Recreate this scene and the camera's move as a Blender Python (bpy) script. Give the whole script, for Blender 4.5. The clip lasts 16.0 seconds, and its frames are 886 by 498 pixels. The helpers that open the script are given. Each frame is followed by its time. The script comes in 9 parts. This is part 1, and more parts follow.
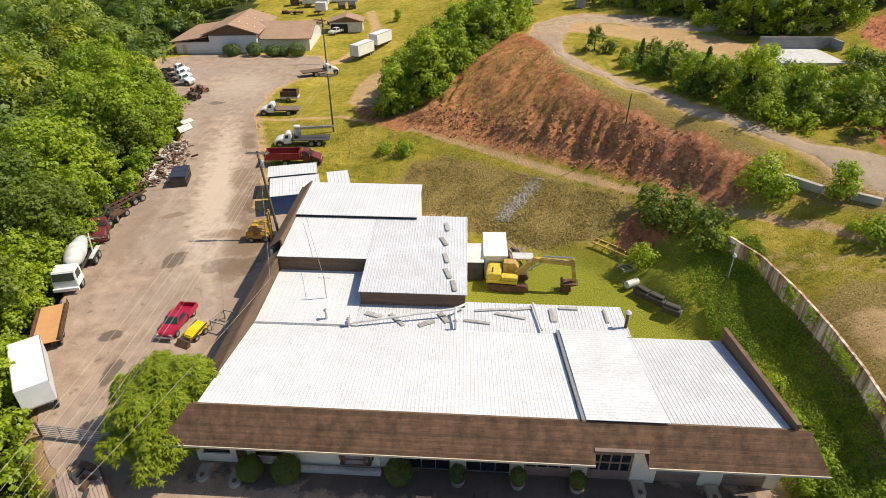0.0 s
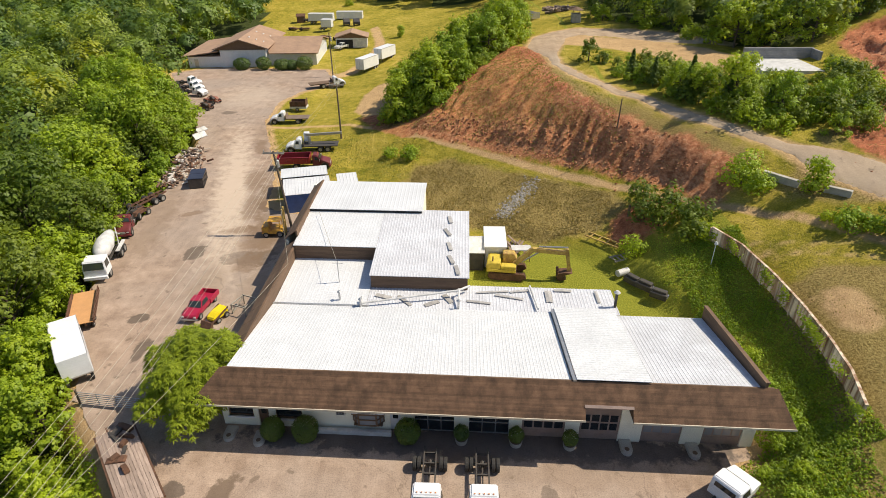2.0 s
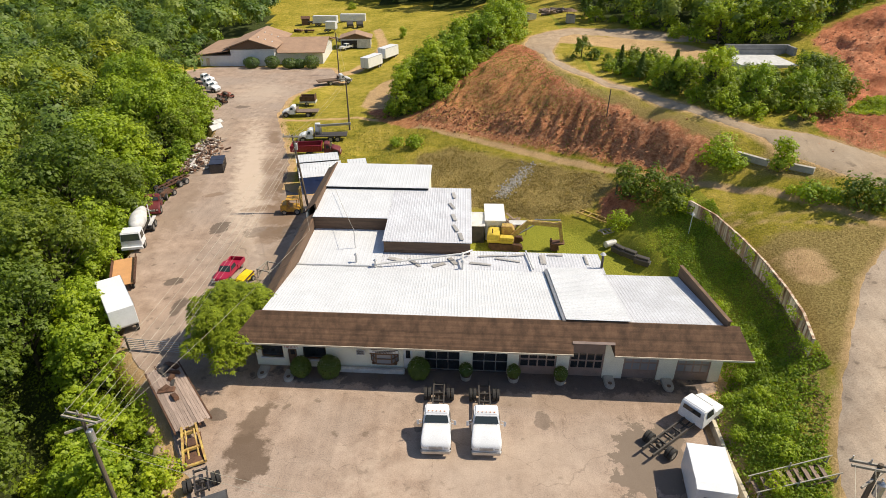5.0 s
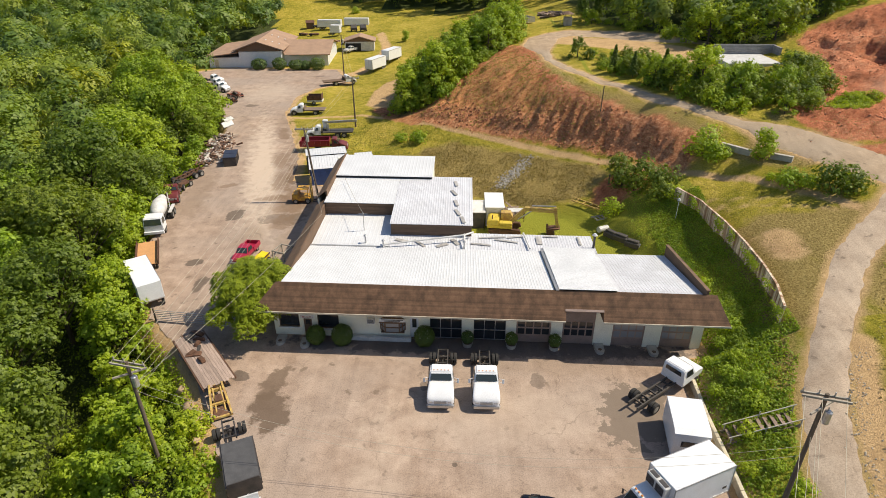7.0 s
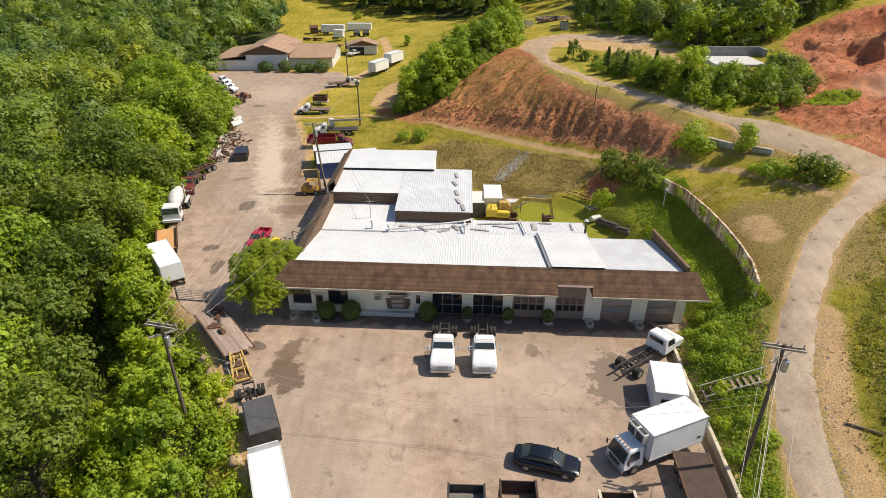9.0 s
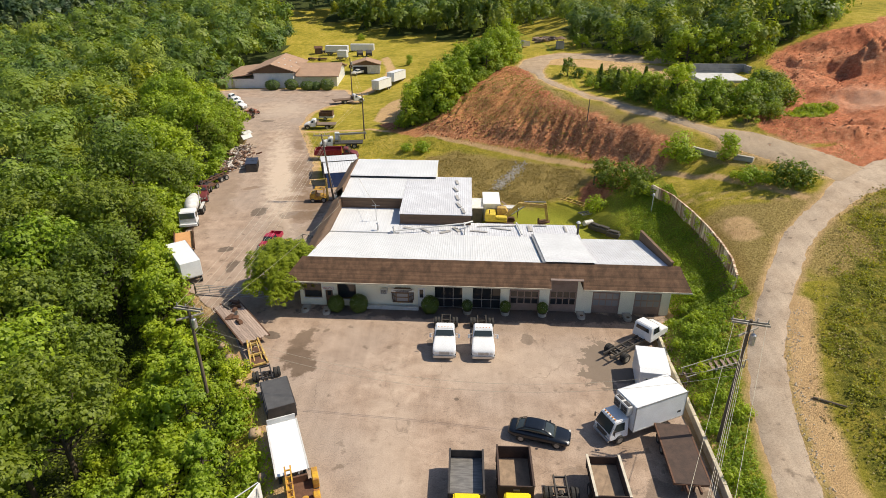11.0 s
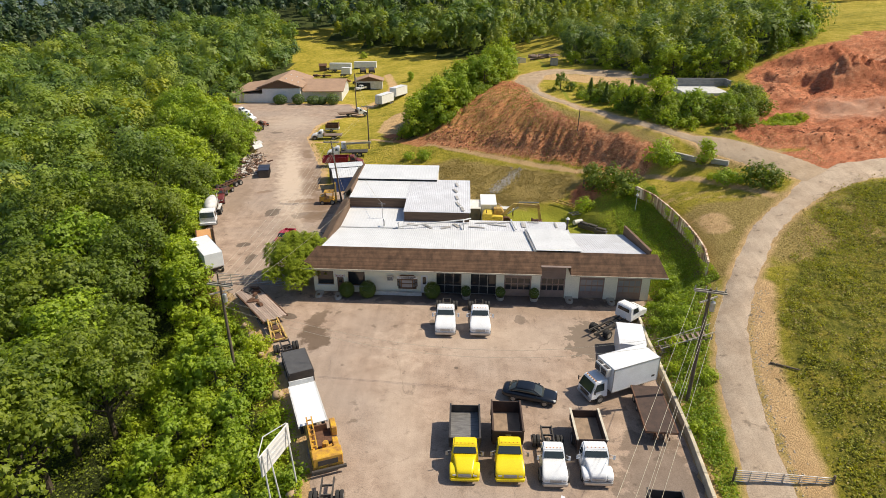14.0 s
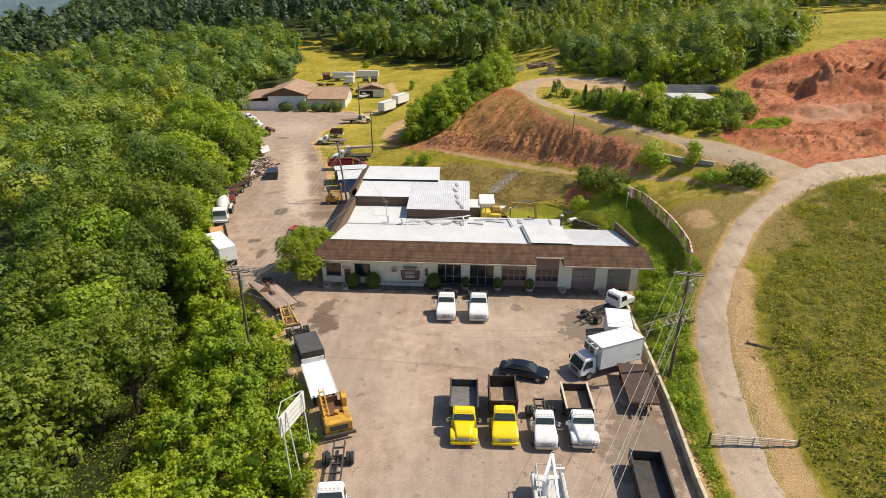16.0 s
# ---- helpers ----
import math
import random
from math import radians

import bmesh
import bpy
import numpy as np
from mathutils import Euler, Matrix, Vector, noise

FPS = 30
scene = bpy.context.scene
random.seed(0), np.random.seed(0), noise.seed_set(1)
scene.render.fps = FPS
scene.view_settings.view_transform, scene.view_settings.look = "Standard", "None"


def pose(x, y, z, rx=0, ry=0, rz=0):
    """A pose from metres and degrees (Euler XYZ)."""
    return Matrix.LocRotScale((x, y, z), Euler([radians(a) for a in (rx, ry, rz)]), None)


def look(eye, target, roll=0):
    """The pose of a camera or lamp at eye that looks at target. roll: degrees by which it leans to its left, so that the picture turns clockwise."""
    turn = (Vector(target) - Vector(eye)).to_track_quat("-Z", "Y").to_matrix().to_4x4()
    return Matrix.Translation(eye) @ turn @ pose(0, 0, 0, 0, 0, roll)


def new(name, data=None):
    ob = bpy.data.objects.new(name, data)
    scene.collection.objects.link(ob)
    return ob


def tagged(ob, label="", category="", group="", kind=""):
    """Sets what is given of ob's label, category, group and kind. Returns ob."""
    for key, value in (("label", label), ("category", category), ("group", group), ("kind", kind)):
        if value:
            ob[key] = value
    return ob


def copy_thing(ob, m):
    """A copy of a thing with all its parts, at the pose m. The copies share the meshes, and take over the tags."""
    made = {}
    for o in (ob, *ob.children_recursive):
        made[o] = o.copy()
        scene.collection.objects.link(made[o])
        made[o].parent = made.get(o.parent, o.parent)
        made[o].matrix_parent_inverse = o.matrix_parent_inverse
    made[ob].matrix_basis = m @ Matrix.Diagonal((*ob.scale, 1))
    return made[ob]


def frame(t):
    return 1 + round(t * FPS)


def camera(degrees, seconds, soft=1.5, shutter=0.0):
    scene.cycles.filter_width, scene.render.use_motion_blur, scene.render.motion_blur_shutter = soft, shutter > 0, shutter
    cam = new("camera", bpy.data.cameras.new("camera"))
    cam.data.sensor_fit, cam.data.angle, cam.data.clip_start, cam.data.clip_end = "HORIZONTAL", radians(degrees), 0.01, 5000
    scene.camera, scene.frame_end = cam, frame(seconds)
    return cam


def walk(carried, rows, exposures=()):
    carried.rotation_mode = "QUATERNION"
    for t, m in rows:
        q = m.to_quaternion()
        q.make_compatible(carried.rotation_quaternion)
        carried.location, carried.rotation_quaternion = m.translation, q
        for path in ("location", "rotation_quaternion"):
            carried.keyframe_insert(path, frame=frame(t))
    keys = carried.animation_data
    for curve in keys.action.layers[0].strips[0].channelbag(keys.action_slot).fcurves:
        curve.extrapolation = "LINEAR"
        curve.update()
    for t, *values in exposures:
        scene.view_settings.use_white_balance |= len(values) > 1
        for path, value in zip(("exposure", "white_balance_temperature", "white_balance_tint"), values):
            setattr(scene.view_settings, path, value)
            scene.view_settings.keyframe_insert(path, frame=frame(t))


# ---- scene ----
cam = camera(74.1, 16.0, soft=0.55)
PATH = [
    (0, (-0.119, 1.083, 34.528), (-0.185, 2.788, 33.486), -0.3),
    (0.5, (-0.126, -0.256, 34.481), (-0.194, 1.459, 33.454), -0.4),
    (1, (-0.147, -1.513, 34.478), (-0.216, 0.21, 33.464), -0.4),
    (1.5, (-0.178, -2.834, 34.45), (-0.247, -1.104, 33.449), -0.4),
    (2, (-0.217, -4.076, 34.465), (-0.287, -2.342, 33.472), -0.4),
    (2.5, (-0.342, -5.33, 34.461), (-0.41, -3.593, 33.472), -0.3),
    (3, (-0.441, -6.69, 34.452), (-0.508, -4.951, 33.466), -0.2),
    (3.5, (-0.567, -7.929, 34.444), (-0.632, -6.188, 33.462), -0.2),
    (4, (-0.618, -9.166, 34.431), (-0.682, -7.424, 33.452), -0.2),
    (6.3, (-0.824, -14.919, 34.306), (-0.886, -13.171, 33.335), -0.2),
    (6.5, (-0.821, -15.455, 34.309), (-0.885, -13.705, 33.344), -0.2),
    (7, (-0.829, -16.816, 34.308), (-0.894, -15.063, 33.346), -0.2),
    (7.5, (-0.816, -18.009, 34.304), (-0.881, -16.254, 33.346), -0.2),
    (8, (-0.841, -19.231, 34.293), (-0.906, -17.476, 33.336), -0.1),
    (8.5, (-0.83, -20.618, 34.294), (-0.894, -18.861, 33.341), -0.1),
    (9, (-0.833, -21.868, 34.272), (-0.898, -20.106, 33.329), -0.1),
    (9.2, (-0.838, -22.362, 34.268), (-0.904, -20.598, 33.329), -0.1),
    (11.3, (-0.789, -27.637, 34.224), (-0.856, -25.838, 33.352), -0.1),
    (11.5, (-0.779, -28.091, 34.218), (-0.847, -26.289, 33.353), -0.1),
    (12, (-0.759, -29.371, 34.212), (-0.826, -27.564, 33.359), -0.1),
    (12.5, (-0.769, -30.581, 34.235), (-0.835, -28.77, 33.388), -0.0),
    (13, (-0.757, -31.886, 34.246), (-0.823, -30.072, 33.406), -0.0),
    (13.5, (-0.748, -33.076, 34.23), (-0.813, -31.259, 33.396), 0.0),
    (14, (-0.737, -34.239, 34.239), (-0.802, -32.42, 33.412), 0.0),
    (14.5, (-0.744, -35.536, 34.264), (-0.808, -33.713, 33.443), 0.1),
    (15, (-0.733, -36.746, 34.271), (-0.797, -34.92, 33.457), 0.0),
    (15.5, (-0.686, -37.992, 34.254), (-0.751, -36.163, 33.447), 0.0),
    (16, (-0.611, -39.215, 34.213), (-0.678, -37.383, 33.416), 0.0),
]
walk(cam, [(t, look(eye, target, roll)) for t, eye, target, roll in PATH])

# ---- world and sun ----
SUN_DIR = Vector((0.78, 0.14, 1.0)).normalized()
SUN_EL = math.asin(SUN_DIR.z)
world = bpy.data.worlds.new("sky")
scene.world = world
world.use_nodes = True
wn = world.node_tree.nodes
sky = wn.new("ShaderNodeTexSky")
sky.sky_type, sky.sun_disc = "NISHITA", False
sky.sun_elevation = SUN_EL
sky.sun_rotation = math.atan2(SUN_DIR.x, SUN_DIR.y)
world.node_tree.links.new(sky.outputs[0], wn["Background"].inputs["Color"])
wn["Background"].inputs["Strength"].default_value = 0.094
sun = new("sun", bpy.data.lights.new("sun", "SUN"))
sun.data.energy, sun.data.angle, sun.data.color = 4.55, radians(0.55), (1.0, 0.885, 0.70)
sun.matrix_world = look(SUN_DIR * 200, (0, 0, 0))
scene.view_settings.exposure = 0.29


# ---- materials ----
def node(nt, kind, **values):
    n = nt.nodes.new(kind)
    for k, v in values.items():
        if k in n.inputs:
            n.inputs[k].default_value = v
    return n


def ramp(nt, fac, *stops):
    r = nt.nodes.new("ShaderNodeValToRGB")
    els = r.color_ramp.elements
    while len(els) < len(stops):
        els.new(0.5)
    for e, (p, c) in zip(els, stops):
        e.position, e.color = p, (*c, 1) if len(c) == 3 else c
    nt.links.new(fac, r.inputs[0])
    return r.outputs[0]


def mixc(nt, fac, a, b, how="MIX"):
    m = nt.nodes.new("ShaderNodeMix")
    m.data_type, m.blend_type = "RGBA", how
    for socket, v in ((m.inputs[0], fac), (m.inputs[6], a), (m.inputs[7], b)):
        if isinstance(v, (int, float)):
            socket.default_value = v
        elif isinstance(v, tuple):
            socket.default_value = (*v, 1)
        else:
            nt.links.new(v, socket)
    return m.outputs[2]


def maths(nt, op, a, b=0.0, c=0.0, clamp=False):
    m = nt.nodes.new("ShaderNodeMath")
    m.operation, m.use_clamp = op, clamp
    for s, v in zip(m.inputs, (a, b, c)):
        if isinstance(v, (int, float)):
            s.default_value = v
        else:
            nt.links.new(v, s)
    return m.outputs[0]


def fresh(name):
    m = bpy.data.materials.new(name)
    m.use_nodes = True
    return m, m.node_tree, m.node_tree.nodes["Principled BSDF"]


def noise_tex(nt, co, scale, detail=4, rough=0.55, stretch=None):
    if stretch:
        mp = node(nt, "ShaderNodeMapping", Scale=stretch)
        nt.links.new(co, mp.inputs[0])
        co = mp.outputs[0]
    n = node(nt, "ShaderNodeTexNoise", Scale=scale, Detail=detail, Roughness=rough)
    nt.links.new(co, n.inputs["Vector"])
    return n.outputs["Fac"]


def bump(nt, bsdf, height, strength, dist):
    b = node(nt, "ShaderNodeBump", Strength=strength, Distance=dist)
    nt.links.new(height, b.inputs["Height"])
    nt.links.new(b.outputs[0], bsdf.inputs["Normal"])


def paint(name, base, rough=0.5, metal=0.0, worn=0.75, scale=1.5, fine=25.0, relief=0.15, dirt=None, stretch=None, vary=0.0, spread=(0.35, 0.7), world_space=False):
    """A surface of one base colour with stains at a large scale and grain at a small one."""
    m, nt, b = fresh(name)
    if world_space:
        co = nt.nodes.new("ShaderNodeNewGeometry").outputs["Position"]
    else:
        co = nt.nodes.new("ShaderNodeTexCoord").outputs["Object"]
    low = noise_tex(nt, co, scale, 5, 0.6, stretch)
    high = noise_tex(nt, co, fine, 3, 0.6, stretch)
    old = dirt or tuple(c * worn for c in base)
    col = mixc(nt, ramp(nt, low, (spread[0], (0, 0, 0)), (spread[1], (1, 1, 1))), old, base)
    col = mixc(nt, 1.0, col, ramp(nt, high, (0.3, (0.82,) * 3), (0.7, (1.08,) * 3)), "MULTIPLY")
    if vary:
        info = nt.nodes.new("ShaderNodeObjectInfo")
        col = mixc(nt, 1.0, col, ramp(nt, info.outputs["Random"], (0, (1 - vary,) * 3), (1, (1 + vary,) * 3)), "MULTIPLY")
    nt.links.new(col, b.inputs["Base Color"])
    b.inputs["Metallic"].default_value = metal
    nt.links.new(maths(nt, "MULTIPLY_ADD", low, 0.25, rough - 0.12, True), b.inputs["Roughness"])
    if relief:
        bump(nt, b, high, relief, 0.02)
    return m


def foliage(name, dark, light, back=0.35, crowns=False):
    m, nt, b = fresh(name)
    geo = nt.nodes.new("ShaderNodeNewGeometry")
    info = nt.nodes.new("ShaderNodeObjectInfo")
    co = geo.outputs["Position"]
    f = maths(nt, "MULTIPLY_ADD", geo.outputs["Random Per Island"], 0.35 if crowns else 0.40, maths(nt, "MULTIPLY_ADD", noise_tex(nt, co, 1.7, 2), 0.0 if crowns else 0.45, maths(nt, "MULTIPLY", noise_tex(nt, co, 0.3, 3), 0.75 if crowns else 0.36)), True)
    col = ramp(nt, f, (0.1, dark), (0.55, tuple((a + c) / 2 for a, c in zip(dark, light))), (0.95, light))
    col = mixc(nt, 1.0, col, ramp(nt, info.outputs["Random"], (0, (0.78, 0.86, 0.9)), (0.5, (1, 1, 1)), (1, (1.2, 1.12, 0.9))), "MULTIPLY")
    if crowns:
        at = nt.nodes.new("ShaderNodeAttribute")
        at.attribute_name = "tint"
        col = mixc(nt, 1.0, col, ramp(nt, at.outputs["Fac"], (0, (0.55, 0.66, 0.85)), (0.45, (0.92, 0.97, 1)), (0.8, (1.2, 1.12, 0.95)), (1, (1.45, 1.2, 0.85))), "MULTIPLY")
    nt.links.new(col, b.inputs["Base Color"])
    b.inputs["Roughness"].default_value = 0.55
    t = nt.nodes.new("ShaderNodeBsdfTranslucent")
    nt.links.new(mixc(nt, 1.0, col, (1.7, 1.6, 0.5), "MULTIPLY"), t.inputs[0])
    mx = nt.nodes.new("ShaderNodeMixShader")
    mx.inputs[0].default_value = back
    nt.links.new(b.outputs[0], mx.inputs[1])
    nt.links.new(t.outputs[0], mx.inputs[2])
    nt.links.new(mx.outputs[0], nt.nodes["Material Output"].inputs["Surface"])
    return m


def glass_mat(name, tint=(0.02, 0.025, 0.03)):
    m, nt, b = fresh(name)
    b.inputs["Base Color"].default_value = (*tint, 1)
    b.inputs["Roughness"].default_value = 0.06
    b.inputs["Specular IOR Level"].default_value = 0.8
    return m


# ---- shape helpers ----
def box(bm, x0, x1, y0, y1, z0, z1, bev=0.0):
    r = bmesh.ops.create_cube(bm, size=1.0, matrix=Matrix.LocRotScale(((x0 + x1) / 2, (y0 + y1) / 2, (z0 + z1) / 2), None, (abs(x1 - x0), abs(y1 - y0), abs(z1 - z0))))
    if bev:
        es = list({e for v in r["verts"] for e in v.link_edges})
        bmesh.ops.bevel(bm, geom=es, offset=bev, segments=1, affect="EDGES")
    return r["verts"]


def rod(bm, a, b, r0, r1=None, seg=8, caps=True):
    a, b = Vector(a), Vector(b)
    r1 = r0 if r1 is None else r1
    d = b - a
    m = Matrix.Translation((a + b) / 2) @ d.to_track_quat("Z", "Y").to_matrix().to_4x4()
    return bmesh.ops.create_cone(bm, cap_ends=caps, segments=seg, radius1=r0, radius2=r1, depth=d.length, matrix=m)["verts"]


def beam(bm, a, b, w, h):
    """A square bar from a to b, w wide and h high."""
    a, b = Vector(a), Vector(b)
    d = b - a
    q = d.to_track_quat("Y", "Z").to_matrix().to_4x4()
    m = Matrix.Translation((a + b) / 2) @ q @ Matrix.Diagonal((w, d.length, h, 1))
    return bmesh.ops.create_cube(bm, size=1.0, matrix=m)["verts"]


def prism(bm, outline, x0, x1, inset=None, bev=0.0):
    """An outline in (y, z), drawn from x0 to x1. inset: function (y, z) -> metres that the sides lean in there."""
    f = inset or (lambda y, z: 0.0)
    a = [bm.verts.new((x0 + f(y, z), y, z)) for y, z in outline]
    b = [bm.verts.new((x1 - f(y, z), y, z)) for y, z in outline]
    n = len(outline)
    faces = [bm.faces.new(a), bm.faces.new(b[::-1])]
    for i in range(n):
        faces.append(bm.faces.new((a[(i + 1) % n], a[i], b[i], b[(i + 1) % n])))
    bmesh.ops.recalc_face_normals(bm, faces=faces)
    if bev:
        es = list({e for fa in faces for e in fa.edges})
        bmesh.ops.bevel(bm, geom=es, offset=bev, segments=2, affect="EDGES", clamp_overlap=True)
    return a + b


def poly(bm, pts):
    return bm.faces.new([bm.verts.new(p) for p in pts])


def part(name, bm, material, parent=None, label="", smooth=False):
    me = bpy.data.meshes.new(name)
    bm.to_mesh(me)
    bm.free()
    me.materials.append(material)
    if smooth:
        me.polygons.foreach_set("use_smooth", [True] * len(me.polygons))
    ob = new(name, me)
    if parent:
        ob.parent = parent
    if label:
        ob["label"] = label
    return ob


def thing(name, m, label, category, group=""):
    ob = new(name)
    ob.empty_display_size = 0.5
    ob.matrix_world = m
    return tagged(ob, label, category, group)


def smooth01(a, b, v):
    t = np.clip((v - a) / (b - a), 0, 1)
    return t * t * (3 - 2 * t)


def dist_line(px, py, pts):
    """Distance to a polyline and the third value of it at the nearest place."""
    best = np.full(np.shape(px), 1e9)
    val = np.zeros(np.shape(px))
    for (x0, y0, v0), (x1, y1, v1) in zip(pts, pts[1:]):
        dx, dy = x1 - x0, y1 - y0
        t = np.clip(((px - x0) * dx + (py - y0) * dy) / (dx * dx + dy * dy), 0, 1)
        d = np.hypot(px - x0 - t * dx, py - y0 - t * dy)
        near = d < best
        best = np.where(near, d, best)
        val = np.where(near, v0 + t * (v1 - v0), val)
    return best, val


def dist_poly(px, py, pts):
    """Signed distance to a closed outline, positive inside."""
    inside = np.zeros(np.shape(px), bool)
    best = np.full(np.shape(px), 1e9)
    for (x0, y0), (x1, y1) in zip(pts, pts[1:] + pts[:1]):
        dx, dy = x1 - x0, y1 - y0
        t = np.clip(((px - x0) * dx + (py - y0) * dy) / (dx * dx + dy * dy), 0, 1)
        best = np.minimum(best, np.hypot(px - x0 - t * dx, py - y0 - t * dy))
        with np.errstate(divide="ignore", invalid="ignore"):
            inside ^= ((y0 > py) != (y1 > py)) & (px < dx * (py - y0) / (dy if dy else 1e-9) + x0)
    return np.where(inside, best, -best)

# ---- the land ----
# centre lines of the roads: x, y, height
LANE = [(20.6, -60, -1.5), (21.2, -14, -0.4), (21.8, -3, 0.25), (22.9, 4.2, 1.25), (24.2, 11, 2.5), (26.0, 16.5, 3.75), (28.9, 22, 4.9), (32.0, 27, 6.0), (35.2, 31.8, 7.0), (39.3, 35.8, 8.3), (44.6, 40, 9.9), (51, 43.6, 11.0), (66, 46.5, 12.0), (92, 50, 13.0), (140, 58, 15.0)]
TRACK = [(47, 43.5, 10.6), (42, 51, 11.3), (38, 56.5, 11.7), (33, 62, 12.0), (26.5, 71, 12.1), (21.5, 80, 12.2), (17.5, 88, 12.4), (14.8, 96, 12.7), (14.2, 108, 13.1), (16, 117, 13.4), (22, 120.5, 13.6), (30, 116.5, 14.0), (38, 107, 14.5), (46, 100, 15.0)]
PATH_DIRT = [(-40, 101, 0.1), (-30, 100.5, 0.4), (-21.5, 100, 0.8), (-15.2, 96.5, 1.4), (-10.5, 91, 2.0), (-3.3, 84.5, 2.9), (2.9, 78.8, 3.3), (8.4, 73.6, 3.6), (13.4, 69.3, 3.9), (18.6, 64.6, 4.4), (22.3, 60, 5.4), (25.6, 55.8, 6.3), (31, 51, 7.2), (36, 46, 8.3), (40, 39.5, 8.9)]
TOE = [(-9, 92, 3.0), (-5.5, 88, 3.6), (0.5, 83.5, 4.3), (7, 77.5, 4.8), (14, 72, 5.2), (20, 66.8, 5.6), (24.2, 61.5, 6.2), (27.3, 55.8, 7.0)]
CREST = [(-6, 96, 5.0), (-2.5, 99, 7.6), (2.3, 103.5, 10.5), (8, 110.5, 12.6), (11.5, 106, 12.8), (12.2, 94, 12.6), (13.4, 85, 12.2), (15, 80, 11.8), (17.4, 75.8, 11.2), (21, 70.6, 11.0), (25.8, 63.8, 11.0), (28.8, 58.8, 10.4)]
WALL_LINE = [(24.9, 49.4, 6.7), (26.6, 46.2, 6.5), (27.5, 41.1, 6.3), (27.8, 36.7, 6.2), (27.9, 32.7, 6.0), (27.6, 29.1, 5.9), (26.7, 25.6, 5.8)]
HILL = [(33, 50, 8.6), (38, 47.5, 9.6), (36, 72, 13.2), (42, 66, 13.5), (44, 82, 14.6), (50, 88, 15.0), (33, 90, 13.6), (24, 100, 13.6), (57, 72, 15.5), (64, 78, 16.3), (54, 56, 13.2), (62, 53, 12.6), (70, 62, 15.2), (68, 97, 21.6), (84, 111, 24.4), (100, 90, 22.5), (56, 100, 18.0), (95, 65, 16.5), (110, 130, 27)]
FIELD = [(30, 8, 2.6), (45, 12, 4.2), (45, 28, 7.0), (60, 36, 10.4), (60, 8, 5.2), (90, 25, 9.0), (30, -10, 0.6), (60, -25, 2.0), (19.8, 8.5, 0.5), (20.4, 18, 1.9), (19.3, -4, 0.2), (21.2, 25, 1.6)]
HOLLOW = [(22.8, 46, 3.1), (24.4, 40, 2.3), (24.5, 33, 2.3), (24.3, 27, 2.2), (26.8, 36.5, 3.6), (26.6, 30.5, 3.5), (26.0, 42.5, 3.6), (21.6, 40, 1.2), (17.5, 54, 1.2), (19.5, 58.5, 4.3), (22, 53, 4.4), (14, 60, 2.4), (8, 62, 1.5), (5, 68, 1.9), (0, 66, 0.9), (-3, 73, 1.3), (-8, 70, 0.3), (-11, 77, 0.2), (-16, 85, 0.1)]
WEST = [(-23, 13, -0.7), (-30, 14, -4), (-24, 4, -3), (-19, -6, -3), (-37, 20, -8), (-46, 4, -12), (-30, -22, -8), (-36, 30, -3), (-46, 40, -4), (-56, 62, -6), (-58, 88, -5), (-72, 105, -6), (-92, 60, -12), (-82, 18, -15), (-122, 120, -10), (-82, 128, -5), (-60, -40, -12), (-180, 220, -10)]
NORTH = [(-23, 140, 0.4), (-18, 150, 0.9), (-21, 128, 0.8), (-24, 166, 0.7), (-14, 140, 2.2), (-12, 165, 2.2), (-15, 106, 1.2), (-12, 118, 2.4), (-2, 126, 7.5), (4, 118, 10.5), (8, 132, 12.6), (18, 140, 13.8), (0, 150, 9), (-20, 160, 2.5), (-30, 220, 2.0), (-60, 240, 1), (0, 235, 4), (20, 190, 10), (30, 128, 14.6), (46, 116, 17), (60, 125, 20), (90, 150, 24), (-90, 190, -4), (0, -40, -0.6), (0, -90, -3), (-10, 330, 20), (-120, 345, 14), (90, 300, 30), (-60, 300, 6), (30, 260, 14), (-20, 262, 5)]

KNOTS = np.array(LANE + TRACK + PATH_DIRT + TOE + CREST + HILL + FIELD + HOLLOW + WEST + NORTH + [(x + 1.6, y + 0.6, z - 0.25) for x, y, z in WALL_LINE])
GAP = np.hypot(KNOTS[:, None, 0] - KNOTS[None, :, 0], KNOTS[:, None, 1] - KNOTS[None, :, 1])
COEF = np.linalg.solve(np.block([[GAP - 0.15 * np.eye(len(KNOTS)), np.ones((len(KNOTS), 1))], [np.ones((1, len(KNOTS))), np.zeros((1, 1))]]), np.append(KNOTS[:, 2], 0))

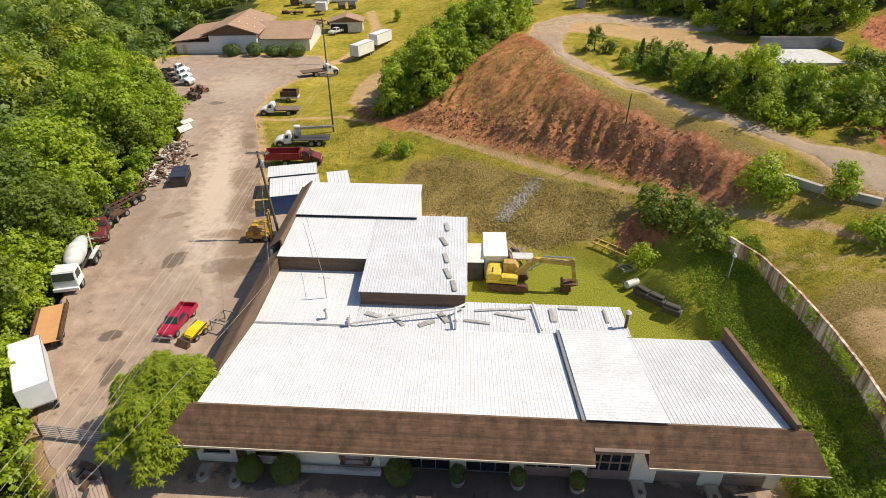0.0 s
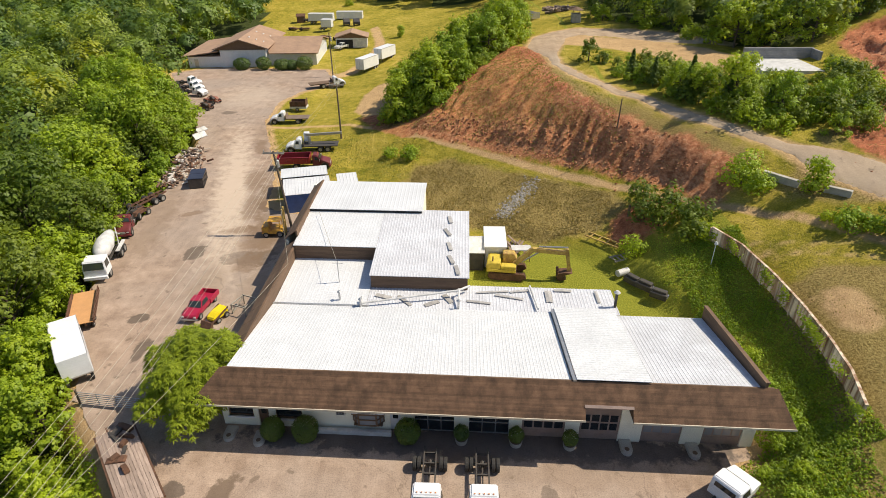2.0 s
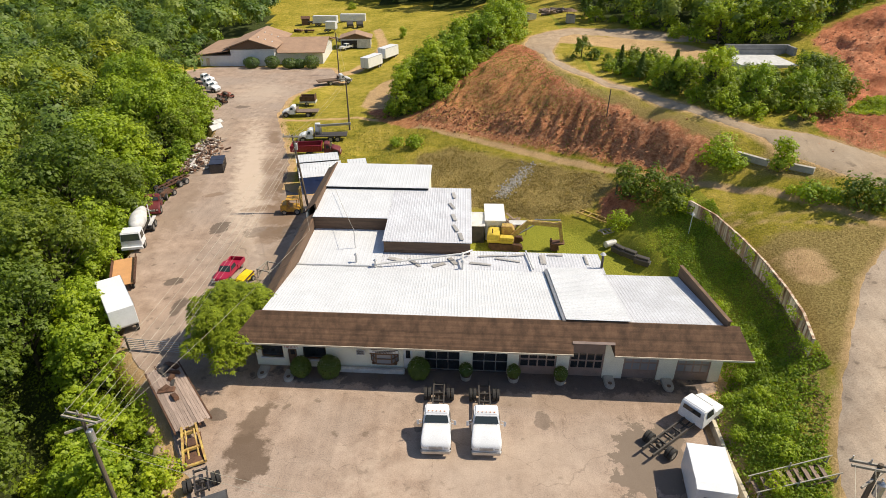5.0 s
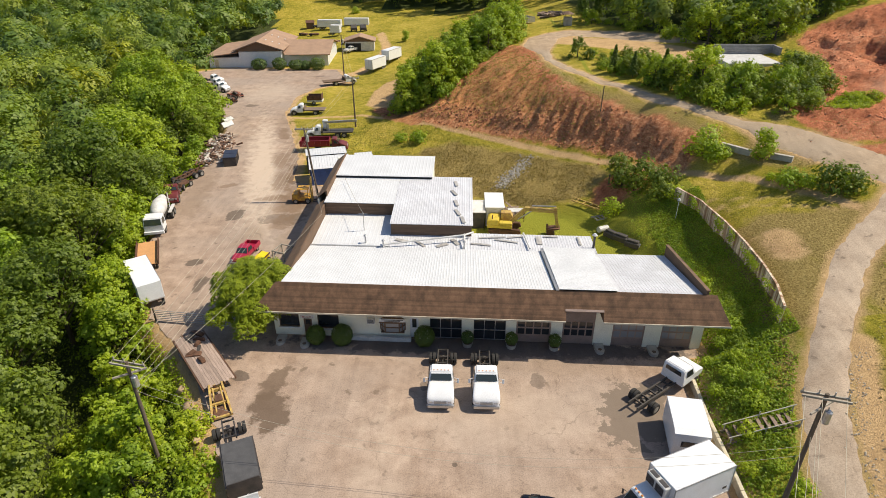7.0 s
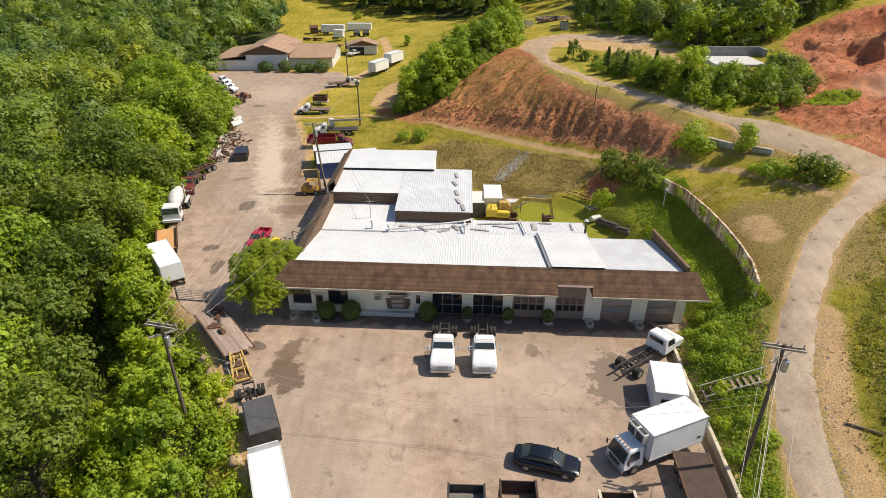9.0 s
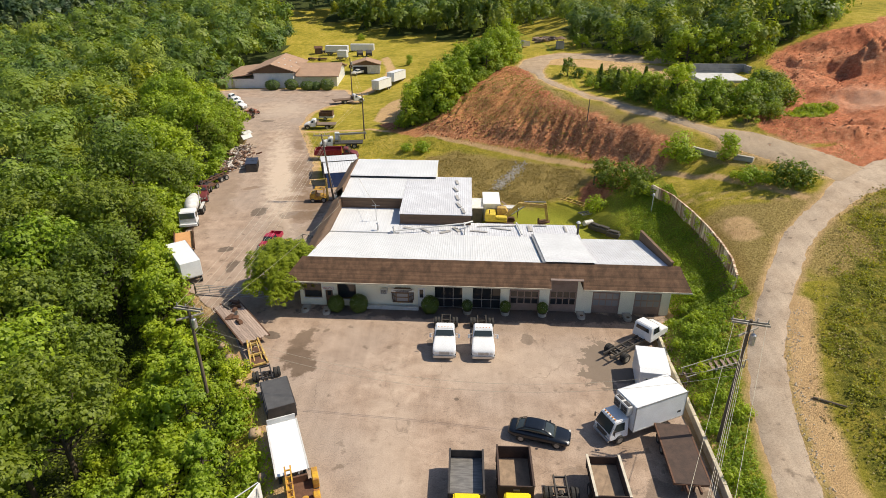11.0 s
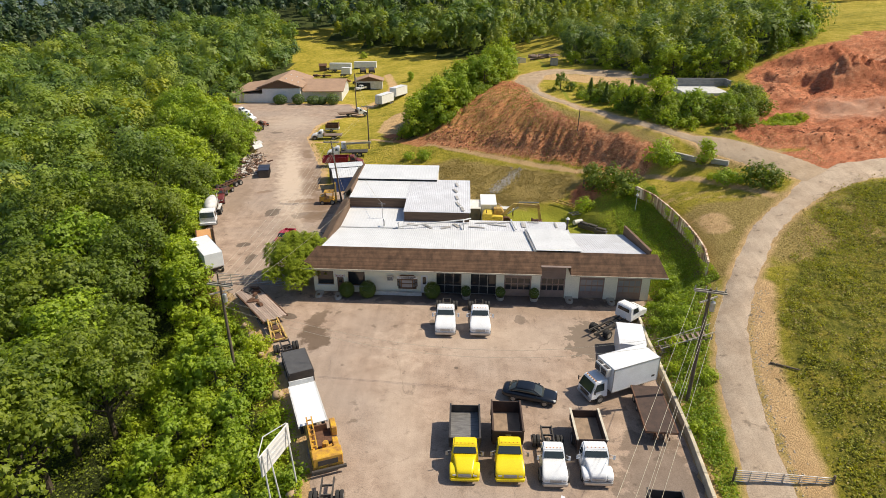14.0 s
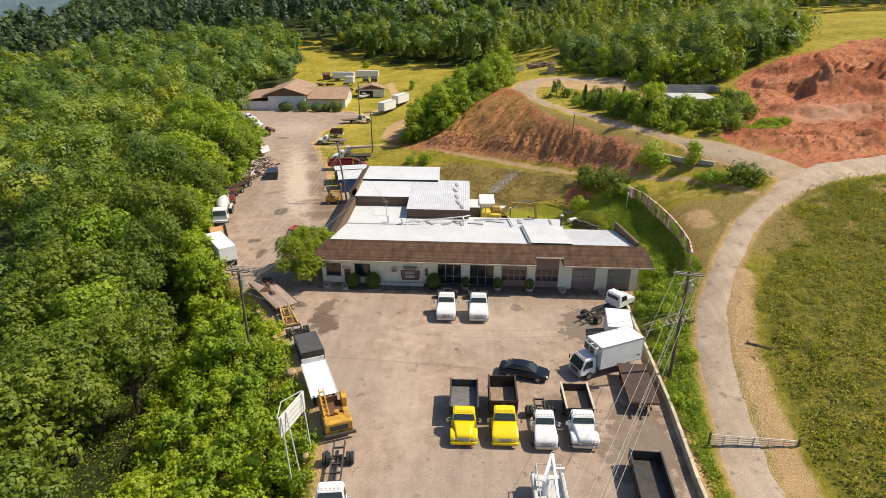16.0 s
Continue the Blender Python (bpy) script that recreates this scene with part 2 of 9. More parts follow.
PAD = [(17.9, -60), (17.3, -5), (18.1, 4), (18.5, 18), (19, 24), (21.4, 25.5), (21.4, 39), (17, 50), (12, 55), (5, 60), (-4, 63), (-11, 66), (-17, 75), (-20, 86), (-30, 98), (-36, 110), (-31, 135), (-28, 155), (-36, 190), (-60, 200), (-84, 150), (-64, 122), (-52, 105), (-47, 92), (-43.5, 70), (-42, 52), (-37, 38), (-32.5, 30), (-27, 24.5), (-22.3, 18), (-19.4, 13.4), (-15.3, 5), (-13.2, 0), (-12, -6), (-11, -60)]
YARD = [(17.8, -60), (17.1, -5), (17.9, 4), (18.2, 18), (18.9, 25), (21.5, 26.5), (20, 36), (-8, 50), (-18.6, 62), (-21.5, 64.2), (-27, 67), (-29, 78), (-33, 89), (-38.5, 104), (-39.5, 118), (-37, 126), (-30, 134), (-36, 147), (-66, 149), (-74, 143), (-63, 122), (-52, 105), (-46.5, 92), (-43.2, 70), (-41.6, 54), (-38, 41), (-32, 30.6), (-26, 24.4), (-21.3, 18), (-18.4, 13), (-14.2, 5), (-12.2, 0), (-10.7, -6), (-10, -60)]
MEADOW = [(-52, 205), (-38, 170), (-22, 150), (-8, 128), (4, 120), (12, 128), (16, 160), (8, 215), (-9, 236), (-33, 250), (-53, 275), (-98, 325), (-112, 322), (-84, 262), (-70, 215)]
HANGAR_LAND = [(-82, 146), (-72, 138), (-60, 118), (-30, 110), (-20, 150), (-30, 200), (-56, 222), (-74, 190)]
BROWN = [(-8, 66), (-9.5, 74), (-7.5, 79.5), (-2, 79.5), (6, 73.2), (13, 68.2), (18.5, 63.6), (19.5, 60), (16, 57), (9, 57), (3, 60), (-3, 63.5)]
QUARRY = [(41.5, 57.5), (44, 53), (50, 50.5), (60, 50.5), (75, 52), (110, 55), (124, 95), (106, 110), (88, 108), (80, 101), (73, 99), (66, 95.5), (60, 95), (56, 91), (55.5, 84), (55, 77), (48.5, 71), (43.2, 65)]
THICKET = [(46.5, 61.5), (50, 65.5), (54.5, 67), (56, 64.5), (52, 61.5), (48.5, 59.5)]
FIELD_LAND = [(26, -30), (27.0, 0), (28.6, 10), (32.2, 19), (36, 26), (44, 36.5), (52, 41), (92, 46), (110, 20), (90, -30)]
NE_EDGE = [(26.5, 136), (28.5, 127.5), (33, 120), (39, 109), (43.5, 99), (48, 93.5), (55, 93), (61, 96), (68, 99.5), (74, 105), (80, 111), (84, 122)]
NE_WOOD = NE_EDGE[1:] + [(95, 150), (110, 200), (30, 200), (31, 165), (27.5, 150), (26.5, 136)]
LAWN = [(3, 43), (22.5, 41), (23.4, 47), (18.5, 54), (8, 57.5), (1, 57), (-4, 52)]
CUT = TOE + CREST[::-1]
# the woods
WOOD = [(-29, -24), (-31, 4), (-34, 16), (-37, 26), (-39.5, 33), (-43.3, 45), (-45.6, 60), (-47, 72), (-49, 92), (-54.5, 105), (-66, 122), (-80, 140), (-88, 128), (-72, 100), (-66, 60), (-60, 20), (-52, -24)]
BANK = [(-11.5, -24), (-12, -6), (-13.5, 0), (-15.5, 5), (-19.5, 13), (-22.5, 18), (-27.5, 24.5), (-33, 29), (-38, 28), (-35, 16), (-31, 4), (-29, -24)]


def wob(x, y, s=1.0):
    """Gentle unevenness of the land."""
    return s * (np.sin(x * 0.31 + 1.3 * np.sin(y * 0.17)) * np.cos(y * 0.27 + 0.9 * np.sin(x * 0.21)) + 0.5 * np.sin(x * 0.83 + y * 0.59) * np.sin(y * 0.71 - x * 0.37))


LATTICE = np.random.RandomState(8).uniform(-1, 1, (64, 64))


def fbm(x, y, octaves=4):
    """Smooth lattice noise, summed over octaves."""
    total, amp = 0.0, 1.0
    for o in range(octaves):
        i, j = np.floor(x).astype(int), np.floor(y).astype(int)
        u, v = x - i, y - j
        u, v = u * u * (3 - 2 * u), v * v * (3 - 2 * v)
        g = lambda a, b: LATTICE[a % 64, b % 64]
        total = total + amp * ((g(i, j) * (1 - u) + g(i + 1, j) * u) * (1 - v) + (g(i, j + 1) * (1 - u) + g(i + 1, j + 1) * u) * v)
        x, y, amp = x * 2.03 + 7.1, y * 2.03 + 3.7, amp * 0.5
    return total


def land(x, y):
    """Height of the ground."""
    x, y = np.asarray(x, float), np.asarray(y, float)
    flat = np.stack([x.ravel(), y.ravel()], 1)
    z = np.empty(len(flat))
    for i in range(0, len(flat), 20000):
        q = flat[i:i + 20000]
        z[i:i + 20000] = np.hypot(q[:, :1] - KNOTS[:, 0], q[:, 1:] - KNOTS[:, 1]) @ COEF[:-1] + COEF[-1]
    z = z.reshape(x.shape)
    far = smooth01(260, 900, np.hypot(x, y - 80))
    ridge = 58 + 22 * np.sin(x * 0.0042 + 0.6) + 18 * np.sin(x * 0.009 + y * 0.003) - 95 * smooth01(-0.59, -0.67, x / (y + 41.0))
    z = z * (1 - far) + far * np.where(y > 80, ridge * smooth01(300, 700, np.hypot(x, y - 80)), -14 + 8 * np.sin(x * 0.006))
    # the cut bank is rough, ribbed by gullies, with a steep foot
    d_cut = dist_poly(x, y, [(a, b) for a, b, _ in CUT])
    cut = smooth01(-1.2, 2.0, d_cut)
    along, up = 0.707 * (x - y), 0.707 * (x + y)
    warp = 0.8 * fbm(x * 0.16 + 3, y * 0.16 + 9, 2)
    gully = np.abs(fbm(0.26 * along + 20 + warp, 0.07 * up + 20, 2))
    rib = np.abs(fbm(0.62 * along + 5 + warp, 0.10 * up + 31, 2))
    d_toe, _ = dist_line(x, y, TOE)
    foot = smooth01(0.1, 0.9, d_toe) * smooth01(9.0, 1.5, d_toe)
    flute = np.exp(-(rib / 0.16) ** 2) * smooth01(6.5, 1.0, d_toe) * smooth01(-0.2, 0.6, d_cut)
    z = z + cut * (0.75 * (gully - 0.35) + 0.35 * (rib - 0.3) * smooth01(14, 4, d_toe) - 0.7 * flute + 0.16 * fbm(x * 0.8 + 40, y * 0.8 + 40) + 0.3 * foot)
    # the quarry: benches, a spoil heap, a dug hole
    d_quarry = dist_poly(x, y, QUARRY)
    quarry = smooth01(-0.5, 3.5, d_quarry + 1.5 * fbm(x * 0.3, y * 0.3, 2))
    step = 2.3
    level = (z + 0.9 * fbm(x * 0.11 + 11, y * 0.11 + 30, 3)) / step
    bench = step * (np.floor(level) + smooth01(0.5, 0.86, level - np.floor(level)) - level)
    heap = 3.4 * np.exp(-(((x - 72.5) / 4.2) ** 2 + ((y - 84.0) / 2.6) ** 2)) + 3.0 * np.exp(-(((x - 80.5) / 4.0) ** 2 + ((y - 82) / 2.6) ** 2)) + 1.6 * np.exp(-(((x - 76) / 6.0) ** 2 + ((y - 93) / 1.8) ** 2))
    lumps = np.abs(fbm(x * 0.45 + 50, y * 0.45 + 12, 4))
    hole = smooth01(1.25, 0.85, np.hypot((x - 65.4) / 2.6, (y - 82.5) / 3.0) + 0.18 * fbm(x * 0.5, y * 0.5 + 4, 3))
    kerb = 1.3 * smooth01(0.5, 3.0, d_quarry) * smooth01(9, 4, d_quarry) * smooth01(62, 55, y)
    z = z + quarry * (0.85 * bench + 0.45 * fbm(x * 0.55 + 60, y * 0.55 + 60, 5) + heap * (0.45 + lumps) + kerb + 1.0 * hole * -3.0 + 0.5 * np.abs(fbm(x * 0.9 + 9, y * 0.25 + 60, 3)) * smooth01(60, 52, y))
    # the hollow against the retaining wall
    d, _ = dist_line(x, y, WALL_LINE)
    z = z + 0.12 * wob(x, y) * smooth01(1.5, 6, d)
    k = smooth01(-2.2, 0.6, dist_poly(x, y, PAD))
    return z * (1 - k)


def axis(lo, a, b, hi, step):
    core = list(np.arange(a, b + step / 2, step))
    s, v = step, b
    while v < hi:
        s *= 1.16
        v += s
        core.append(v)
    s, v = step, a
    while v > lo:
        s *= 1.16
        v -= s
        core.insert(0, v)
    return np.array(core)


AX, AY = axis(-2600, -62, 92, 2600, 0.9), axis(-900, -24, 138, 3600, 0.9)
AX = np.unique(np.concatenate([AX, AX[(AX > -14) & (AX < 88)] + 0.45]))
AY = np.unique(np.concatenate([AY, AY[(AY > 50) & (AY < 112)] + 0.45]))
GX, GY = np.meshgrid(AX, AY)
GZ = land(GX, GY)
d_yard = dist_poly(GX, GY, YARD)
d_lane, _ = dist_line(GX, GY, LANE)
d_track, _ = dist_line(GX, GY, TRACK)
d_path, _ = dist_line(GX, GY, PATH_DIRT)
lane_half = 1.6 + 1.5 * smooth01(37, 46, GY) + 0.3 * smooth01(4, -4, GY)
track_half = 0.95 + 2.6 * smooth01(100, 110, GY) + 1.9 * smooth01(60, 54, GY)
GZ = GZ - 0.3 * smooth01(0.7, 1.7, d_yard) - 0.22 * smooth01(0.2, 1.0, lane_half - d_lane) - 0.22 * smooth01(0.2, 1.0, track_half - d_track)
d_wall, _ = dist_line(GX, GY, WALL_LINE)

nx, ny = len(AX), len(AY)
idx = np.arange(nx * ny).reshape(ny, nx)
quads = np.stack([idx[:-1, :-1], idx[:-1, 1:], idx[1:, 1:], idx[1:, :-1]], -1).reshape(-1, 4)
me = bpy.data.meshes.new("ground")
me.from_pydata(np.stack([GX, GY, GZ], -1).reshape(-1, 3).tolist(), [], quads.tolist())
me.polygons.foreach_set("use_smooth", [True] * len(me.polygons))
clay = np.maximum(dist_poly(GX, GY, [(a, b) for a, b, _ in CUT]) + 1.2, dist_poly(GX, GY, QUARRY))
clay = np.minimum(clay, 0.8 - dist_poly(GX, GY, THICKET))
d_ramp = dist_poly(GX, GY, [(-22, 109), (-22, 121), (-20, 128), (-15, 130), (-12, 112), (-12.5, 104), (-18, 103)])
clay = np.maximum(clay, 2.6 - dist_line(GX, GY, [(19.2, 56.5, 0), (21, 57, 0)])[0])
clay = np.maximum(clay, 2.4 - dist_line(GX, GY, [(-17.5, 103, 0), (-13, 96, 0), (-9, 92, 0)])[0])
clay = np.maximum(clay, 1.5 - dist_line(GX, GY, [(45, 92, 0), (49, 98, 0), (53, 105, 0), (55, 112, 0)])[0])
clay = np.maximum(clay, 3.0 - dist_line(GX, GY, [(47, 48, 0), (58, 50, 0), (75, 52, 0)])[0])
bare = np.maximum((0.55 - d_path) * 1.8, lane_half + 0.1 - d_lane)
bare = np.maximum(bare, track_half + 0.25 - d_track)
bare = np.maximum(bare, 3.4 - dist_line(GX, GY, [(-24, 66, 0), (-19, 70, 0), (-12, 62, 0), (-4, 62, 0)])[0])
bare = np.maximum(bare, 1.15 - dist_line(GX, GY, [(31.0, 21.6, 0), (29.2, 17, 0), (27.3, 12, 0), (26.2, 6, 0), (25.2, -1, 0), (24.6, -9, 0)])[0])
bare = np.maximum(bare, 1.5 - dist_line(GX, GY, [(31.2, 37.2, 0), (31.2, 34.8, 0)])[0])
bare = np.maximum(bare, 1.2 + d_yard * 1.0)
for rut in ([(27, 47.5, 0), (31, 46, 0), (36, 44, 0), (40, 42.5, 0)], [(28, 45.5, 0), (33, 43.5, 0), (38, 40, 0)], [(29, 38, 0), (33, 36.5, 0)]):
    bare = np.maximum(bare, 0.1 - dist_line(GX, GY, rut)[0])
bare = np.maximum(bare, 1.5 - dist_line(GX, GY, [(-33, 138, 0), (-29, 145, 0), (-27.3, 153, 0), (-25.5, 166, 0), (-26, 180, 0), (-29, 193, 0), (-32, 208, 0)])[0])
bare = np.maximum(np.maximum(bare, d_ramp), 1.6 - np.hypot((GX - 57) / 2.2, GY - 38))
bare = np.maximum(bare, 4.5 - dist_line(GX, GY, [(20, 112, 0), (28, 107, 0), (36, 98, 0), (39, 92, 0)])[0])
d_cutland = dist_poly(GX, GY, [(a, b) for a, b, _ in CUT])
d_toeland = dist_line(GX, GY, TOE)[0]
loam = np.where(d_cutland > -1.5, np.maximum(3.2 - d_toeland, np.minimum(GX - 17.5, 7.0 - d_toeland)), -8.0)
wood = np.maximum(np.maximum(dist_poly(GX, GY, WOOD), dist_poly(GX, GY, BANK) - 1.5), dist_poly(GX, GY, [(-14, 95), (-4, 98), (4, 106), (8, 114), (2, 122), (-8, 116)]))
open_land = np.maximum(dist_poly(GX, GY, MEADOW), dist_poly(GX, GY, HANGAR_LAND)) > -2
wood = np.maximum(wood, dist_poly(GX, GY, NE_WOOD) - 1)
wood = np.where(((GX < -75) | (GY > 240) | (GX < -50 - 0.5 * (GY < 130) * (130 - GY))) & ~open_land, np.maximum(wood, 4), wood)
wood = np.where((GX < -36) & (GY < 135) & (GY > -26) & (dist_poly(GX, GY, PAD) < -1.5), np.maximum(wood, 4), wood)
wood = np.where((GX < -20) & (GY < 45) & (GY > -26) & (dist_poly(GX, GY, PAD) < -1.5) & (GX < -0.9 * GY - 3), np.maximum(wood, 4), wood)
swept = 1.3 - np.hypot((GX - 64) / 9, (GY - 67) / 5.5) * 1.2
swept = np.maximum(swept, 1.1 - np.hypot((GX - 79) / 8, (GY - 88) / 2.5) * 1.2)
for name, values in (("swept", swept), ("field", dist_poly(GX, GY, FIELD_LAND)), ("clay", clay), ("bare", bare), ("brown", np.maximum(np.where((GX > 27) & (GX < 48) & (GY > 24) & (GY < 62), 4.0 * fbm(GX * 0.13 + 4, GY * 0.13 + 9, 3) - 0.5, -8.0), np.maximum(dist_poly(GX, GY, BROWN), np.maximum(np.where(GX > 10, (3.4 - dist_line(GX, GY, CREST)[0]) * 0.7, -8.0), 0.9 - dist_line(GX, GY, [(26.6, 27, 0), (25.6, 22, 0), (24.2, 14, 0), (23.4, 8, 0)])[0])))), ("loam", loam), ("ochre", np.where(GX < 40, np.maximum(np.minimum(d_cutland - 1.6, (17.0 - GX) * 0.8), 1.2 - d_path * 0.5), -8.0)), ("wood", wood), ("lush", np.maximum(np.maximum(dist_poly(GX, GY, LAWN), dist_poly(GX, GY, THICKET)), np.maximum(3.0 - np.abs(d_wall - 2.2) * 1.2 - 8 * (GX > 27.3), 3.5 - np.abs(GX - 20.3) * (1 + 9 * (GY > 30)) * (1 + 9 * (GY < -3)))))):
    at = me.attributes.new(name, "FLOAT", "POINT")
    at.data.foreach_set("value", np.clip(values, -8, 8).ravel())
ground = tagged(new("ground", me), "grassy land with a red clay cut bank and dirt tracks", "ground", kind="structure")


def ground_material():
    m, nt, b = fresh("land")
    co = nt.nodes.new("ShaderNodeNewGeometry").outputs["Position"]
    big, mid, small = noise_tex(nt, co, 0.09, 4), noise_tex(nt, co, 0.7, 5, 0.65), noise_tex(nt, co, 5.5, 4, 0.7)
    tiny = noise_tex(nt, co, 22, 3, 0.7)
    edge = maths(nt, "ADD", maths(nt, "MULTIPLY_ADD", mid, 3.2, -1.6), maths(nt, "MULTIPLY_ADD", small, 1.6, -0.8))

    def mask(name, soft=0.5, rag=1.0):
        a = nt.nodes.new("ShaderNodeAttribute")
        a.attribute_name = name
        v = maths(nt, "MULTIPLY_ADD", edge, rag, a.outputs["Fac"])
        return maths(nt, "MULTIPLY_ADD", v, 1.0 / soft, 0.5, True)

    grass = ramp(nt, maths(nt, "MULTIPLY_ADD", big, 0.45, maths(nt, "MULTIPLY", mid, 0.55)), (0.36, (0.20, 0.195, 0.017)), (0.5, (0.39, 0.325, 0.045)), (0.66, (0.58, 0.43, 0.11)))
    grass = mixc(nt, 1.0, grass, ramp(nt, small, (0.3, (0.55, 0.6, 0.6)), (0.65, (1.15, 1.12, 1.0))), "MULTIPLY")
    lush = ramp(nt, small, (0.3, (0.16, 0.19, 0.02)), (0.7, (0.37, 0.36, 0.045)))
    col = mixc(nt, mask("lush", 2.5), grass, lush)
    field = ramp(nt, maths(nt, "MULTIPLY_ADD", small, 0.45, maths(nt, "MULTIPLY", noise_tex(nt, co, 1.4, 5, 0.7), 0.55)), (0.38, (0.085, 0.088, 0.013)), (0.48, (0.15, 0.15, 0.021)), (0.57, (0.23, 0.21, 0.034)), (0.68, (0.36, 0.29, 0.07)))
    field = mixc(nt, 1.0, field, ramp(nt, noise_tex(nt, co, 0.55, 5, 0.7), (0.38, (0.6, 0.66, 0.6)), (0.52, (1.0, 1.0, 1.0)), (0.64, (1.35, 1.2, 1.15))), "MULTIPLY")
    col = mixc(nt, mask("field", 2.0), col, field)
    brown = ramp(nt, small, (0.34, (0.18, 0.13, 0.042)), (0.5, (0.31, 0.23, 0.08)), (0.68, (0.43, 0.34, 0.12)))
    col = mixc(nt, mask("brown", 1.5), col, brown)
    dust = mixc(nt, maths(nt, "MULTIPLY_ADD", small, 0.25, maths(nt, "MULTIPLY", mid, 0.75)), (0.37, 0.225, 0.10), (0.80, 0.56, 0.30))
    dust = mixc(nt, 1.0, dust, ramp(nt, tiny, (0.3, (0.75,) * 3), (0.7, (1.1,) * 3)), "MULTIPLY")
    col = mixc(nt, mask("bare", 0.8, 0.32), col, dust)
    seam = noise_tex(nt, co, 1.6, 8, 0.8, (1.0, 0.8, 2.2))
    red = ramp(nt, maths(nt, "MULTIPLY_ADD", seam, 0.7, maths(nt, "MULTIPLY", big, 0.35)), (0.36, (0.32, 0.105, 0.055)), (0.46, (0.49, 0.177, 0.088)), (0.57, (0.57, 0.242, 0.128)), (0.68, (0.68, 0.40, 0.24)))
    mp = nt.nodes.new("ShaderNodeMapping")
    mp.inputs["Rotation"].default_value = (0, 0, 0.785)
    nt.links.new(co, mp.inputs[0])
    ribs = noise_tex(nt, mp.outputs[0], 1.3, 6, 0.7, (1.0, 0.28, 1.0))
    red = mixc(nt, 1.0, red, ramp(nt, ribs, (0.36, (0.58, 0.52, 0.5)), (0.48, (0.93, 0.92, 0.92)), (0.66, (1.18, 1.12, 1.08))), "MULTIPLY")
    red = mixc(nt, 1.0, red, ramp(nt, tiny, (0.3, (0.65,) * 3), (0.68, (1.15,) * 3)), "MULTIPLY")
    ochre = mixc(nt, 1.0, ramp(nt, seam, (0.36, (0.32, 0.14, 0.05)), (0.5, (0.51, 0.245, 0.095)), (0.66, (0.66, 0.40, 0.18))), ramp(nt, ribs, (0.36, (0.5, 0.46, 0.44)), (0.48, (0.92,) * 3), (0.66, (1.12,) * 3)), "MULTIPLY")
    red = mixc(nt, maths(nt, "MULTIPLY", mask("ochre", 2.5, 0.9), 0.7), red, ochre)
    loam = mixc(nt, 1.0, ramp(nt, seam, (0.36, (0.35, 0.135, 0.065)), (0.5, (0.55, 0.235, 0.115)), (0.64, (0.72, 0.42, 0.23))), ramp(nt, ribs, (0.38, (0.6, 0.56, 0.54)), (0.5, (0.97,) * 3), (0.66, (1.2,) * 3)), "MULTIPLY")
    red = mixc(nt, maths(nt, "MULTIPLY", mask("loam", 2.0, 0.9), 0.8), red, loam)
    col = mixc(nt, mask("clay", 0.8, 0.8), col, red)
    swept = nt.nodes.new("ShaderNodeAttribute")
    swept.attribute_name = "swept"
    col = mixc(nt, maths(nt, "MULTIPLY", maths(nt, "MULTIPLY_ADD", edge, 0.35, swept.outputs["Fac"], True), 0.75), col, mixc(nt, mid, (0.50, 0.26, 0.155), (0.70, 0.47, 0.345)))
    litter = ramp(nt, small, (0.35, (0.03, 0.042, 0.012)), (0.7, (0.085, 0.105, 0.028)))
    col = mixc(nt, mask("wood", 2.0), col, litter)
    nt.links.new(col, b.inputs["Base Color"])
    b.inputs["Roughness"].default_value = 0.95
    b.inputs["Specular IOR Level"].default_value = 0.15
    bump(nt, b, maths(nt, "MULTIPLY_ADD", small, 0.7, maths(nt, "MULTIPLY", tiny, 0.4)), 0.7, 0.35)
    return m


me.materials.append(ground_material())


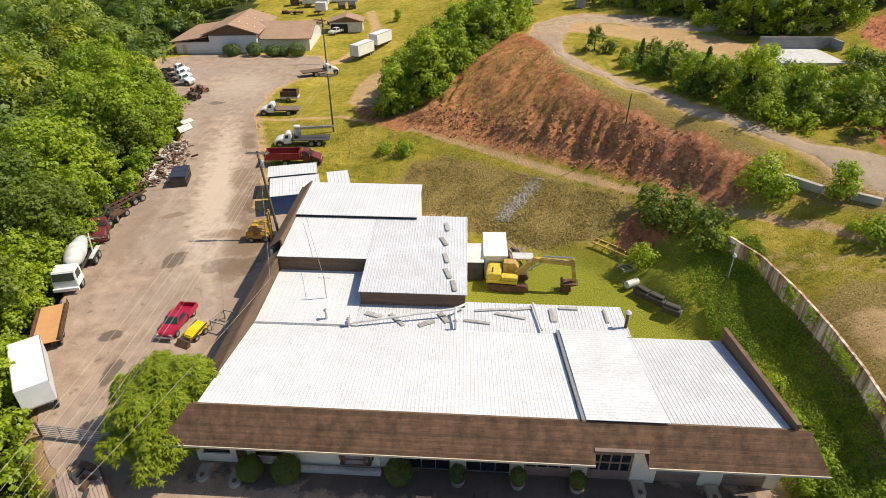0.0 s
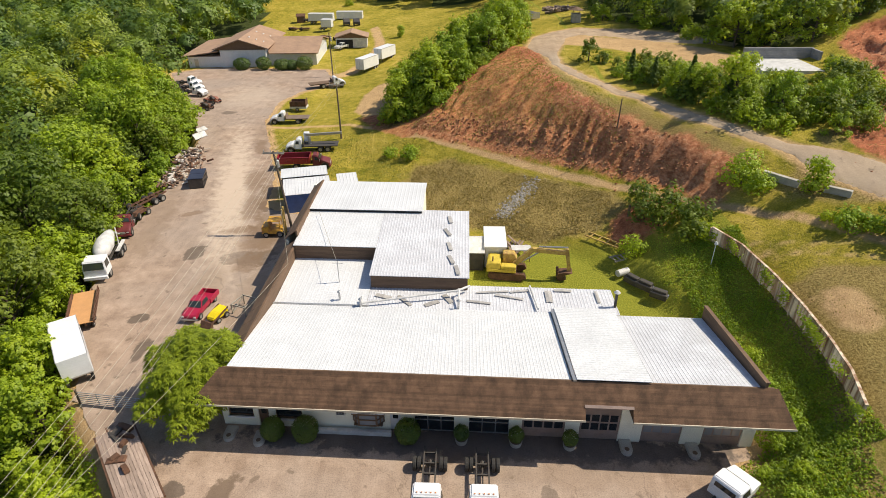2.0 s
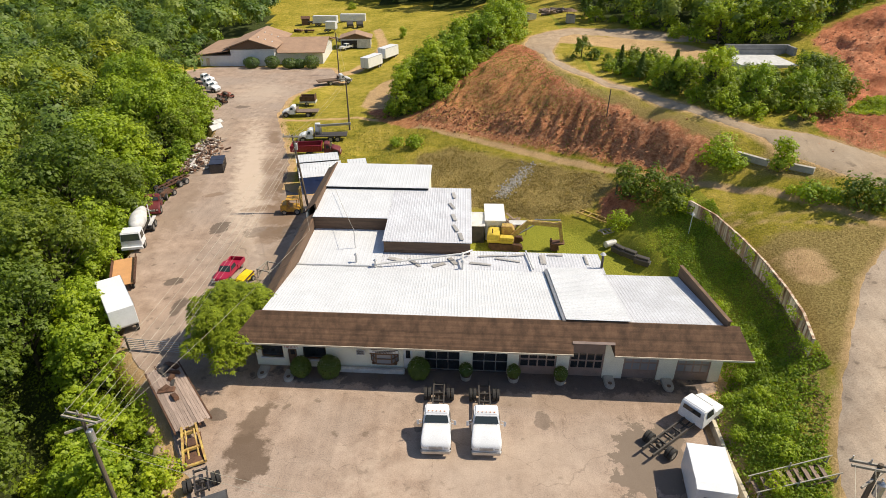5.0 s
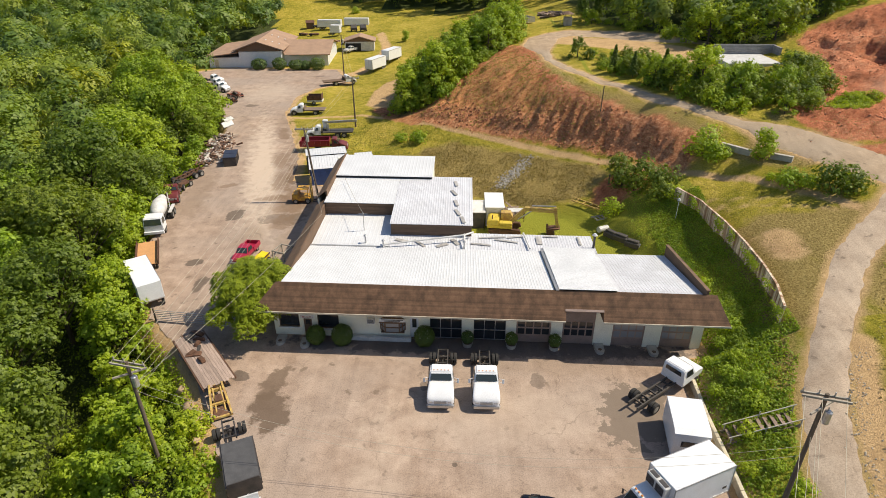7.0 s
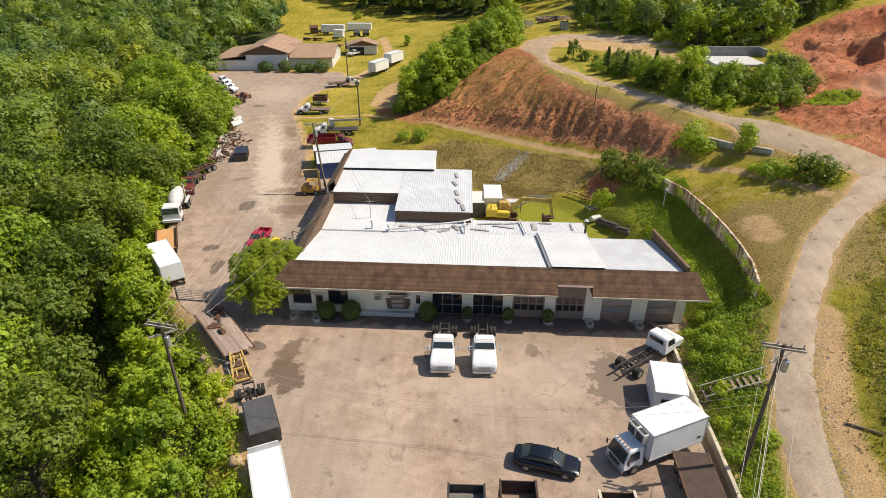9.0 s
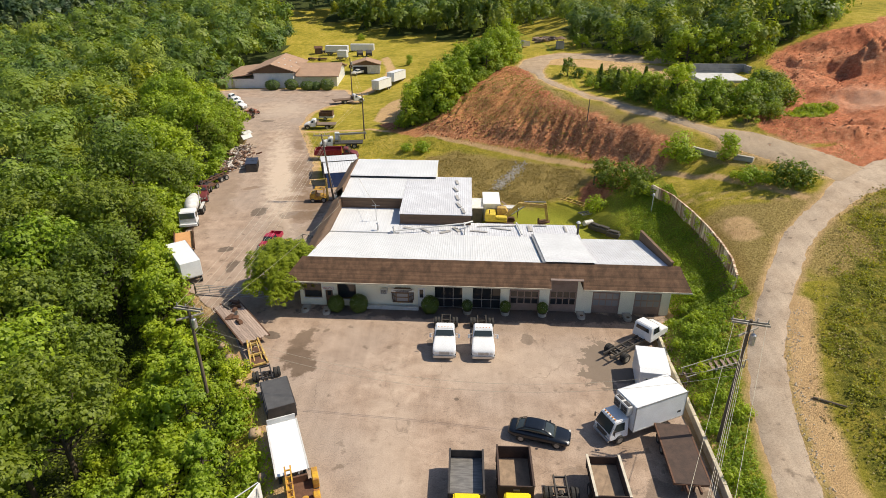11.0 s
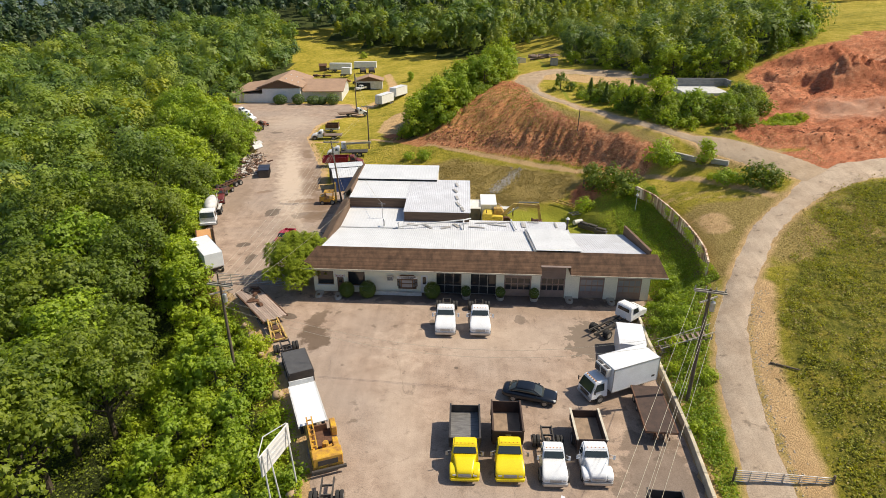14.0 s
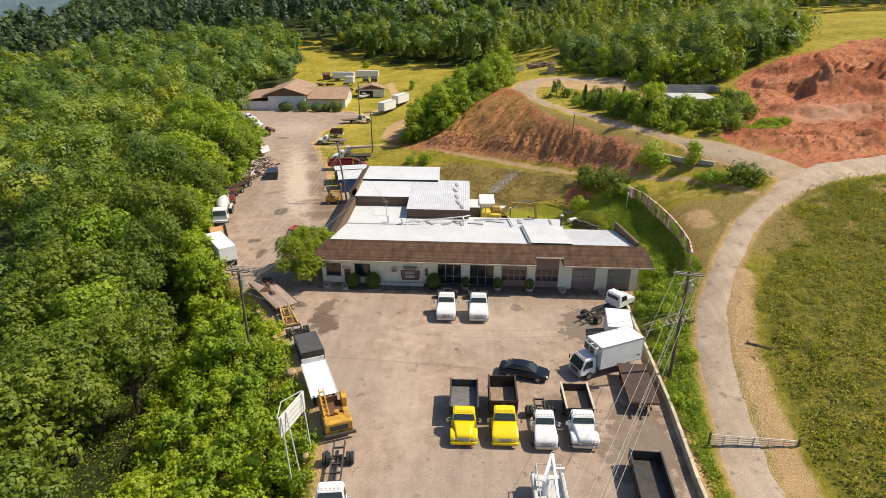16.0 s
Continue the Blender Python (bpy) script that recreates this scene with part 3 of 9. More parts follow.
def paved_material(name, a, c, grey, crack=0.5, stains=()):
    """Old tarmac under dust and grit, with oil stains and patches of painted shade."""
    m, nt, b = fresh(name)
    co = nt.nodes.new("ShaderNodeNewGeometry").outputs["Position"]
    big, mid, grit = noise_tex(nt, co, 0.055, 4, 0.6), noise_tex(nt, co, 0.45, 6, 0.65), noise_tex(nt, co, 9, 4, 0.75)
    col = mixc(nt, ramp(nt, mid, (0.36, (0, 0, 0)), (0.64, (1, 1, 1))), a, c)
    col = mixc(nt, ramp(nt, big, (0.42, (0, 0, 0)), (0.62, (0.75,) * 3)), col, grey)
    col = mixc(nt, 1.0, col, ramp(nt, grit, (0.32, (0.72,) * 3), (0.5, (1.0,) * 3), (0.68, (1.17,) * 3)), "MULTIPLY")
    streak = noise_tex(nt, co, 1.0, 4, 0.6, (1.3, 0.10, 1.0))
    col = mixc(nt, 1.0, col, ramp(nt, streak, (0.34, (0.92, 0.915, 0.91)), (0.66, (1.06, 1.055, 1.05))), "MULTIPLY")
    fleck = noise_tex(nt, co, 2.6, 3, 0.6)
    col = mixc(nt, ramp(nt, fleck, (0.29, (0.55,) * 3), (0.37, (0, 0, 0)), (0.63, (0, 0, 0)), (0.70, (0.5,) * 3)), col, mixc(nt, mid, (0.16, 0.12, 0.09), (0.60, 0.50, 0.41)))
    blot = noise_tex(nt, co, 0.85, 3, 0.5)
    col = mixc(nt, ramp(nt, blot, (0.64, (0, 0, 0)), (0.71, (0.55,) * 3)), col, (0.12, 0.09, 0.065))
    shape = maths(nt, "MULTIPLY_ADD", noise_tex(nt, co, 0.7, 6, 0.65), 2.2, -1.1)
    for sx, sy, rx, ry, depth, *more in stains:
        turn, tone, soft = more or (0.0, (0.085, 0.068, 0.055), 6.0)
        sub = nt.nodes.new("ShaderNodeVectorMath")
        sub.operation = "SUBTRACT"
        nt.links.new(co, sub.inputs[0])
        sub.inputs[1].default_value = (sx, sy, 0)
        mp = node(nt, "ShaderNodeMapping", Rotation=(0, 0, radians(turn)), Scale=(1 / rx, 1 / ry, 0))
        mp.vector_type = "TEXTURE"
        mp.inputs["Scale"].default_value = (rx, ry, 1e6)
        nt.links.new(sub.outputs[0], mp.inputs[0])
        ln = nt.nodes.new("ShaderNodeVectorMath")
        ln.operation = "LENGTH"
        nt.links.new(mp.outputs[0], ln.inputs[0])
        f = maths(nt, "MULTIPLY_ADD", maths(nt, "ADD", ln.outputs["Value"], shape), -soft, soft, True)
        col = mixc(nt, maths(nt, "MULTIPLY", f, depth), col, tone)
    vor = node(nt, "ShaderNodeTexVoronoi", Scale=0.13)
    vor.feature = "DISTANCE_TO_EDGE"
    warp = mixc(nt, 0.5, co, mixc(nt, 1.0, node_noise_color(nt, co, 0.35), (9.0, 9.0, 0.0), "MULTIPLY"), "ADD")
    nt.links.new(warp, vor.inputs["Vector"])
    line = ramp(nt, vor.outputs["Distance"], (0.0, (crack,) * 3), (0.003, (0, 0, 0)))
    col = mixc(nt, line, col, (0.10, 0.075, 0.055))
    nt.links.new(col, b.inputs["Base Color"])
    b.inputs["Roughness"].default_value = 0.92
    b.inputs["Specular IOR Level"].default_value = 0.2
    bump(nt, b, grit, 0.35, 0.04)
    return m


def node_noise_color(nt, co, scale):
    n = node(nt, "ShaderNodeTexNoise", Scale=scale, Detail=4)
    nt.links.new(co, n.inputs["Vector"])
    return n.outputs["Color"]


# oil and water stains: x, y, half sizes, strength
STAINS_AND_SHADE = ((-16.1, 17.9, 1.7, 2.8, 0.85, 20, (0.12, 0.085, 0.06), 4.0), (-16.9, 21.3, 1.2, 2.4, 0.8, -15, (0.14, 0.10, 0.07), 4.0), (-20.1, 22.1, 0.9, 0.7, 0.75), (5.9, 22.3, 0.7, 1.1, 0.5), (13.4, 18.7, 2.9, 3.9, 0.85, -30, (0.175, 0.14, 0.11), 14.0), (-32.1, 41.5, 1.0, 0.9, 0.75), (-29.6, 36.9, 0.8, 1.4, 0.7), (-31.8, 54.6, 1.2, 2.0, 0.7), (-24.8, 53.4, 3.6, 1.8, 0.45), (-26.8, 67.5, 1.6, 2.2, 0.6), (-3.9, 21.5, 0.4, 0.6, 0.6), (-1.1, 13.1, 0.25, 0.25, 0.7), (-47.6, 110, 1.6, 1.2, 0.6), (1.0, 2.2, 3.0, 4.2, 0.3), (8.0, 2.0, 2.6, 4.0, 0.3), (14.4, -1.0, 3.4, 6.5, 0.5))
DUST, DAMP = (0.56, 0.455, 0.36), (0.24, 0.175, 0.125)
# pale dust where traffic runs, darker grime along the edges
# first entry: the eave's shade painted dark onto the tarmac at the front wall
STAINS_AND_SHADE = ((1, 26.9, 21, 1.7, 0.7, -1.5, (0.05, 0.05, 0.055), 4.0), (-33.5, 72, 3.4, 36, 0.8, 16, DUST, 1.5), (-47, 122, 9, 13, 0.4, 20, DUST, 1.4), (2, 18, 14, 4.5, 0.28, 4, DUST, 1.5), (-6, 6, 3, 14, 0.3, 8, DUST, 1.5), (-24.5, 60, 2.8, 9, 0.75, 15, DAMP, 2.5), (-27.5, 47, 2.0, 6, 0.5, 8, DAMP, 2.0), (-29, 78, 2.2, 8, 0.55, 16, DAMP, 2.0), (-40, 62, 2.4, 15, 0.55, 10, DAMP, 2.0), (-22.4, 45, 1.6, 9, 0.4, 4, DAMP, 2.5), (-36, 96, 2.2, 12, 0.35, 18, DAMP, 2.0), (8, 24.5, 11, 1.6, 0.35, -2, DAMP, 2.0), (12.5, 10, 2.4, 6, 0.3, 0, DAMP, 2.0)) + STAINS_AND_SHADE + tuple((x, y, a, b, 0.6, turn, (0.19, 0.125, 0.08), 2.5) for x, y, a, b, turn in ((-28.6, 67, 1.9, 5.5, 14), (-31.4, 76, 1.8, 5.0, 16), (-25.2, 58, 2.6, 4.6, 10), (-34.9, 90, 1.3, 5.0, 20), (-36.5, 64.6, 2.4, 0.8, 30), (-28.3, 60.3, 2.4, 1.2, 20), (-27.5, 71, 1.8, 5, 12), (-24.8, 52.5, 1.8, 2.6, 0)))
YARD_MAT = paved_material("dusty_tarmac", (0.282, 0.206, 0.156), (0.435, 0.331, 0.258), (0.335, 0.275, 0.232), 0.36, STAINS_AND_SHADE)
LANE_MAT = paved_material("lane_tarmac", (0.375, 0.289, 0.212), (0.50, 0.399, 0.303), (0.415, 0.345, 0.272), 0.4)
TRACK_MAT = paved_material("gravel_track", (0.34, 0.25, 0.165), (0.47, 0.355, 0.245), (0.39, 0.315, 0.235), 0.0)


def ragged(outline, step, amount, seed):
    rnd = random.Random(seed)
    out = []
    for (x0, y0), (x1, y1) in zip(outline, outline[1:] + outline[:1]):
        n = max(1, int(math.hypot(x1 - x0, y1 - y0) / step))
        for i in range(n):
            t = i / n
            out.append((x0 + t * (x1 - x0) + rnd.uniform(-amount, amount), y0 + t * (y1 - y0) + rnd.uniform(-amount, amount)))
    return out


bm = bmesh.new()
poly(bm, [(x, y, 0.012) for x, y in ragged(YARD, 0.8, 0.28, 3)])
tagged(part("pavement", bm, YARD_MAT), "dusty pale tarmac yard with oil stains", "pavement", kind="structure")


def strip(name, line, half, material, label, seed):
    rnd = random.Random(seed)
    pts = []
    for (x0, y0, z0), (x1, y1, z1) in zip(line, line[1:]):
        n = max(1, int(math.hypot(x1 - x0, y1 - y0) / 0.8))
        pts += [Vector((x0 + (x1 - x0) * i / n, y0 + (y1 - y0) * i / n)) for i in range(n)]
    for _ in range(3):
        pts = [pts[0]] + [(a + 2 * b + c) / 4 for a, b, c in zip(pts, pts[1:], pts[2:])] + [pts[-1]]
    cols = 7
    P = []
    for i, p in enumerate(pts):
        d = (pts[min(i + 1, len(pts) - 1)] - pts[max(i - 1, 0)]).normalized()
        w = half(p.x, p.y)
        l, r = w + rnd.uniform(-0.3, 0.25), w + rnd.uniform(-0.3, 0.25)
        for k in range(cols):
            s = -l + (l + r) * k / (cols - 1)
            P.append((p.x + d.y * s, p.y - d.x * s))
    P = np.array(P)
    Z = land(P[:, 0], P[:, 1])
    bm = bmesh.new()
    vs = [bm.verts.new((x, y, z + (-0.06 if j % cols in (0, cols - 1) else 0.05))) for j, ((x, y), z) in enumerate(zip(P, Z))]
    for i in range(len(pts) - 1):
        for k in range(cols - 1):
            bm.faces.new((vs[i * cols + k], vs[i * cols + k + 1], vs[(i + 1) * cols + k + 1], vs[(i + 1) * cols + k]))
    return tagged(part(name, bm, material, smooth=True), label, "road", kind="structure")


strip("road", LANE, lambda x, y: float(1.6 + 1.5 * smooth01(37, 46, y) + 0.3 * smooth01(4, -4, y)), LANE_MAT, "narrow sun-bleached tarmac lane climbing the hill", 5)
strip("road", TRACK, lambda x, y: float(0.95 + 2.6 * smooth01(100, 110, y) + 1.9 * smooth01(60, 54, y)), TRACK_MAT, "pale gravel track along the top of the cut bank", 6)

# ---- the workshop building ----
CREAM = paint("cream_block_paint", (0.90, 0.88, 0.74), 0.75, worn=0.92, scale=0.8)
BROWN_SHINGLE = paint("brown_shingle", (0.215, 0.122, 0.072), 0.9, worn=0.45, scale=0.9, fine=13, relief=0.5, vary=0.22, stretch=(1.5, 1.1, 1.1), spread=(0.34, 0.68))
BROWN_SIDING = paint("brown_siding", (0.20, 0.125, 0.078), 0.85, worn=0.6, scale=1.2, fine=9, relief=0.4, stretch=(0.3, 0.3, 3), vary=0.12)
ROOF_WHITE = paint("white_roof_sheet", (0.70, 0.72, 0.75), 0.45, worn=0.88, scale=0.35, fine=6, relief=0.05)
ROOF_GREY = paint("weathered_roof_sheet", (0.66, 0.68, 0.73), 0.5, worn=0.82, scale=0.5, fine=6, relief=0.05, dirt=(0.55, 0.56, 0.60))
WHITE = paint("white_enamel", (0.80, 0.82, 0.85), 0.35, worn=0.9, scale=1.0, relief=0.03)
OLD_WHITE = paint("old_white_paint", (0.70, 0.70, 0.69), 0.55, worn=0.7, scale=1.3, relief=0.08)
TRIM = paint("cream_trim", (0.66, 0.60, 0.48), 0.6, worn=0.75)
TIMBER = paint("brown_timber", (0.19, 0.115, 0.07), 0.7, worn=0.7, scale=2, stretch=(1, 1, 6))
DOOR_TAUPE = paint("taupe_garage_door", (0.33, 0.245, 0.21), 0.6, worn=0.75, scale=1.3)
DARK_GLASS = glass_mat("dark_glass")
# grey tint carries the garage panes' pale reflections
GREY_GLASS = glass_mat("pale_glass", (0.27, 0.275, 0.29))
# black that stands in for shade in rooms, gaps and openings
SHADE_BLACK = paint("shade_black", (0.03, 0.03, 0.032), 0.9, relief=0)
CONCRETE = paint("concrete", (0.50, 0.47, 0.42), 0.85, worn=0.65, scale=1.0, fine=18, relief=0.25)
GALV = paint("galvanised_metal", (0.60, 0.60, 0.60), 0.4, 0.7, worn=0.75, scale=3)
SKEW = Matrix(((1, 0, 0, 0), (-0.027, 1, 0, 0), (0, 0, 1, 0), (0, 0, 0, 1)))
house = thing("workshop_building", pose(0, 0, 0), "long single-storey cream workshop with brown mansard eave and white metal roofs", "building")


def built(name, bm, material, parent=None, label="", smooth=False):
    bm.transform(SKEW)
    return part(name, bm, material, parent or house, label, smooth)


def ribbed(name, corners, pitch, rise, along, material, label=""):
    """A ribbed sheet roof: corners x0, x1, y0, y1 with heights at y0 and y1; ribs run along 'y' or 'x'."""
    x0, x1, y0, y1, z0, z1 = corners
    bm = bmesh.new()
    zz = lambda y: z0 + (z1 - z0) * (y - y0) / (y1 - y0)
    lo, hi = (x0, x1) if along == "y" else (y0, y1)
    n = max(1, int((hi - lo) / pitch))
    prof = []
    for i in range(n):
        a = lo + (hi - lo) * i / n
        w = (hi - lo) / n
        prof += [(a, 0), (a + w * 0.62, 0), (a + w * 0.70, rise), (a + w * 0.92, rise)]
    prof.append((hi, 0))
    for lift in (0.0, -0.05):
        rows = []
        for s, r in prof:
            if along == "y":
                rows.append((bm.verts.new((s, y0, z0 + r + lift)), bm.verts.new((s, y1, z1 + r + lift))))
            else:
                rows.append((bm.verts.new((x0, s, zz(s) + r + lift)), bm.verts.new((x1, s, zz(s) + r + lift))))
        for (a, b), (c, d) in zip(rows, rows[1:]):
            bm.faces.new((a, c, d, b) if (along == "y") == (lift == 0) else (b, d, c, a))
    return built(name, bm, material, label=label)


# outer walls
WY, ZB = 27.75, 0.0
FRONT = [("window", -18.1, -16.15, 0.95, 2.75), ("door", -15.75, -14.95, 0.05, 1.96), ("window", -14.4, -12.35, 0.85, 2.75), ("bay", -8.4, -6.05, 1.08, 2.14), ("door", -5.6, -4.8, 0.1, 2.5),
         ("glass", -3.75, -0.75, 0.15, 3.3), ("glass", 0.35, 3.35, 0.15, 3.3), ("roller", 4.3, 7.5, 0.05, 3.3), ("roller", 8.55, 11.45, 0.05, 4.25), ("roller", 13.1, 16.0, 0.05, 3.4), ("roller", 17.5, 20.3, 0.05, 3.4)]
edges = [-18.6]


def pier(*spec):
    bm = bmesh.new()
    box(bm, *spec)
    built("wall", bm, CREAM)


for _, a, b, lo, hi in FRONT:
    pier(edges[-1], a, WY, WY + 0.25, ZB, 4.6)
    if lo > 0.2:
        pier(a, b, WY, WY + 0.25, ZB, lo)
    pier(a, b, WY, WY + 0.25, hi, 4.6)
    edges.append(b)
pier(edges[-1], 21.2, WY, WY + 0.25, ZB, 4.6)
for name, spec in (("wall", (-18.6, -18.35, WY + 0.25, 48.0, 0, 4.5)), ("wall", (-18.6, -18.35, 48.0, 61.0, 0, 5.2)), ("wall", (20.95, 21.2, WY + 0.25, 38.3, 0, 4.2)), ("wall", (13.2, 20.95, 38.05, 38.3, 0, 3.95)), ("wall", (13.2, 13.45, 38.3, 42.2, 0, 3.8)), ("wall", (0.2, 13.45, 42.2, 42.45, 0, 3.8)), ("wall", (-0.05, 0.2, 42.2, 54.0, 0, 5.2)), ("wall", (-4.9, 0.2, 54.0, 54.25, 0, 5.6)), ("wall", (-5.15, -4.9, 54.0, 61.0, 0, 5.7)), ("wall", (-18.6, -4.9, 61.0, 61.25, 0, 5.7))):
    bm = bmesh.new()
    box(bm, *spec)
    built(name, bm, CREAM)

# roofs
ribbed("main_roof", (-17.3, 7.45, 27.2, 38.3, 6.12, 4.05), 0.26, 0.012, "y", ROOF_WHITE, "bright white ribbed metal roof")
ribbed("cross_ribbed_roof", (7.75, 12.9, 27.2, 38.6, 6.42, 4.4), 0.30, 0.022, "x", ROOF_WHITE, "raised white ribbed metal roof")
ribbed("end_roof", (12.95, 20.4, 27.2, 38.2, 6.05, 4.0), 0.28, 0.018, "y", ROOF_GREY, "grey-white weathered ribbed roof")
ribbed("rear_roof", (-8.9, 13.5, 38.32, 42.4, 3.98, 3.9), 0.3, 0.022, "y", ROOF_GREY, "low rear ribbed roof")
ribbed("flat_roof", (-17.3, -8.92, 38.32, 46.5, 3.98, 4.0), 0.45, 0.006, "y", ROOF_WHITE)
ribbed("upper_roof", (-8.95, 0.35, 41.4, 54.4, 5.35, 5.85), 0.28, 0.015, "y", ROOF_GREY, "upper ribbed metal roof")
ribbed("upper_roof", (-17.4, -8.97, 46.3, 54.4, 5.55, 5.85), 0.31, 0.008, "y", ROOF_WHITE)
ribbed("top_roof", (-17.4, -4.75, 53.5, 61.2, 6.15, 6.2), 0.45, 0.007, "y", ROOF_WHITE, "raised white slab roof")
# black strip in place of the shade below the slab's edge
bm = bmesh.new()
box(bm, -17.3, -4.85, 53.6, 53.8, 5.7, 6.08)
box(bm, -5.0, -4.85, 53.8, 61.0, 5.7, 6.1)
built("fascia", bm, SHADE_BLACK, label="black strip for the shaded gap under the raised roof")
# step side in grey metal, its shadow's tone taken as the colour
bm = bmesh.new()
prism(bm, [(27.2, 6.0), (38.5, 4.0), (38.5, 4.33), (27.2, 6.36)], 7.5, 7.74)
built("fascia", bm, GALV, label="grey metal step between roofs, toned for its shadow")
bm = bmesh.new()
box(bm, -17.3, -8.6, 38.24, 38.4, 3.95, 4.16)
built("step_flashing", bm, GALV, label="raised metal flashing between the roofs")
# timber siding boards on the upper walls
for y, x0, x1, z0, z1 in ((46.45, -17.3, -8.9, 4.0, 5.5), (41.55, -8.85, 0.2, 3.9, 5.28)):
    n = 8
    for i in range(n):
        bm = bmesh.new()
        a, b = z0 + (z1 - z0) * i / n, z0 + (z1 - z0) * (i + 1) / n
        prism(bm, [(y, a), (y + 0.06, a), (y + 0.06, b), (y + 0.035, b)], x0, x1)
        built("board", bm, BROWN_SIDING)
    bm = bmesh.new()
    box(bm, x0, x1, y + 0.07, y + 0.2, z0 - 0.4, z1)
    built("wall", bm, BROWN_SIDING)
bm = bmesh.new()
box(bm, -8.85, -8.7, 41.65, 46.4, 3.9, 5.3)
built("wall", bm, BROWN_SIDING)

# mansard eave of shingle courses
def mansard(x0, x1, ya, za, yb, zb, courses, hip0, hip1):
    """Shingle courses from the eave (ya, za) to the ridge (yb, zb); hips draw the ends in."""
    for i in range(courses):
        t0, t1 = i / courses, (i + 1) / courses + 0.02
        a0, a1 = x0 + hip0 * t0, x1 - hip1 * t0
        cuts = [a0 + (8.35 - a0) * k / 26 for k in range(26)] + [8.35 + 3.25 * k / 4 for k in range(4)] + [11.6 + (a1 - 11.6) * k / 10 for k in range(11)]
        runs = [(-99, 8.34), (11.61, 99)] if t0 < 0.36 else [(-99, 99)]
        for lo, hi in runs:
            bm = bmesh.new()
            for k, (c, d) in enumerate(zip(cuts, cuts[1:])):
                if not lo < (c + d) / 2 < hi:
                    continue
                lift = 0.009 + 0.006 * ((k * 7 + i * 13) % 5) / 4
                p = [(c, ya + (yb - ya) * t0, za + (zb - za) * t0), (d, ya + (yb - ya) * t0, za + (zb - za) * t0), (d, ya + (yb - ya) * t1, za + (zb - za) * t1), (c, ya + (yb - ya) * t1, za + (zb - za) * t1)]
                q = [(x, y - lift, z + lift * 0.6) for x, y, z in p[:2]] + [(x, y - 0.004, z + 0.004) for x, y, z in p[2:]]
                poly(bm, q)
                poly(bm, [p[0], p[1], q[1], q[0]])
            bmesh.ops.remove_doubles(bm, verts=bm.verts, dist=0.0005)
            built("shingle_course", bm, BROWN_SHINGLE)


EY, EZ, RY, RZ = 25.7, 4.05, 27.2, 6.22
mansard(-19.6, 22.4, EY, EZ, RY, RZ, 18, 2.0, 1.1)
bm = bmesh.new()
SECTION = [(EY + 0.03, EZ - 0.04), (RY, RZ - 0.06), (RY + 0.25, RZ - 0.06), (RY + 0.25, EZ + 0.3), (WY, EZ - 0.04)]
prism(bm, SECTION, -19.4, 8.35, lambda y, z: 0.0)
for v in bm.verts:
    if v.co.x < -19:
        v.co.x += max(0.0, v.co.z - EZ) * 0.9
prism(bm, [(EY + 0.6, EZ + 0.86), (RY, RZ - 0.06), (RY + 0.25, RZ - 0.06), (RY + 0.25, EZ + 0.86)], 8.35, 11.6)
right = prism(bm, SECTION, 11.6, 22.2)
for v in right:
    if v.co.x > 22:
        v.co.x -= max(0.0, v.co.z - EZ) * 0.5
built("eave_body", bm, BROWN_SIDING)
bm = bmesh.new()
for a, b in ((-19.65, 8.35), (11.6, 22.45)):
    box(bm, a, b, EY - 0.07, EY - 0.01, EZ - 0.12, EZ + 0.03)
built("fascia", bm, TRIM, label="thin cream fascia board along the eave")
bm = bmesh.new()
box(bm, -19.4, 8.35, EY, WY - 0.01, EZ - 0.1, EZ - 0.05)
box(bm, 11.6, 22.2, EY, WY - 0.01, EZ - 0.1, EZ - 0.05)
built("soffit", bm, CREAM)

# brown parapets at the ends
for y0, y1, zi, zo in ((30.5, 47.9, 5.35, 4.5), (48.0, 61.3, 6.35, 5.3)):
    n = 9
    for i in range(n):
        a, b = y0 + (y1 - y0) * i / n, y0 + (y1 - y0) * (i + 1) / n
        bm = bmesh.new()
        top = bm.faces.new([bm.verts.new(p) for p in ((-18.75, a, zo), (-18.75, b - 0.03, zo), (-17.45, b - 0.03, zi), (-17.45, a, zi))])
        r = bmesh.ops.extrude_face_region(bm, geom=[top])
        bmesh.ops.translate(bm, vec=(0, 0, -0.09), verts=[v for v in r["geom"] if isinstance(v, bmesh.types.BMVert)])
        bmesh.ops.recalc_face_normals(bm, faces=bm.faces)
        built("panel", bm, BROWN_SIDING)
    bm = bmesh.new()
    box(bm, -17.5, -17.32, y0, y1, 3.9, zi - 0.03)
    built("parapet", bm, BROWN_SIDING)
    bm = bmesh.new()
    box(bm, -18.7, -17.5, y1 - 0.12, y1, 4.2, zo + 0.1)
    built("parapet", bm, BROWN_SIDING)
bm = bmesh.new()
prism(bm, [(27.25, 5.6), (27.25, 6.7), (38.4, 5.2), (38.4, 3.9)], 20.45, 20.62)
built("parapet", bm, BROWN_SIDING, label="brown plank parapet")
bm = bmesh.new()
prism(bm, [(27.25, 6.62), (27.25, 6.7), (38.45, 5.2), (38.45, 5.12)], 20.4, 20.72)
built("coping", bm, BROWN_SIDING)

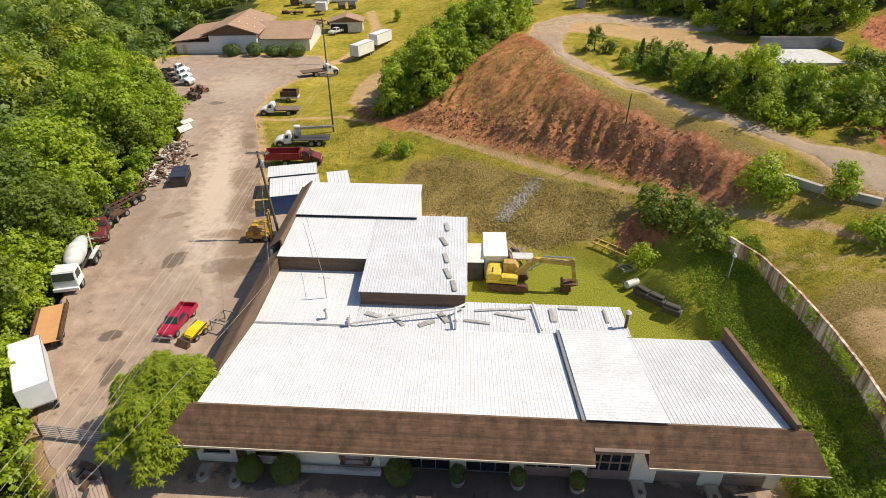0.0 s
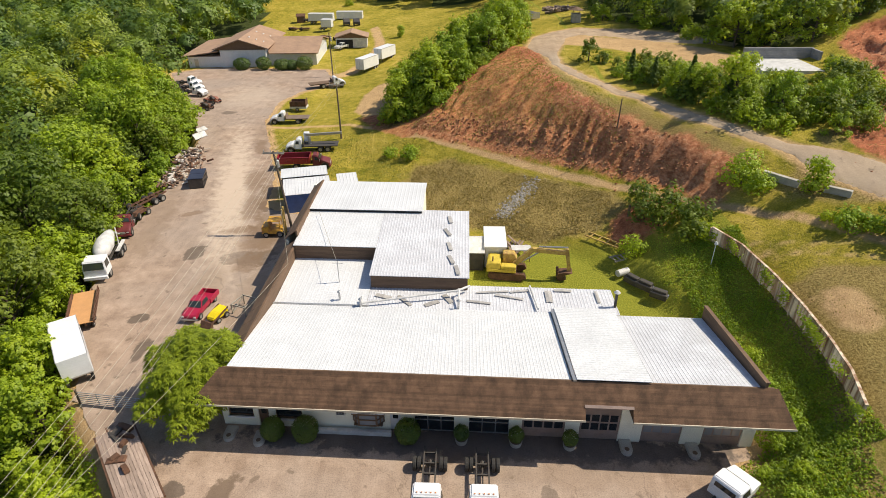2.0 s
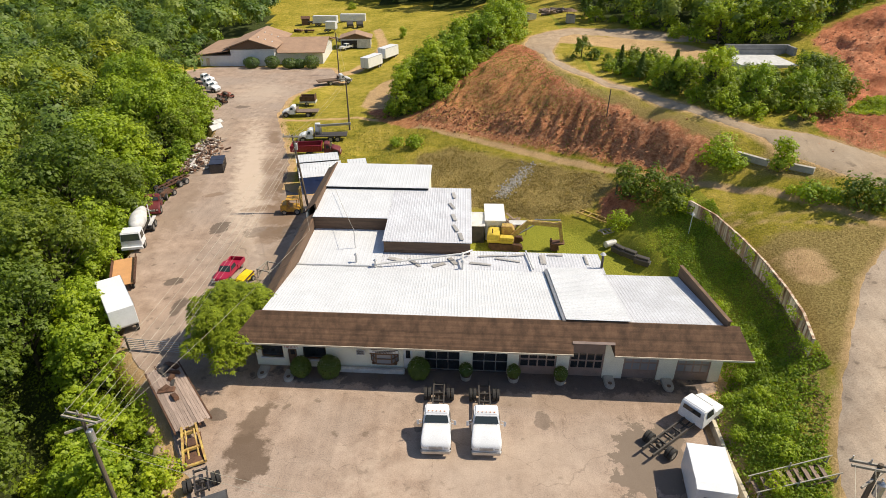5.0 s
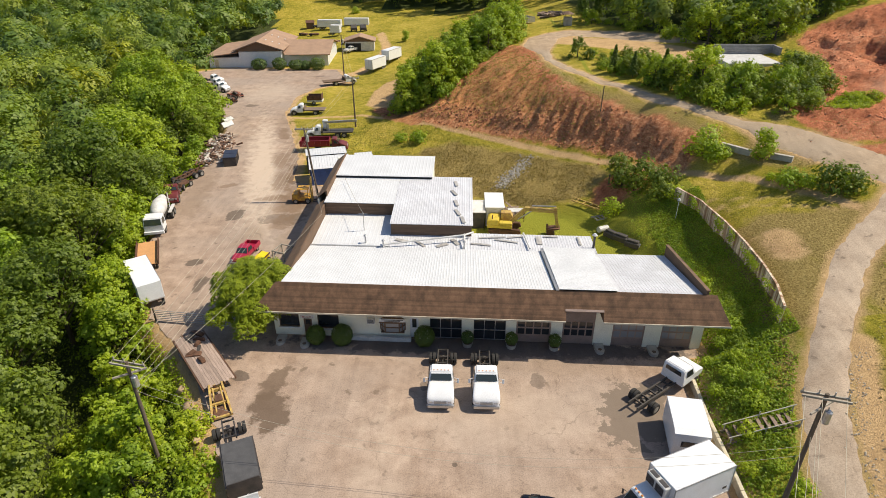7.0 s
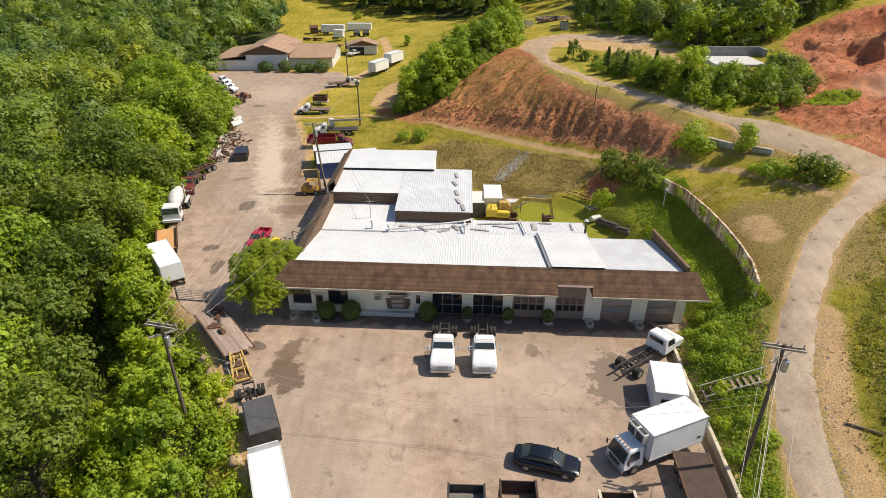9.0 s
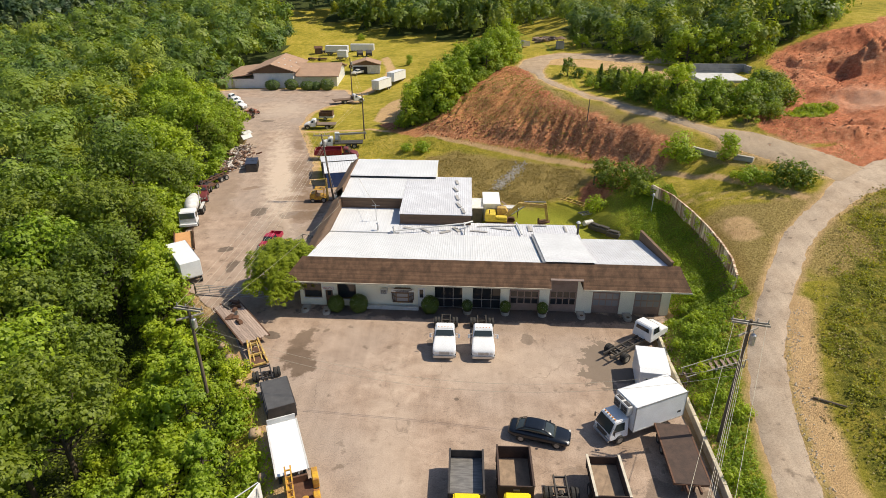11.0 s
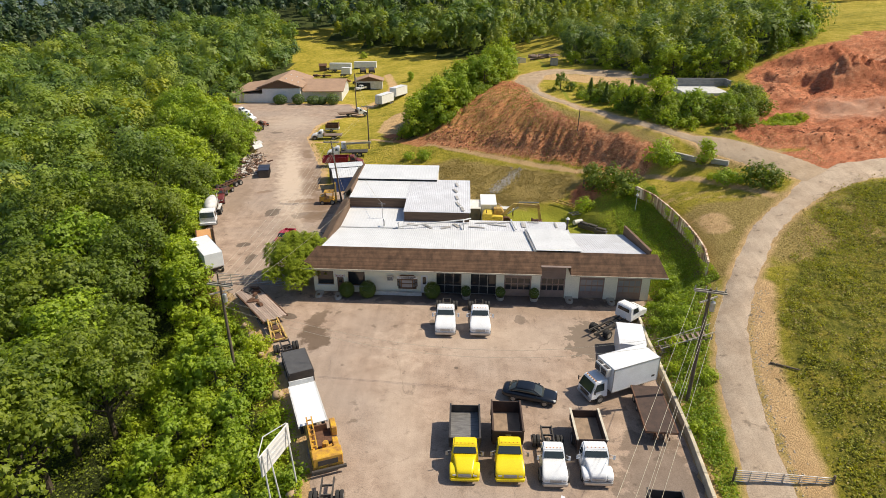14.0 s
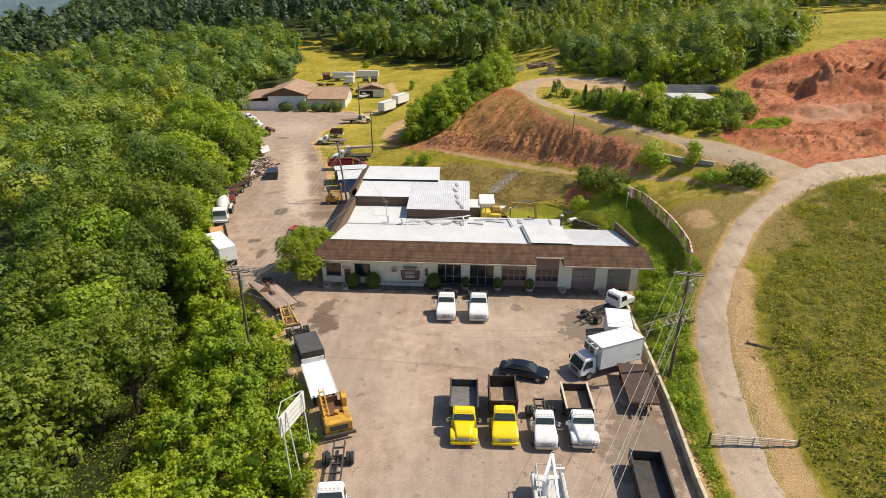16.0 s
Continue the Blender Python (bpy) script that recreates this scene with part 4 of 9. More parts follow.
# things in the front wall
for i, (what, a, b, lo, hi) in enumerate(FRONT):
    y = WY + 0.16
    if what == "window":
        bm = bmesh.new()
        for s in ((a, a + 0.07, lo, hi), (b - 0.07, b, lo, hi), (a, b, lo, lo + 0.07), (a, b, hi - 0.07, hi)):
            box(bm, s[0], s[1], y - 0.06, y + 0.02, s[2], s[3])
        w = built("window", bm, TIMBER)
        bm = bmesh.new()
        box(bm, a, b, y, y + 0.02, lo, hi)
        built("pane", bm, DARK_GLASS, w)
        bm = bmesh.new()
        box(bm, a - 0.08, b + 0.08, WY - 0.12, WY + 0.1, lo - 0.1, lo)
        built("window_sill", bm, WHITE, w)
    elif what == "door":
        bm = bmesh.new()
        box(bm, a, b, y - 0.05, y, lo, hi, 0.01)
        d = built("door", bm, TIMBER if i < 3 else WHITE, label="brown timber entrance door" if i < 3 else "white door with a small window")
        bm = bmesh.new()
        box(bm, a + 0.2, b - 0.2, y - 0.06, y - 0.045, lo + 1.15, hi - 0.25)
        built("pane", bm, DARK_GLASS, d)
        bm = bmesh.new()
        rod(bm, (b - 0.1, y - 0.11, lo + 1.0), (b - 0.1, y - 0.05, lo + 1.0), 0.03)
        built("handle", bm, GALV, d)
    elif what == "bay":
        plan = [(a, WY), (a + 0.5, WY - 0.55), (b - 0.5, WY - 0.55), (b, WY)]
        bm = bmesh.new()
        prism(bm, [(WY, lo - 0.35), (WY - 0.2, lo - 0.35), (WY - 0.6, lo - 0.02), (WY, lo - 0.02)], a, b, lambda y, z: 0.1)
        w = built("bay_window", bm, TIMBER)
        for (xa, ya), (xb, yb) in zip(plan, plan[1:]):
            bm = bmesh.new()
            poly(bm, [(xa, ya, lo), (xb, yb, lo), (xb, yb, hi), (xa, ya, hi)])
            built("pane", bm, GREY_GLASS, w)
            bm = bmesh.new()
            for t in (0.02, 0.5, 0.98) if xb - xa < 1 else (0.02, 0.98):
                px, py = xa + (xb - xa) * t, ya + (yb - ya) * t
                box(bm, px - 0.045, px + 0.045, py - 0.06, py + 0.03, lo, hi)
            for z in (lo, lo + 0.55, hi):
                beam(bm, (xa, ya - 0.02, z), (xb, yb - 0.02, z), 0.09, 0.09)
            built("window_frame", bm, TIMBER, w)
        bm = bmesh.new()
        prism(bm, [(WY, hi + 0.02), (WY - 0.62, hi + 0.02), (WY - 0.5, hi + 0.2), (WY, hi + 0.38)], a - 0.05, b + 0.05, lambda y, z: (z - hi) * 1.2)
        built("hood", bm, TIMBER, w)
    elif what == "glass":
        bm = bmesh.new()
        box(bm, a, b, y - 0.055, y - 0.006, lo, lo + 0.06)
        w = built("glass_front", bm, GALV)
        for k in range(4):
            bm = bmesh.new()
            x = a + (b - a) * k / 3
            box(bm, x - 0.03, x + 0.03, y - 0.06, y - 0.005, lo, hi)
            built("mullion", bm, GALV, w)
        for z in (1.25, hi - 0.03):
            bm = bmesh.new()
            box(bm, a, b, y - 0.055, y - 0.006, z - 0.03, z + 0.03)
            built("transom", bm, GALV, w)
        for k in range(3):
            c, d = a + (b - a) * k / 3, a + (b - a) * (k + 1) / 3
            for z0, z1 in ((lo, 1.25), (1.25, hi)):
                bm = bmesh.new()
                box(bm, c + 0.01, d - 0.01, y, y + 0.02, z0 + 0.01, z1 - 0.01)
                built("pane", bm, DARK_GLASS, w)
    else:
        n = 4 if hi < 4 else 5
        bm = bmesh.new()
        for z in (lo, hi - 0.08):
            box(bm, a, b, y - 0.02, y + 0.03, z, z + 0.08)
        for k in range(n):
            z0, z1 = lo + (hi - lo) * k / n, lo + (hi - lo) * (k + 1) / n - 0.012
            box(bm, a, b, y - 0.05, y, z0, z1, 0.008)
        d = built("garage_door", bm, DOOR_TAUPE)
        for k in (1, 2):
            z0, z1 = lo + (hi - lo) * k / n, lo + (hi - lo) * (k + 1) / n
            for c in range(4):
                bm = bmesh.new()
                w3 = (b - a - 0.2) / 4
                box(bm, a + 0.1 + c * w3 + 0.06, a + 0.1 + (c + 1) * w3 - 0.06, y - 0.06, y - 0.045, z0 + 0.1, z1 - 0.08)
                built("pane", bm, DARK_GLASS if i < 9 else GREY_GLASS, d)
# black sheet behind the glazing, standing for the shade of the rooms
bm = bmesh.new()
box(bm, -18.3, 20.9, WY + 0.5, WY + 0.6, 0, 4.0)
built("inner_wall", bm, SHADE_BLACK)
# raised head of the tall bay
bm = bmesh.new()
prism(bm, [(EY + 0.45, 4.82), (EY + 0.6, 4.95), (WY, 4.95), (WY, 4.86), (EY + 0.45, 4.78)], 8.3, 11.65)
built("canopy", bm, DOOR_TAUPE, label="taupe canopy over the tall garage door")

# ---- trees and shrubs ----
BARK = paint("bark", (0.11, 0.085, 0.06), 0.9, worn=0.6, scale=3, fine=20, relief=0.5)
LEAF = foliage("summer_leaves", (0.062, 0.125, 0.006), (0.42, 0.53, 0.03), 0.38)
LEAF_YELLOW = foliage("yellow_green_leaves", (0.09, 0.165, 0.007), (0.42, 0.53, 0.03), 0.38)
LEAF_DARK = foliage("dark_leaves", (0.038, 0.075, 0.008), (0.23, 0.30, 0.027), 0.4)
PINE = foliage("pine_needles", (0.038, 0.08, 0.014), (0.17, 0.24, 0.036), 0.38)
WEED = foliage("weeds", (0.13, 0.215, 0.014), (0.43, 0.52, 0.035), 0.45)


def leaf_quads(rs, pos, out, size, droop=0.0, loose=0.42):
    """Bent leaf sprays at pos, facing roughly outward."""
    n = len(pos)
    nrm = out + rs.normal(0, loose, (n, 3))
    nrm[:, 2] += 0.35
    nrm /= np.linalg.norm(nrm, axis=1)[:, None] + 1e-9
    t = np.cross(nrm, rs.normal(0, 1, (n, 3)))
    t /= np.linalg.norm(t, axis=1)[:, None] + 1e-9
    u = np.cross(nrm, t)
    s = size * rs.uniform(0.6, 1.35, (n, 1))
    w = s * rs.uniform(0.5, 0.9, (n, 1))
    bend = nrm * s * 0.25
    V = np.stack([pos - t * s, pos - u * w - bend, pos + t * s, pos + u * w - bend * 0.4], 1)
    V[:, 0, 2] -= droop * s[:, 0]
    return V.reshape(-1, 3), np.arange(4 * n).reshape(-1, 4)


def leaf_tris(rs, pos, out, size, loose=0.16):
    """Three-cornered sprays for trees far away."""
    n = len(pos)
    nrm = out + rs.normal(0, loose, (n, 3))
    nrm[:, 2] += 0.3
    nrm /= np.linalg.norm(nrm, axis=1)[:, None] + 1e-9
    t = np.cross(nrm, rs.normal(0, 1, (n, 3)))
    t /= np.linalg.norm(t, axis=1)[:, None] + 1e-9
    u = np.cross(nrm, t)
    s = size * rs.uniform(0.6, 1.35, (n, 1))
    V = np.stack([pos - t * s, pos + t * s * 0.7 - u * s * 0.75, pos + t * s * 0.5 + u * s * 0.8], 1)
    return V.reshape(-1, 3), np.arange(3 * n).reshape(-1, 3)


def lobes_points(rs, centres, radii, n, low=-0.45, shell=0.78):
    k = rs.choice(len(centres), n, p=radii ** 2 / (radii ** 2).sum())
    d = rs.normal(0, 1, (n, 3))
    d /= np.linalg.norm(d, axis=1)[:, None]
    d[:, 2] = np.where(d[:, 2] < low, -d[:, 2], d[:, 2])
    r = radii[k] * rs.uniform(shell, 1.04, n) * (1 + 0.12 * np.sin(7 * d[:, 0] + 5 * d[:, 1] * d[:, 2] + k))
    return centres[k] + d * r[:, None], d


def crown_leaves(rs, C, R, leaves, size, low=-0.45, floor=None):
    """A leafy inside, and rounded clumps of small leaves round the outside."""
    inner = leaves // 3
    P0, D0 = lobes_points(rs, C, R * 0.88, inner, low, 0.5)
    outer = leaves - inner
    n = max(1, outer // 12)
    k = rs.randint(0, n, outer)
    T, DT = lobes_points(rs, C, R, n, low, 0.8)
    d = rs.normal(0, 1, (outer, 3)) + 0.9 * DT[k]
    d /= np.linalg.norm(d, axis=1)[:, None]
    reach = size * rs.uniform(1.4, 2.9, n)[k] * rs.uniform(0.5, 1.05, outer)
    P1 = T[k] + d * reach[:, None] * (1, 1, 0.75)
    V0, F0 = leaf_quads(rs, P0, D0, size * 1.6, 0.05, 0.18)
    V1, F1 = leaf_quads(rs, P1, 0.55 * d + 0.8 * DT[k], size, 0.1, 0.2)
    V = np.vstack([V0, V1])
    if floor is not None:
        V[:, 2] = np.maximum(V[:, 2], floor)
    return V, np.vstack([F0, F1 + len(V0)])


def mesh_of(name, V, F, material):
    me = bpy.data.meshes.new(name)
    me.from_pydata(V.tolist(), [], F.tolist())
    me.materials.append(material)
    return me


def broadleaf(seed, height, radius, leaves, size, material, label, category="tree", name="tree", crown_from=0.3, lobes=11):
    rs = np.random.RandomState(seed)
    t = thing(name, pose(0, 0, 0), label, category)
    bm = bmesh.new()
    rod(bm, (0, 0, -0.6), (0, 0, height * 0.55), 0.022 * height, 0.011 * height, 8)
    z0, z1 = height * crown_from, height
    cs, rad = [], []
    for i in range(lobes):
        f = (i + 0.5) / lobes
        zc = z0 + (z1 - z0) * ((0.16 if crown_from > 0.05 else 0.1) + 0.66 * f)
        spread = radius * math.sin(math.pi * ((0.2 if crown_from > 0.05 else 0.42) + (0.70 if crown_from > 0.05 else 0.48) * f)) * 0.76
        a = i * 2.4 + rs.uniform(-0.4, 0.4)
        c = Vector((math.cos(a) * spread, math.sin(a) * spread, zc))
        rad.append(radius * rs.uniform(0.26, 0.42))
        cs.append(c)
        rod(bm, (0, 0, height * (0.2 + 0.3 * f)), c * 0.92, 0.008 * height, 0.003 * height, 5)
    cs.append(Vector((0, 0, (z0 + z1) / 2)))
    rad.append(radius * 0.55)
    part("trunk", bm, BARK, t)
    C = np.array([tuple(c) for c in cs])
    R = np.array(rad)
    V, Fq = crown_leaves(rs, C, R, leaves, size)
    ob = new("crown", mesh_of("crown", V, Fq, material))
    ob.parent = t
    return t


def conifer(seed, height, radius, leaves, size, label):
    rs = np.random.RandomState(seed)
    t = thing("pine_tree", pose(0, 0, 0), label, "tree")
    bm = bmesh.new()
    rod(bm, (0, 0, -0.6), (0, 0, height * 0.97), 0.017 * height, 0.02, 7)
    f = rs.uniform(0, 1, leaves) ** 0.75
    tier = np.clip((np.floor(f * 11) + rs.uniform(-0.35, 0.6, leaves)) / 11, 0, 0.99)
    a = rs.uniform(0, 2 * np.pi, leaves)
    r = radius * (1 - tier) * np.sqrt(rs.uniform(0.12, 1, leaves)) + 0.15
    lump = 0.75 + 0.25 * np.sin(a * 5 + tier * 40)
    P = np.stack([np.cos(a) * r * lump, np.sin(a) * r * lump, height * (0.18 + 0.82 * tier) + (0.07 * height) * (1 - r / radius) - 0.12 * r], 1)
    D = np.stack([np.cos(a) * 0.5, np.sin(a) * 0.5, np.full(leaves, 0.7)], 1)
    part("trunk", bm, BARK, t)
    V, Fq = leaf_quads(rs, P, D, size, 0.3)
    ob = new("crown", mesh_of("crown", V, Fq, PINE))
    ob.parent = t
    return t


def shrub(seed, height, radius, leaves, size, material, label, name="shrub"):
    rs = np.random.RandomState(seed)
    t = thing(name, pose(0, 0, 0), label, "shrub")
    n = 7
    a = np.arange(n) * 2.4
    C = np.stack([np.cos(a) * radius * 0.5, np.sin(a) * radius * 0.5, height * np.linspace(0.16, 0.66, n)[rs.permutation(n)]], 1)
    C[0] = (0, 0, height * 0.66)
    R = np.full(n, min(radius * 0.6, height * 0.42))
    bm = bmesh.new()
    for k in range(n):
        rod(bm, (0, 0, -0.3), tuple(C[k]), 0.05, 0.015, 5)
    part("stem", bm, BARK, t)
    V, Fq = crown_leaves(rs, C, R, leaves, size, -0.9, 0.03)
    ob = new("crown", mesh_of("crown", V, Fq, material))
    ob.parent = t
    return t


def clipped(seed, height, radius, leaves, size, material, label):
    """A round clipped bush, thick to the ground."""
    rs = np.random.RandomState(seed)
    t = thing("bush", pose(0, 0, 0), label, "shrub")
    bm = bmesh.new()
    rod(bm, (0, 0, -0.1), (0, 0, height * 0.6), 0.06, 0.02, 6)
    part("stem", bm, BARK, t)
    d = rs.normal(0, 1, (leaves, 3))
    d /= np.linalg.norm(d, axis=1)[:, None]
    r = (1 + 0.05 * np.sin(6 * d[:, 0] + seed) * np.cos(5 * d[:, 1])) * rs.uniform(0.82, 1.02, leaves)
    P = np.stack([d[:, 0] * r * radius, d[:, 1] * r * radius, height * 0.48 + d[:, 2] * r * height * 0.52], 1)
    P[:, 2] = np.maximum(P[:, 2], 0.03)
    V, Fq = leaf_quads(rs, P, d, size, 0.0, 0.3)
    ob = new("crown", mesh_of("crown", V, Fq, material))
    ob.parent = t
    return t


def planted(proto, used, x, y, scale=1.0, turn=0.0, sink=0.15, tilt=0.0, z=None):
    """Put a copy of a plant on the land; the first goes there itself."""
    z = float(land(np.array([x]), np.array([y]))[0]) - sink if z is None else z
    m = pose(x, y, z, tilt, 0, turn) @ Matrix.Scale(scale, 4)
    if proto.name in used:
        ob = copy_thing(proto, pose(0, 0, 0))
        ob.matrix_basis = m
        return ob
    used.add(proto.name)
    proto.matrix_basis = m
    return proto


used = set()
rnd = random.Random(21)
OAKS = [broadleaf(1, 14, 4.9, 8400, 0.138, LEAF, "tall broadleaf tree in full summer leaf at the wood's edge", lobes=17), broadleaf(2, 12, 4.5, 7200, 0.134, LEAF, "rounded broadleaf tree in full summer leaf", lobes=15), broadleaf(3, 15, 5.2, 8800, 0.14, LEAF_DARK, "dark green broadleaf tree in full leaf", lobes=18),
        broadleaf(4, 11, 4.0, 6000, 0.13, LEAF_YELLOW, "yellow-green broadleaf tree in full leaf", lobes=14), broadleaf(5, 9, 3.5, 4400, 0.126, LEAF, "young broadleaf tree in full leaf", crown_from=0.0, lobes=14)]
SAPLING = [broadleaf(11, 6, 1.7, 2000, 0.098, LEAF_YELLOW, "slender green sapling on rough ground", crown_from=-0.06, lobes=10), broadleaf(12, 5, 2.0, 2200, 0.098, LEAF, "low bushy sapling on rough ground", crown_from=-0.08, lobes=10)]
SHRUBS = [shrub(21, 2.2, 2.0, 1700, 0.095, LEAF_YELLOW, "wild leafy shrub on the bank"), shrub(22, 1.8, 2.2, 1700, 0.09, WEED, "tangle of green weeds and vines"), shrub(23, 3.0, 2.2, 2000, 0.098, LEAF, "dense green shrub on the bank"), shrub(24, 4.4, 1.5, 2400, 0.092, LEAF_YELLOW, "upright leafy young tree beside the road")]
PINES = [conifer(32, 10, 2.4, 1700, 0.28, "young green pine on the hillside")]


def scatter(outline, step, seed):
    r = random.Random(seed)
    xs, ys = [p[0] for p in outline], [p[1] for p in outline]
    pts = []
    y = min(ys)
    row = 0
    while y < max(ys):
        x = min(xs) + (row % 2) * step / 2
        while x < max(xs):
            pts.append((x + r.uniform(-0.38, 0.38) * step, y + r.uniform(-0.38, 0.38) * step))
            x += step
        y += step * 0.87
        row += 1
    a = np.array(pts)
    return a[dist_poly(a[:, 0], a[:, 1], outline) > 0]


# the wood west of the yard
for x, y in scatter(WOOD, 6.6, 1):
    if y < -18 or x < -0.68 * (y + 39) - 18:
        continue
    edge = float(dist_poly(np.array([x]), np.array([y]), WOOD)[0])
    # dark-leaved trees picked where the slope lies in shade: shade put into leaf colour
    p = rnd.choice(OAKS[:3] + OAKS[:2] * 2 + OAKS[3:] if y > 64 or (y > 28 and x > -49) else OAKS[2:3] * 5 + OAKS[:1] if x < -37 and y < 28 else OAKS[2:3] * 3 + OAKS[:2] if x < -47 else OAKS[2:3] + OAKS[:2])
    if (y < 28 or (x < -46 and y < 60)) and rnd.random() < 0.24:
        continue
    planted(p, used, x, y, rnd.uniform(0.78, 1.25) * (0.82 if edge < 3 else 1.0), rnd.uniform(0, 360), 0.4)
for x, y in scatter([(-36, 30), (-39, 36), (-42.2, 46), (-44.6, 60), (-46, 72), (-48, 92), (-53.5, 105), (-65, 122), (-69, 122), (-57, 104), (-51, 90), (-49, 70), (-47, 50), (-43, 34)], 2.7, 12):
    planted(rnd.choice(SHRUBS[:3] + SAPLING), used, x, y, rnd.uniform(0.7, 1.15), rnd.uniform(0, 360), 0.25)
# trees that lean out over the parked trucks
for p, x, y, s in ((OAKS[4], -36.4, 32.8, 1.0), (OAKS[4], -35.8, 29.2, 0.85), (OAKS[3], -38.2, 35.0, 0.72), (OAKS[1], -42.4, 44.6, 0.72), (OAKS[4], -43.4, 50.5, 0.95), (OAKS[1], -45.2, 57, 0.75), (OAKS[4], -33.9, 28.7, 0.95), (OAKS[4], -41.8, 42.2, 0.85), (OAKS[4], -39.6, 38.6, 0.75)):
    planted(p, used, x, y, s, rnd.uniform(0, 360), 0.4)
for p, x, y, s in ((OAKS[2], -38.0, 17.5, 0.9), (OAKS[2], -34.5, 9.5, 0.9), (OAKS[4], -46.2, 73.0, 0.85), (OAKS[4], -47.6, 79.5, 0.9), (OAKS[4], -48.8, 86.5, 0.9)):
    planted(p, used, x, y, s, rnd.uniform(0, 360), 0.4)
# saplings and tangle on the bank below the lot
for x, y in scatter(BANK, 2.9, 2):
    edge = float(dist_poly(np.array([x]), np.array([y]), BANK)[0])
    p = rnd.choice(SHRUBS[:2]) if edge < 2.2 else rnd.choice(SHRUBS + SHRUBS[:2] + SAPLING + SAPLING[:1])
    planted(p, used, x, y, rnd.uniform(0.6, 0.95) if edge < 2 else rnd.uniform(0.85, 1.25), rnd.uniform(0, 360), 0.25)
# trees on the mound above the cut
MOUND = [(-13, 99), (-8, 95), (-4, 98), (1.5, 103.5), (7, 111.5), (10.5, 121), (11, 133), (4, 134), (-6, 121), (-14, 108)]
for x, y in scatter(MOUND, 3.2, 3):
    planted(rnd.choice((OAKS[4], OAKS[4], OAKS[4], SAPLING[1])), used, x, y, rnd.uniform(0.8, 1.2), rnd.uniform(0, 360), 0.3)
for x, y in scatter([(-15, 98), (-8, 93.6), (-3.4, 96.6), (2.2, 102.4), (8, 111), (4, 112), (-4, 102), (-9, 99), (-15, 110)], 2.3, 13):
    planted(rnd.choice(SHRUBS[:3] + SAPLING[1:]), used, x, y, rnd.uniform(0.6, 1.0), rnd.uniform(0, 360), 0.2)
THICK = [broadleaf(13, 5.5, 2.1, 1600, 0.12, LEAF_DARK, "dark bushy sapling in the thicket", crown_from=-0.06, lobes=10), shrub(25, 2.8, 2.2, 1500, 0.11, LEAF_DARK, "dense dark shrub in the thicket")]
# thicket between the track and the concrete bunker, lower towards the bunker
for x, y in scatter([(31, 67.5), (37, 61), (43, 59), (47, 63), (51, 70), (54.5, 78), (53.5, 86), (46, 80), (36, 82), (29, 88), (23, 94.5), (19.5, 96.5), (22, 87), (27, 75.5)], 2.45, 4):
    p = rnd.choice(SAPLING + SHRUBS[1:3] + THICK * 2)
    height = {"tree": 5.5, "shrub": 2.5}[p["category"]] 
    most = 1.3 + 0.17 * max(0.0, 84 - y) if x > 34 else rnd.choice((3.0, 4.5, 6.0))
    planted(p, used, x, y, min(rnd.uniform(0.7, 1.15), most * rnd.uniform(0.6, 1.1) / height), rnd.uniform(0, 360), 0.2)
for p, x, y, s in ((SHRUBS[2], 29.8, 56.0, 1.25), (SHRUBS[0], 30.9, 54.4, 1.0), (SHRUBS[3], 35.2, 51.9, 1.0), (SHRUBS[0], 36.2, 46.4, 1.0), (THICK[1], 39.4, 43.6, 1.15), (SHRUBS[1], 37.6, 45.2, 0.8), (THICK[1], 40.6, 42.6, 0.9), (SHRUBS[1], 35.0, 47.6, 0.6),
                   (THICK[1], 20.6, 59.3, 1.0), (THICK[1], 22.6, 56.6, 1.1), (THICK[1], 24.2, 53.0, 1.1), (THICK[1], 20.4, 56.6, 0.9), (THICK[1], 21.6, 54.6, 0.9), (THICK[1], 23.6, 50.8, 0.9), (SHRUBS[1], 25, 50, 0.8), (SHRUBS[2], 18.4, 52.5, 0.8), (SHRUBS[0], -8.8, 82.5, 1.0), (SHRUBS[0], -12, 84, 0.8), (SHRUBS[3], -20.2, 183.7, 0.95), (SHRUBS[2], -47.7, 249, 1.0)):
    planted(p, used, x, y, s, rnd.uniform(0, 360))
for x, y in ((19.6, 12.5), (20.4, 15.2), (19.9, 19.8), (21.2, 21.0), (20.6, 23.6), (22.4, 23.0), (19.4, 9.6), (19.2, 4.4), (22.6, 26.2), (23.4, 29.0), (22.7, 33.5), (23.4, 31.2), (22.9, 36.5), (23.8, 27.4), (22.3, 39.5), (23.9, 34.8), (21.6, 17.6), (22.4, 19.6), (21.0, 12.2), (21.8, 10.2)):
    planted(SHRUBS[1] if x < 21 else SHRUBS[0], used, x, y, rnd.uniform(0.4, 0.62), rnd.uniform(0, 360), 0.1)
for p, x, y, s in ((OAKS[3], 33.2, 70.2, 0.68), (OAKS[4], 37.2, 66.2, 0.72), (PINES[0], 29.2, 74.6, 0.55), (OAKS[4], 40.5, 71.5, 0.5), (OAKS[4], 42.5, 66.0, 0.6), (PINES[0], 24.0, 84.5, 0.45), (OAKS[3], 30.2, 73.0, 0.5), (OAKS[4], 28.4, 76.2, 0.62), (PINES[0], 32.6, 70.6, 0.5), (PINES[0], 26.2, 80.5, 0.42), (PINES[0], 36.5, 67.5, 0.42), (OAKS[4], 34.0, 69.0, 0.55)):
    planted(p, used, x, y, s, rnd.uniform(0, 360), 0.2)
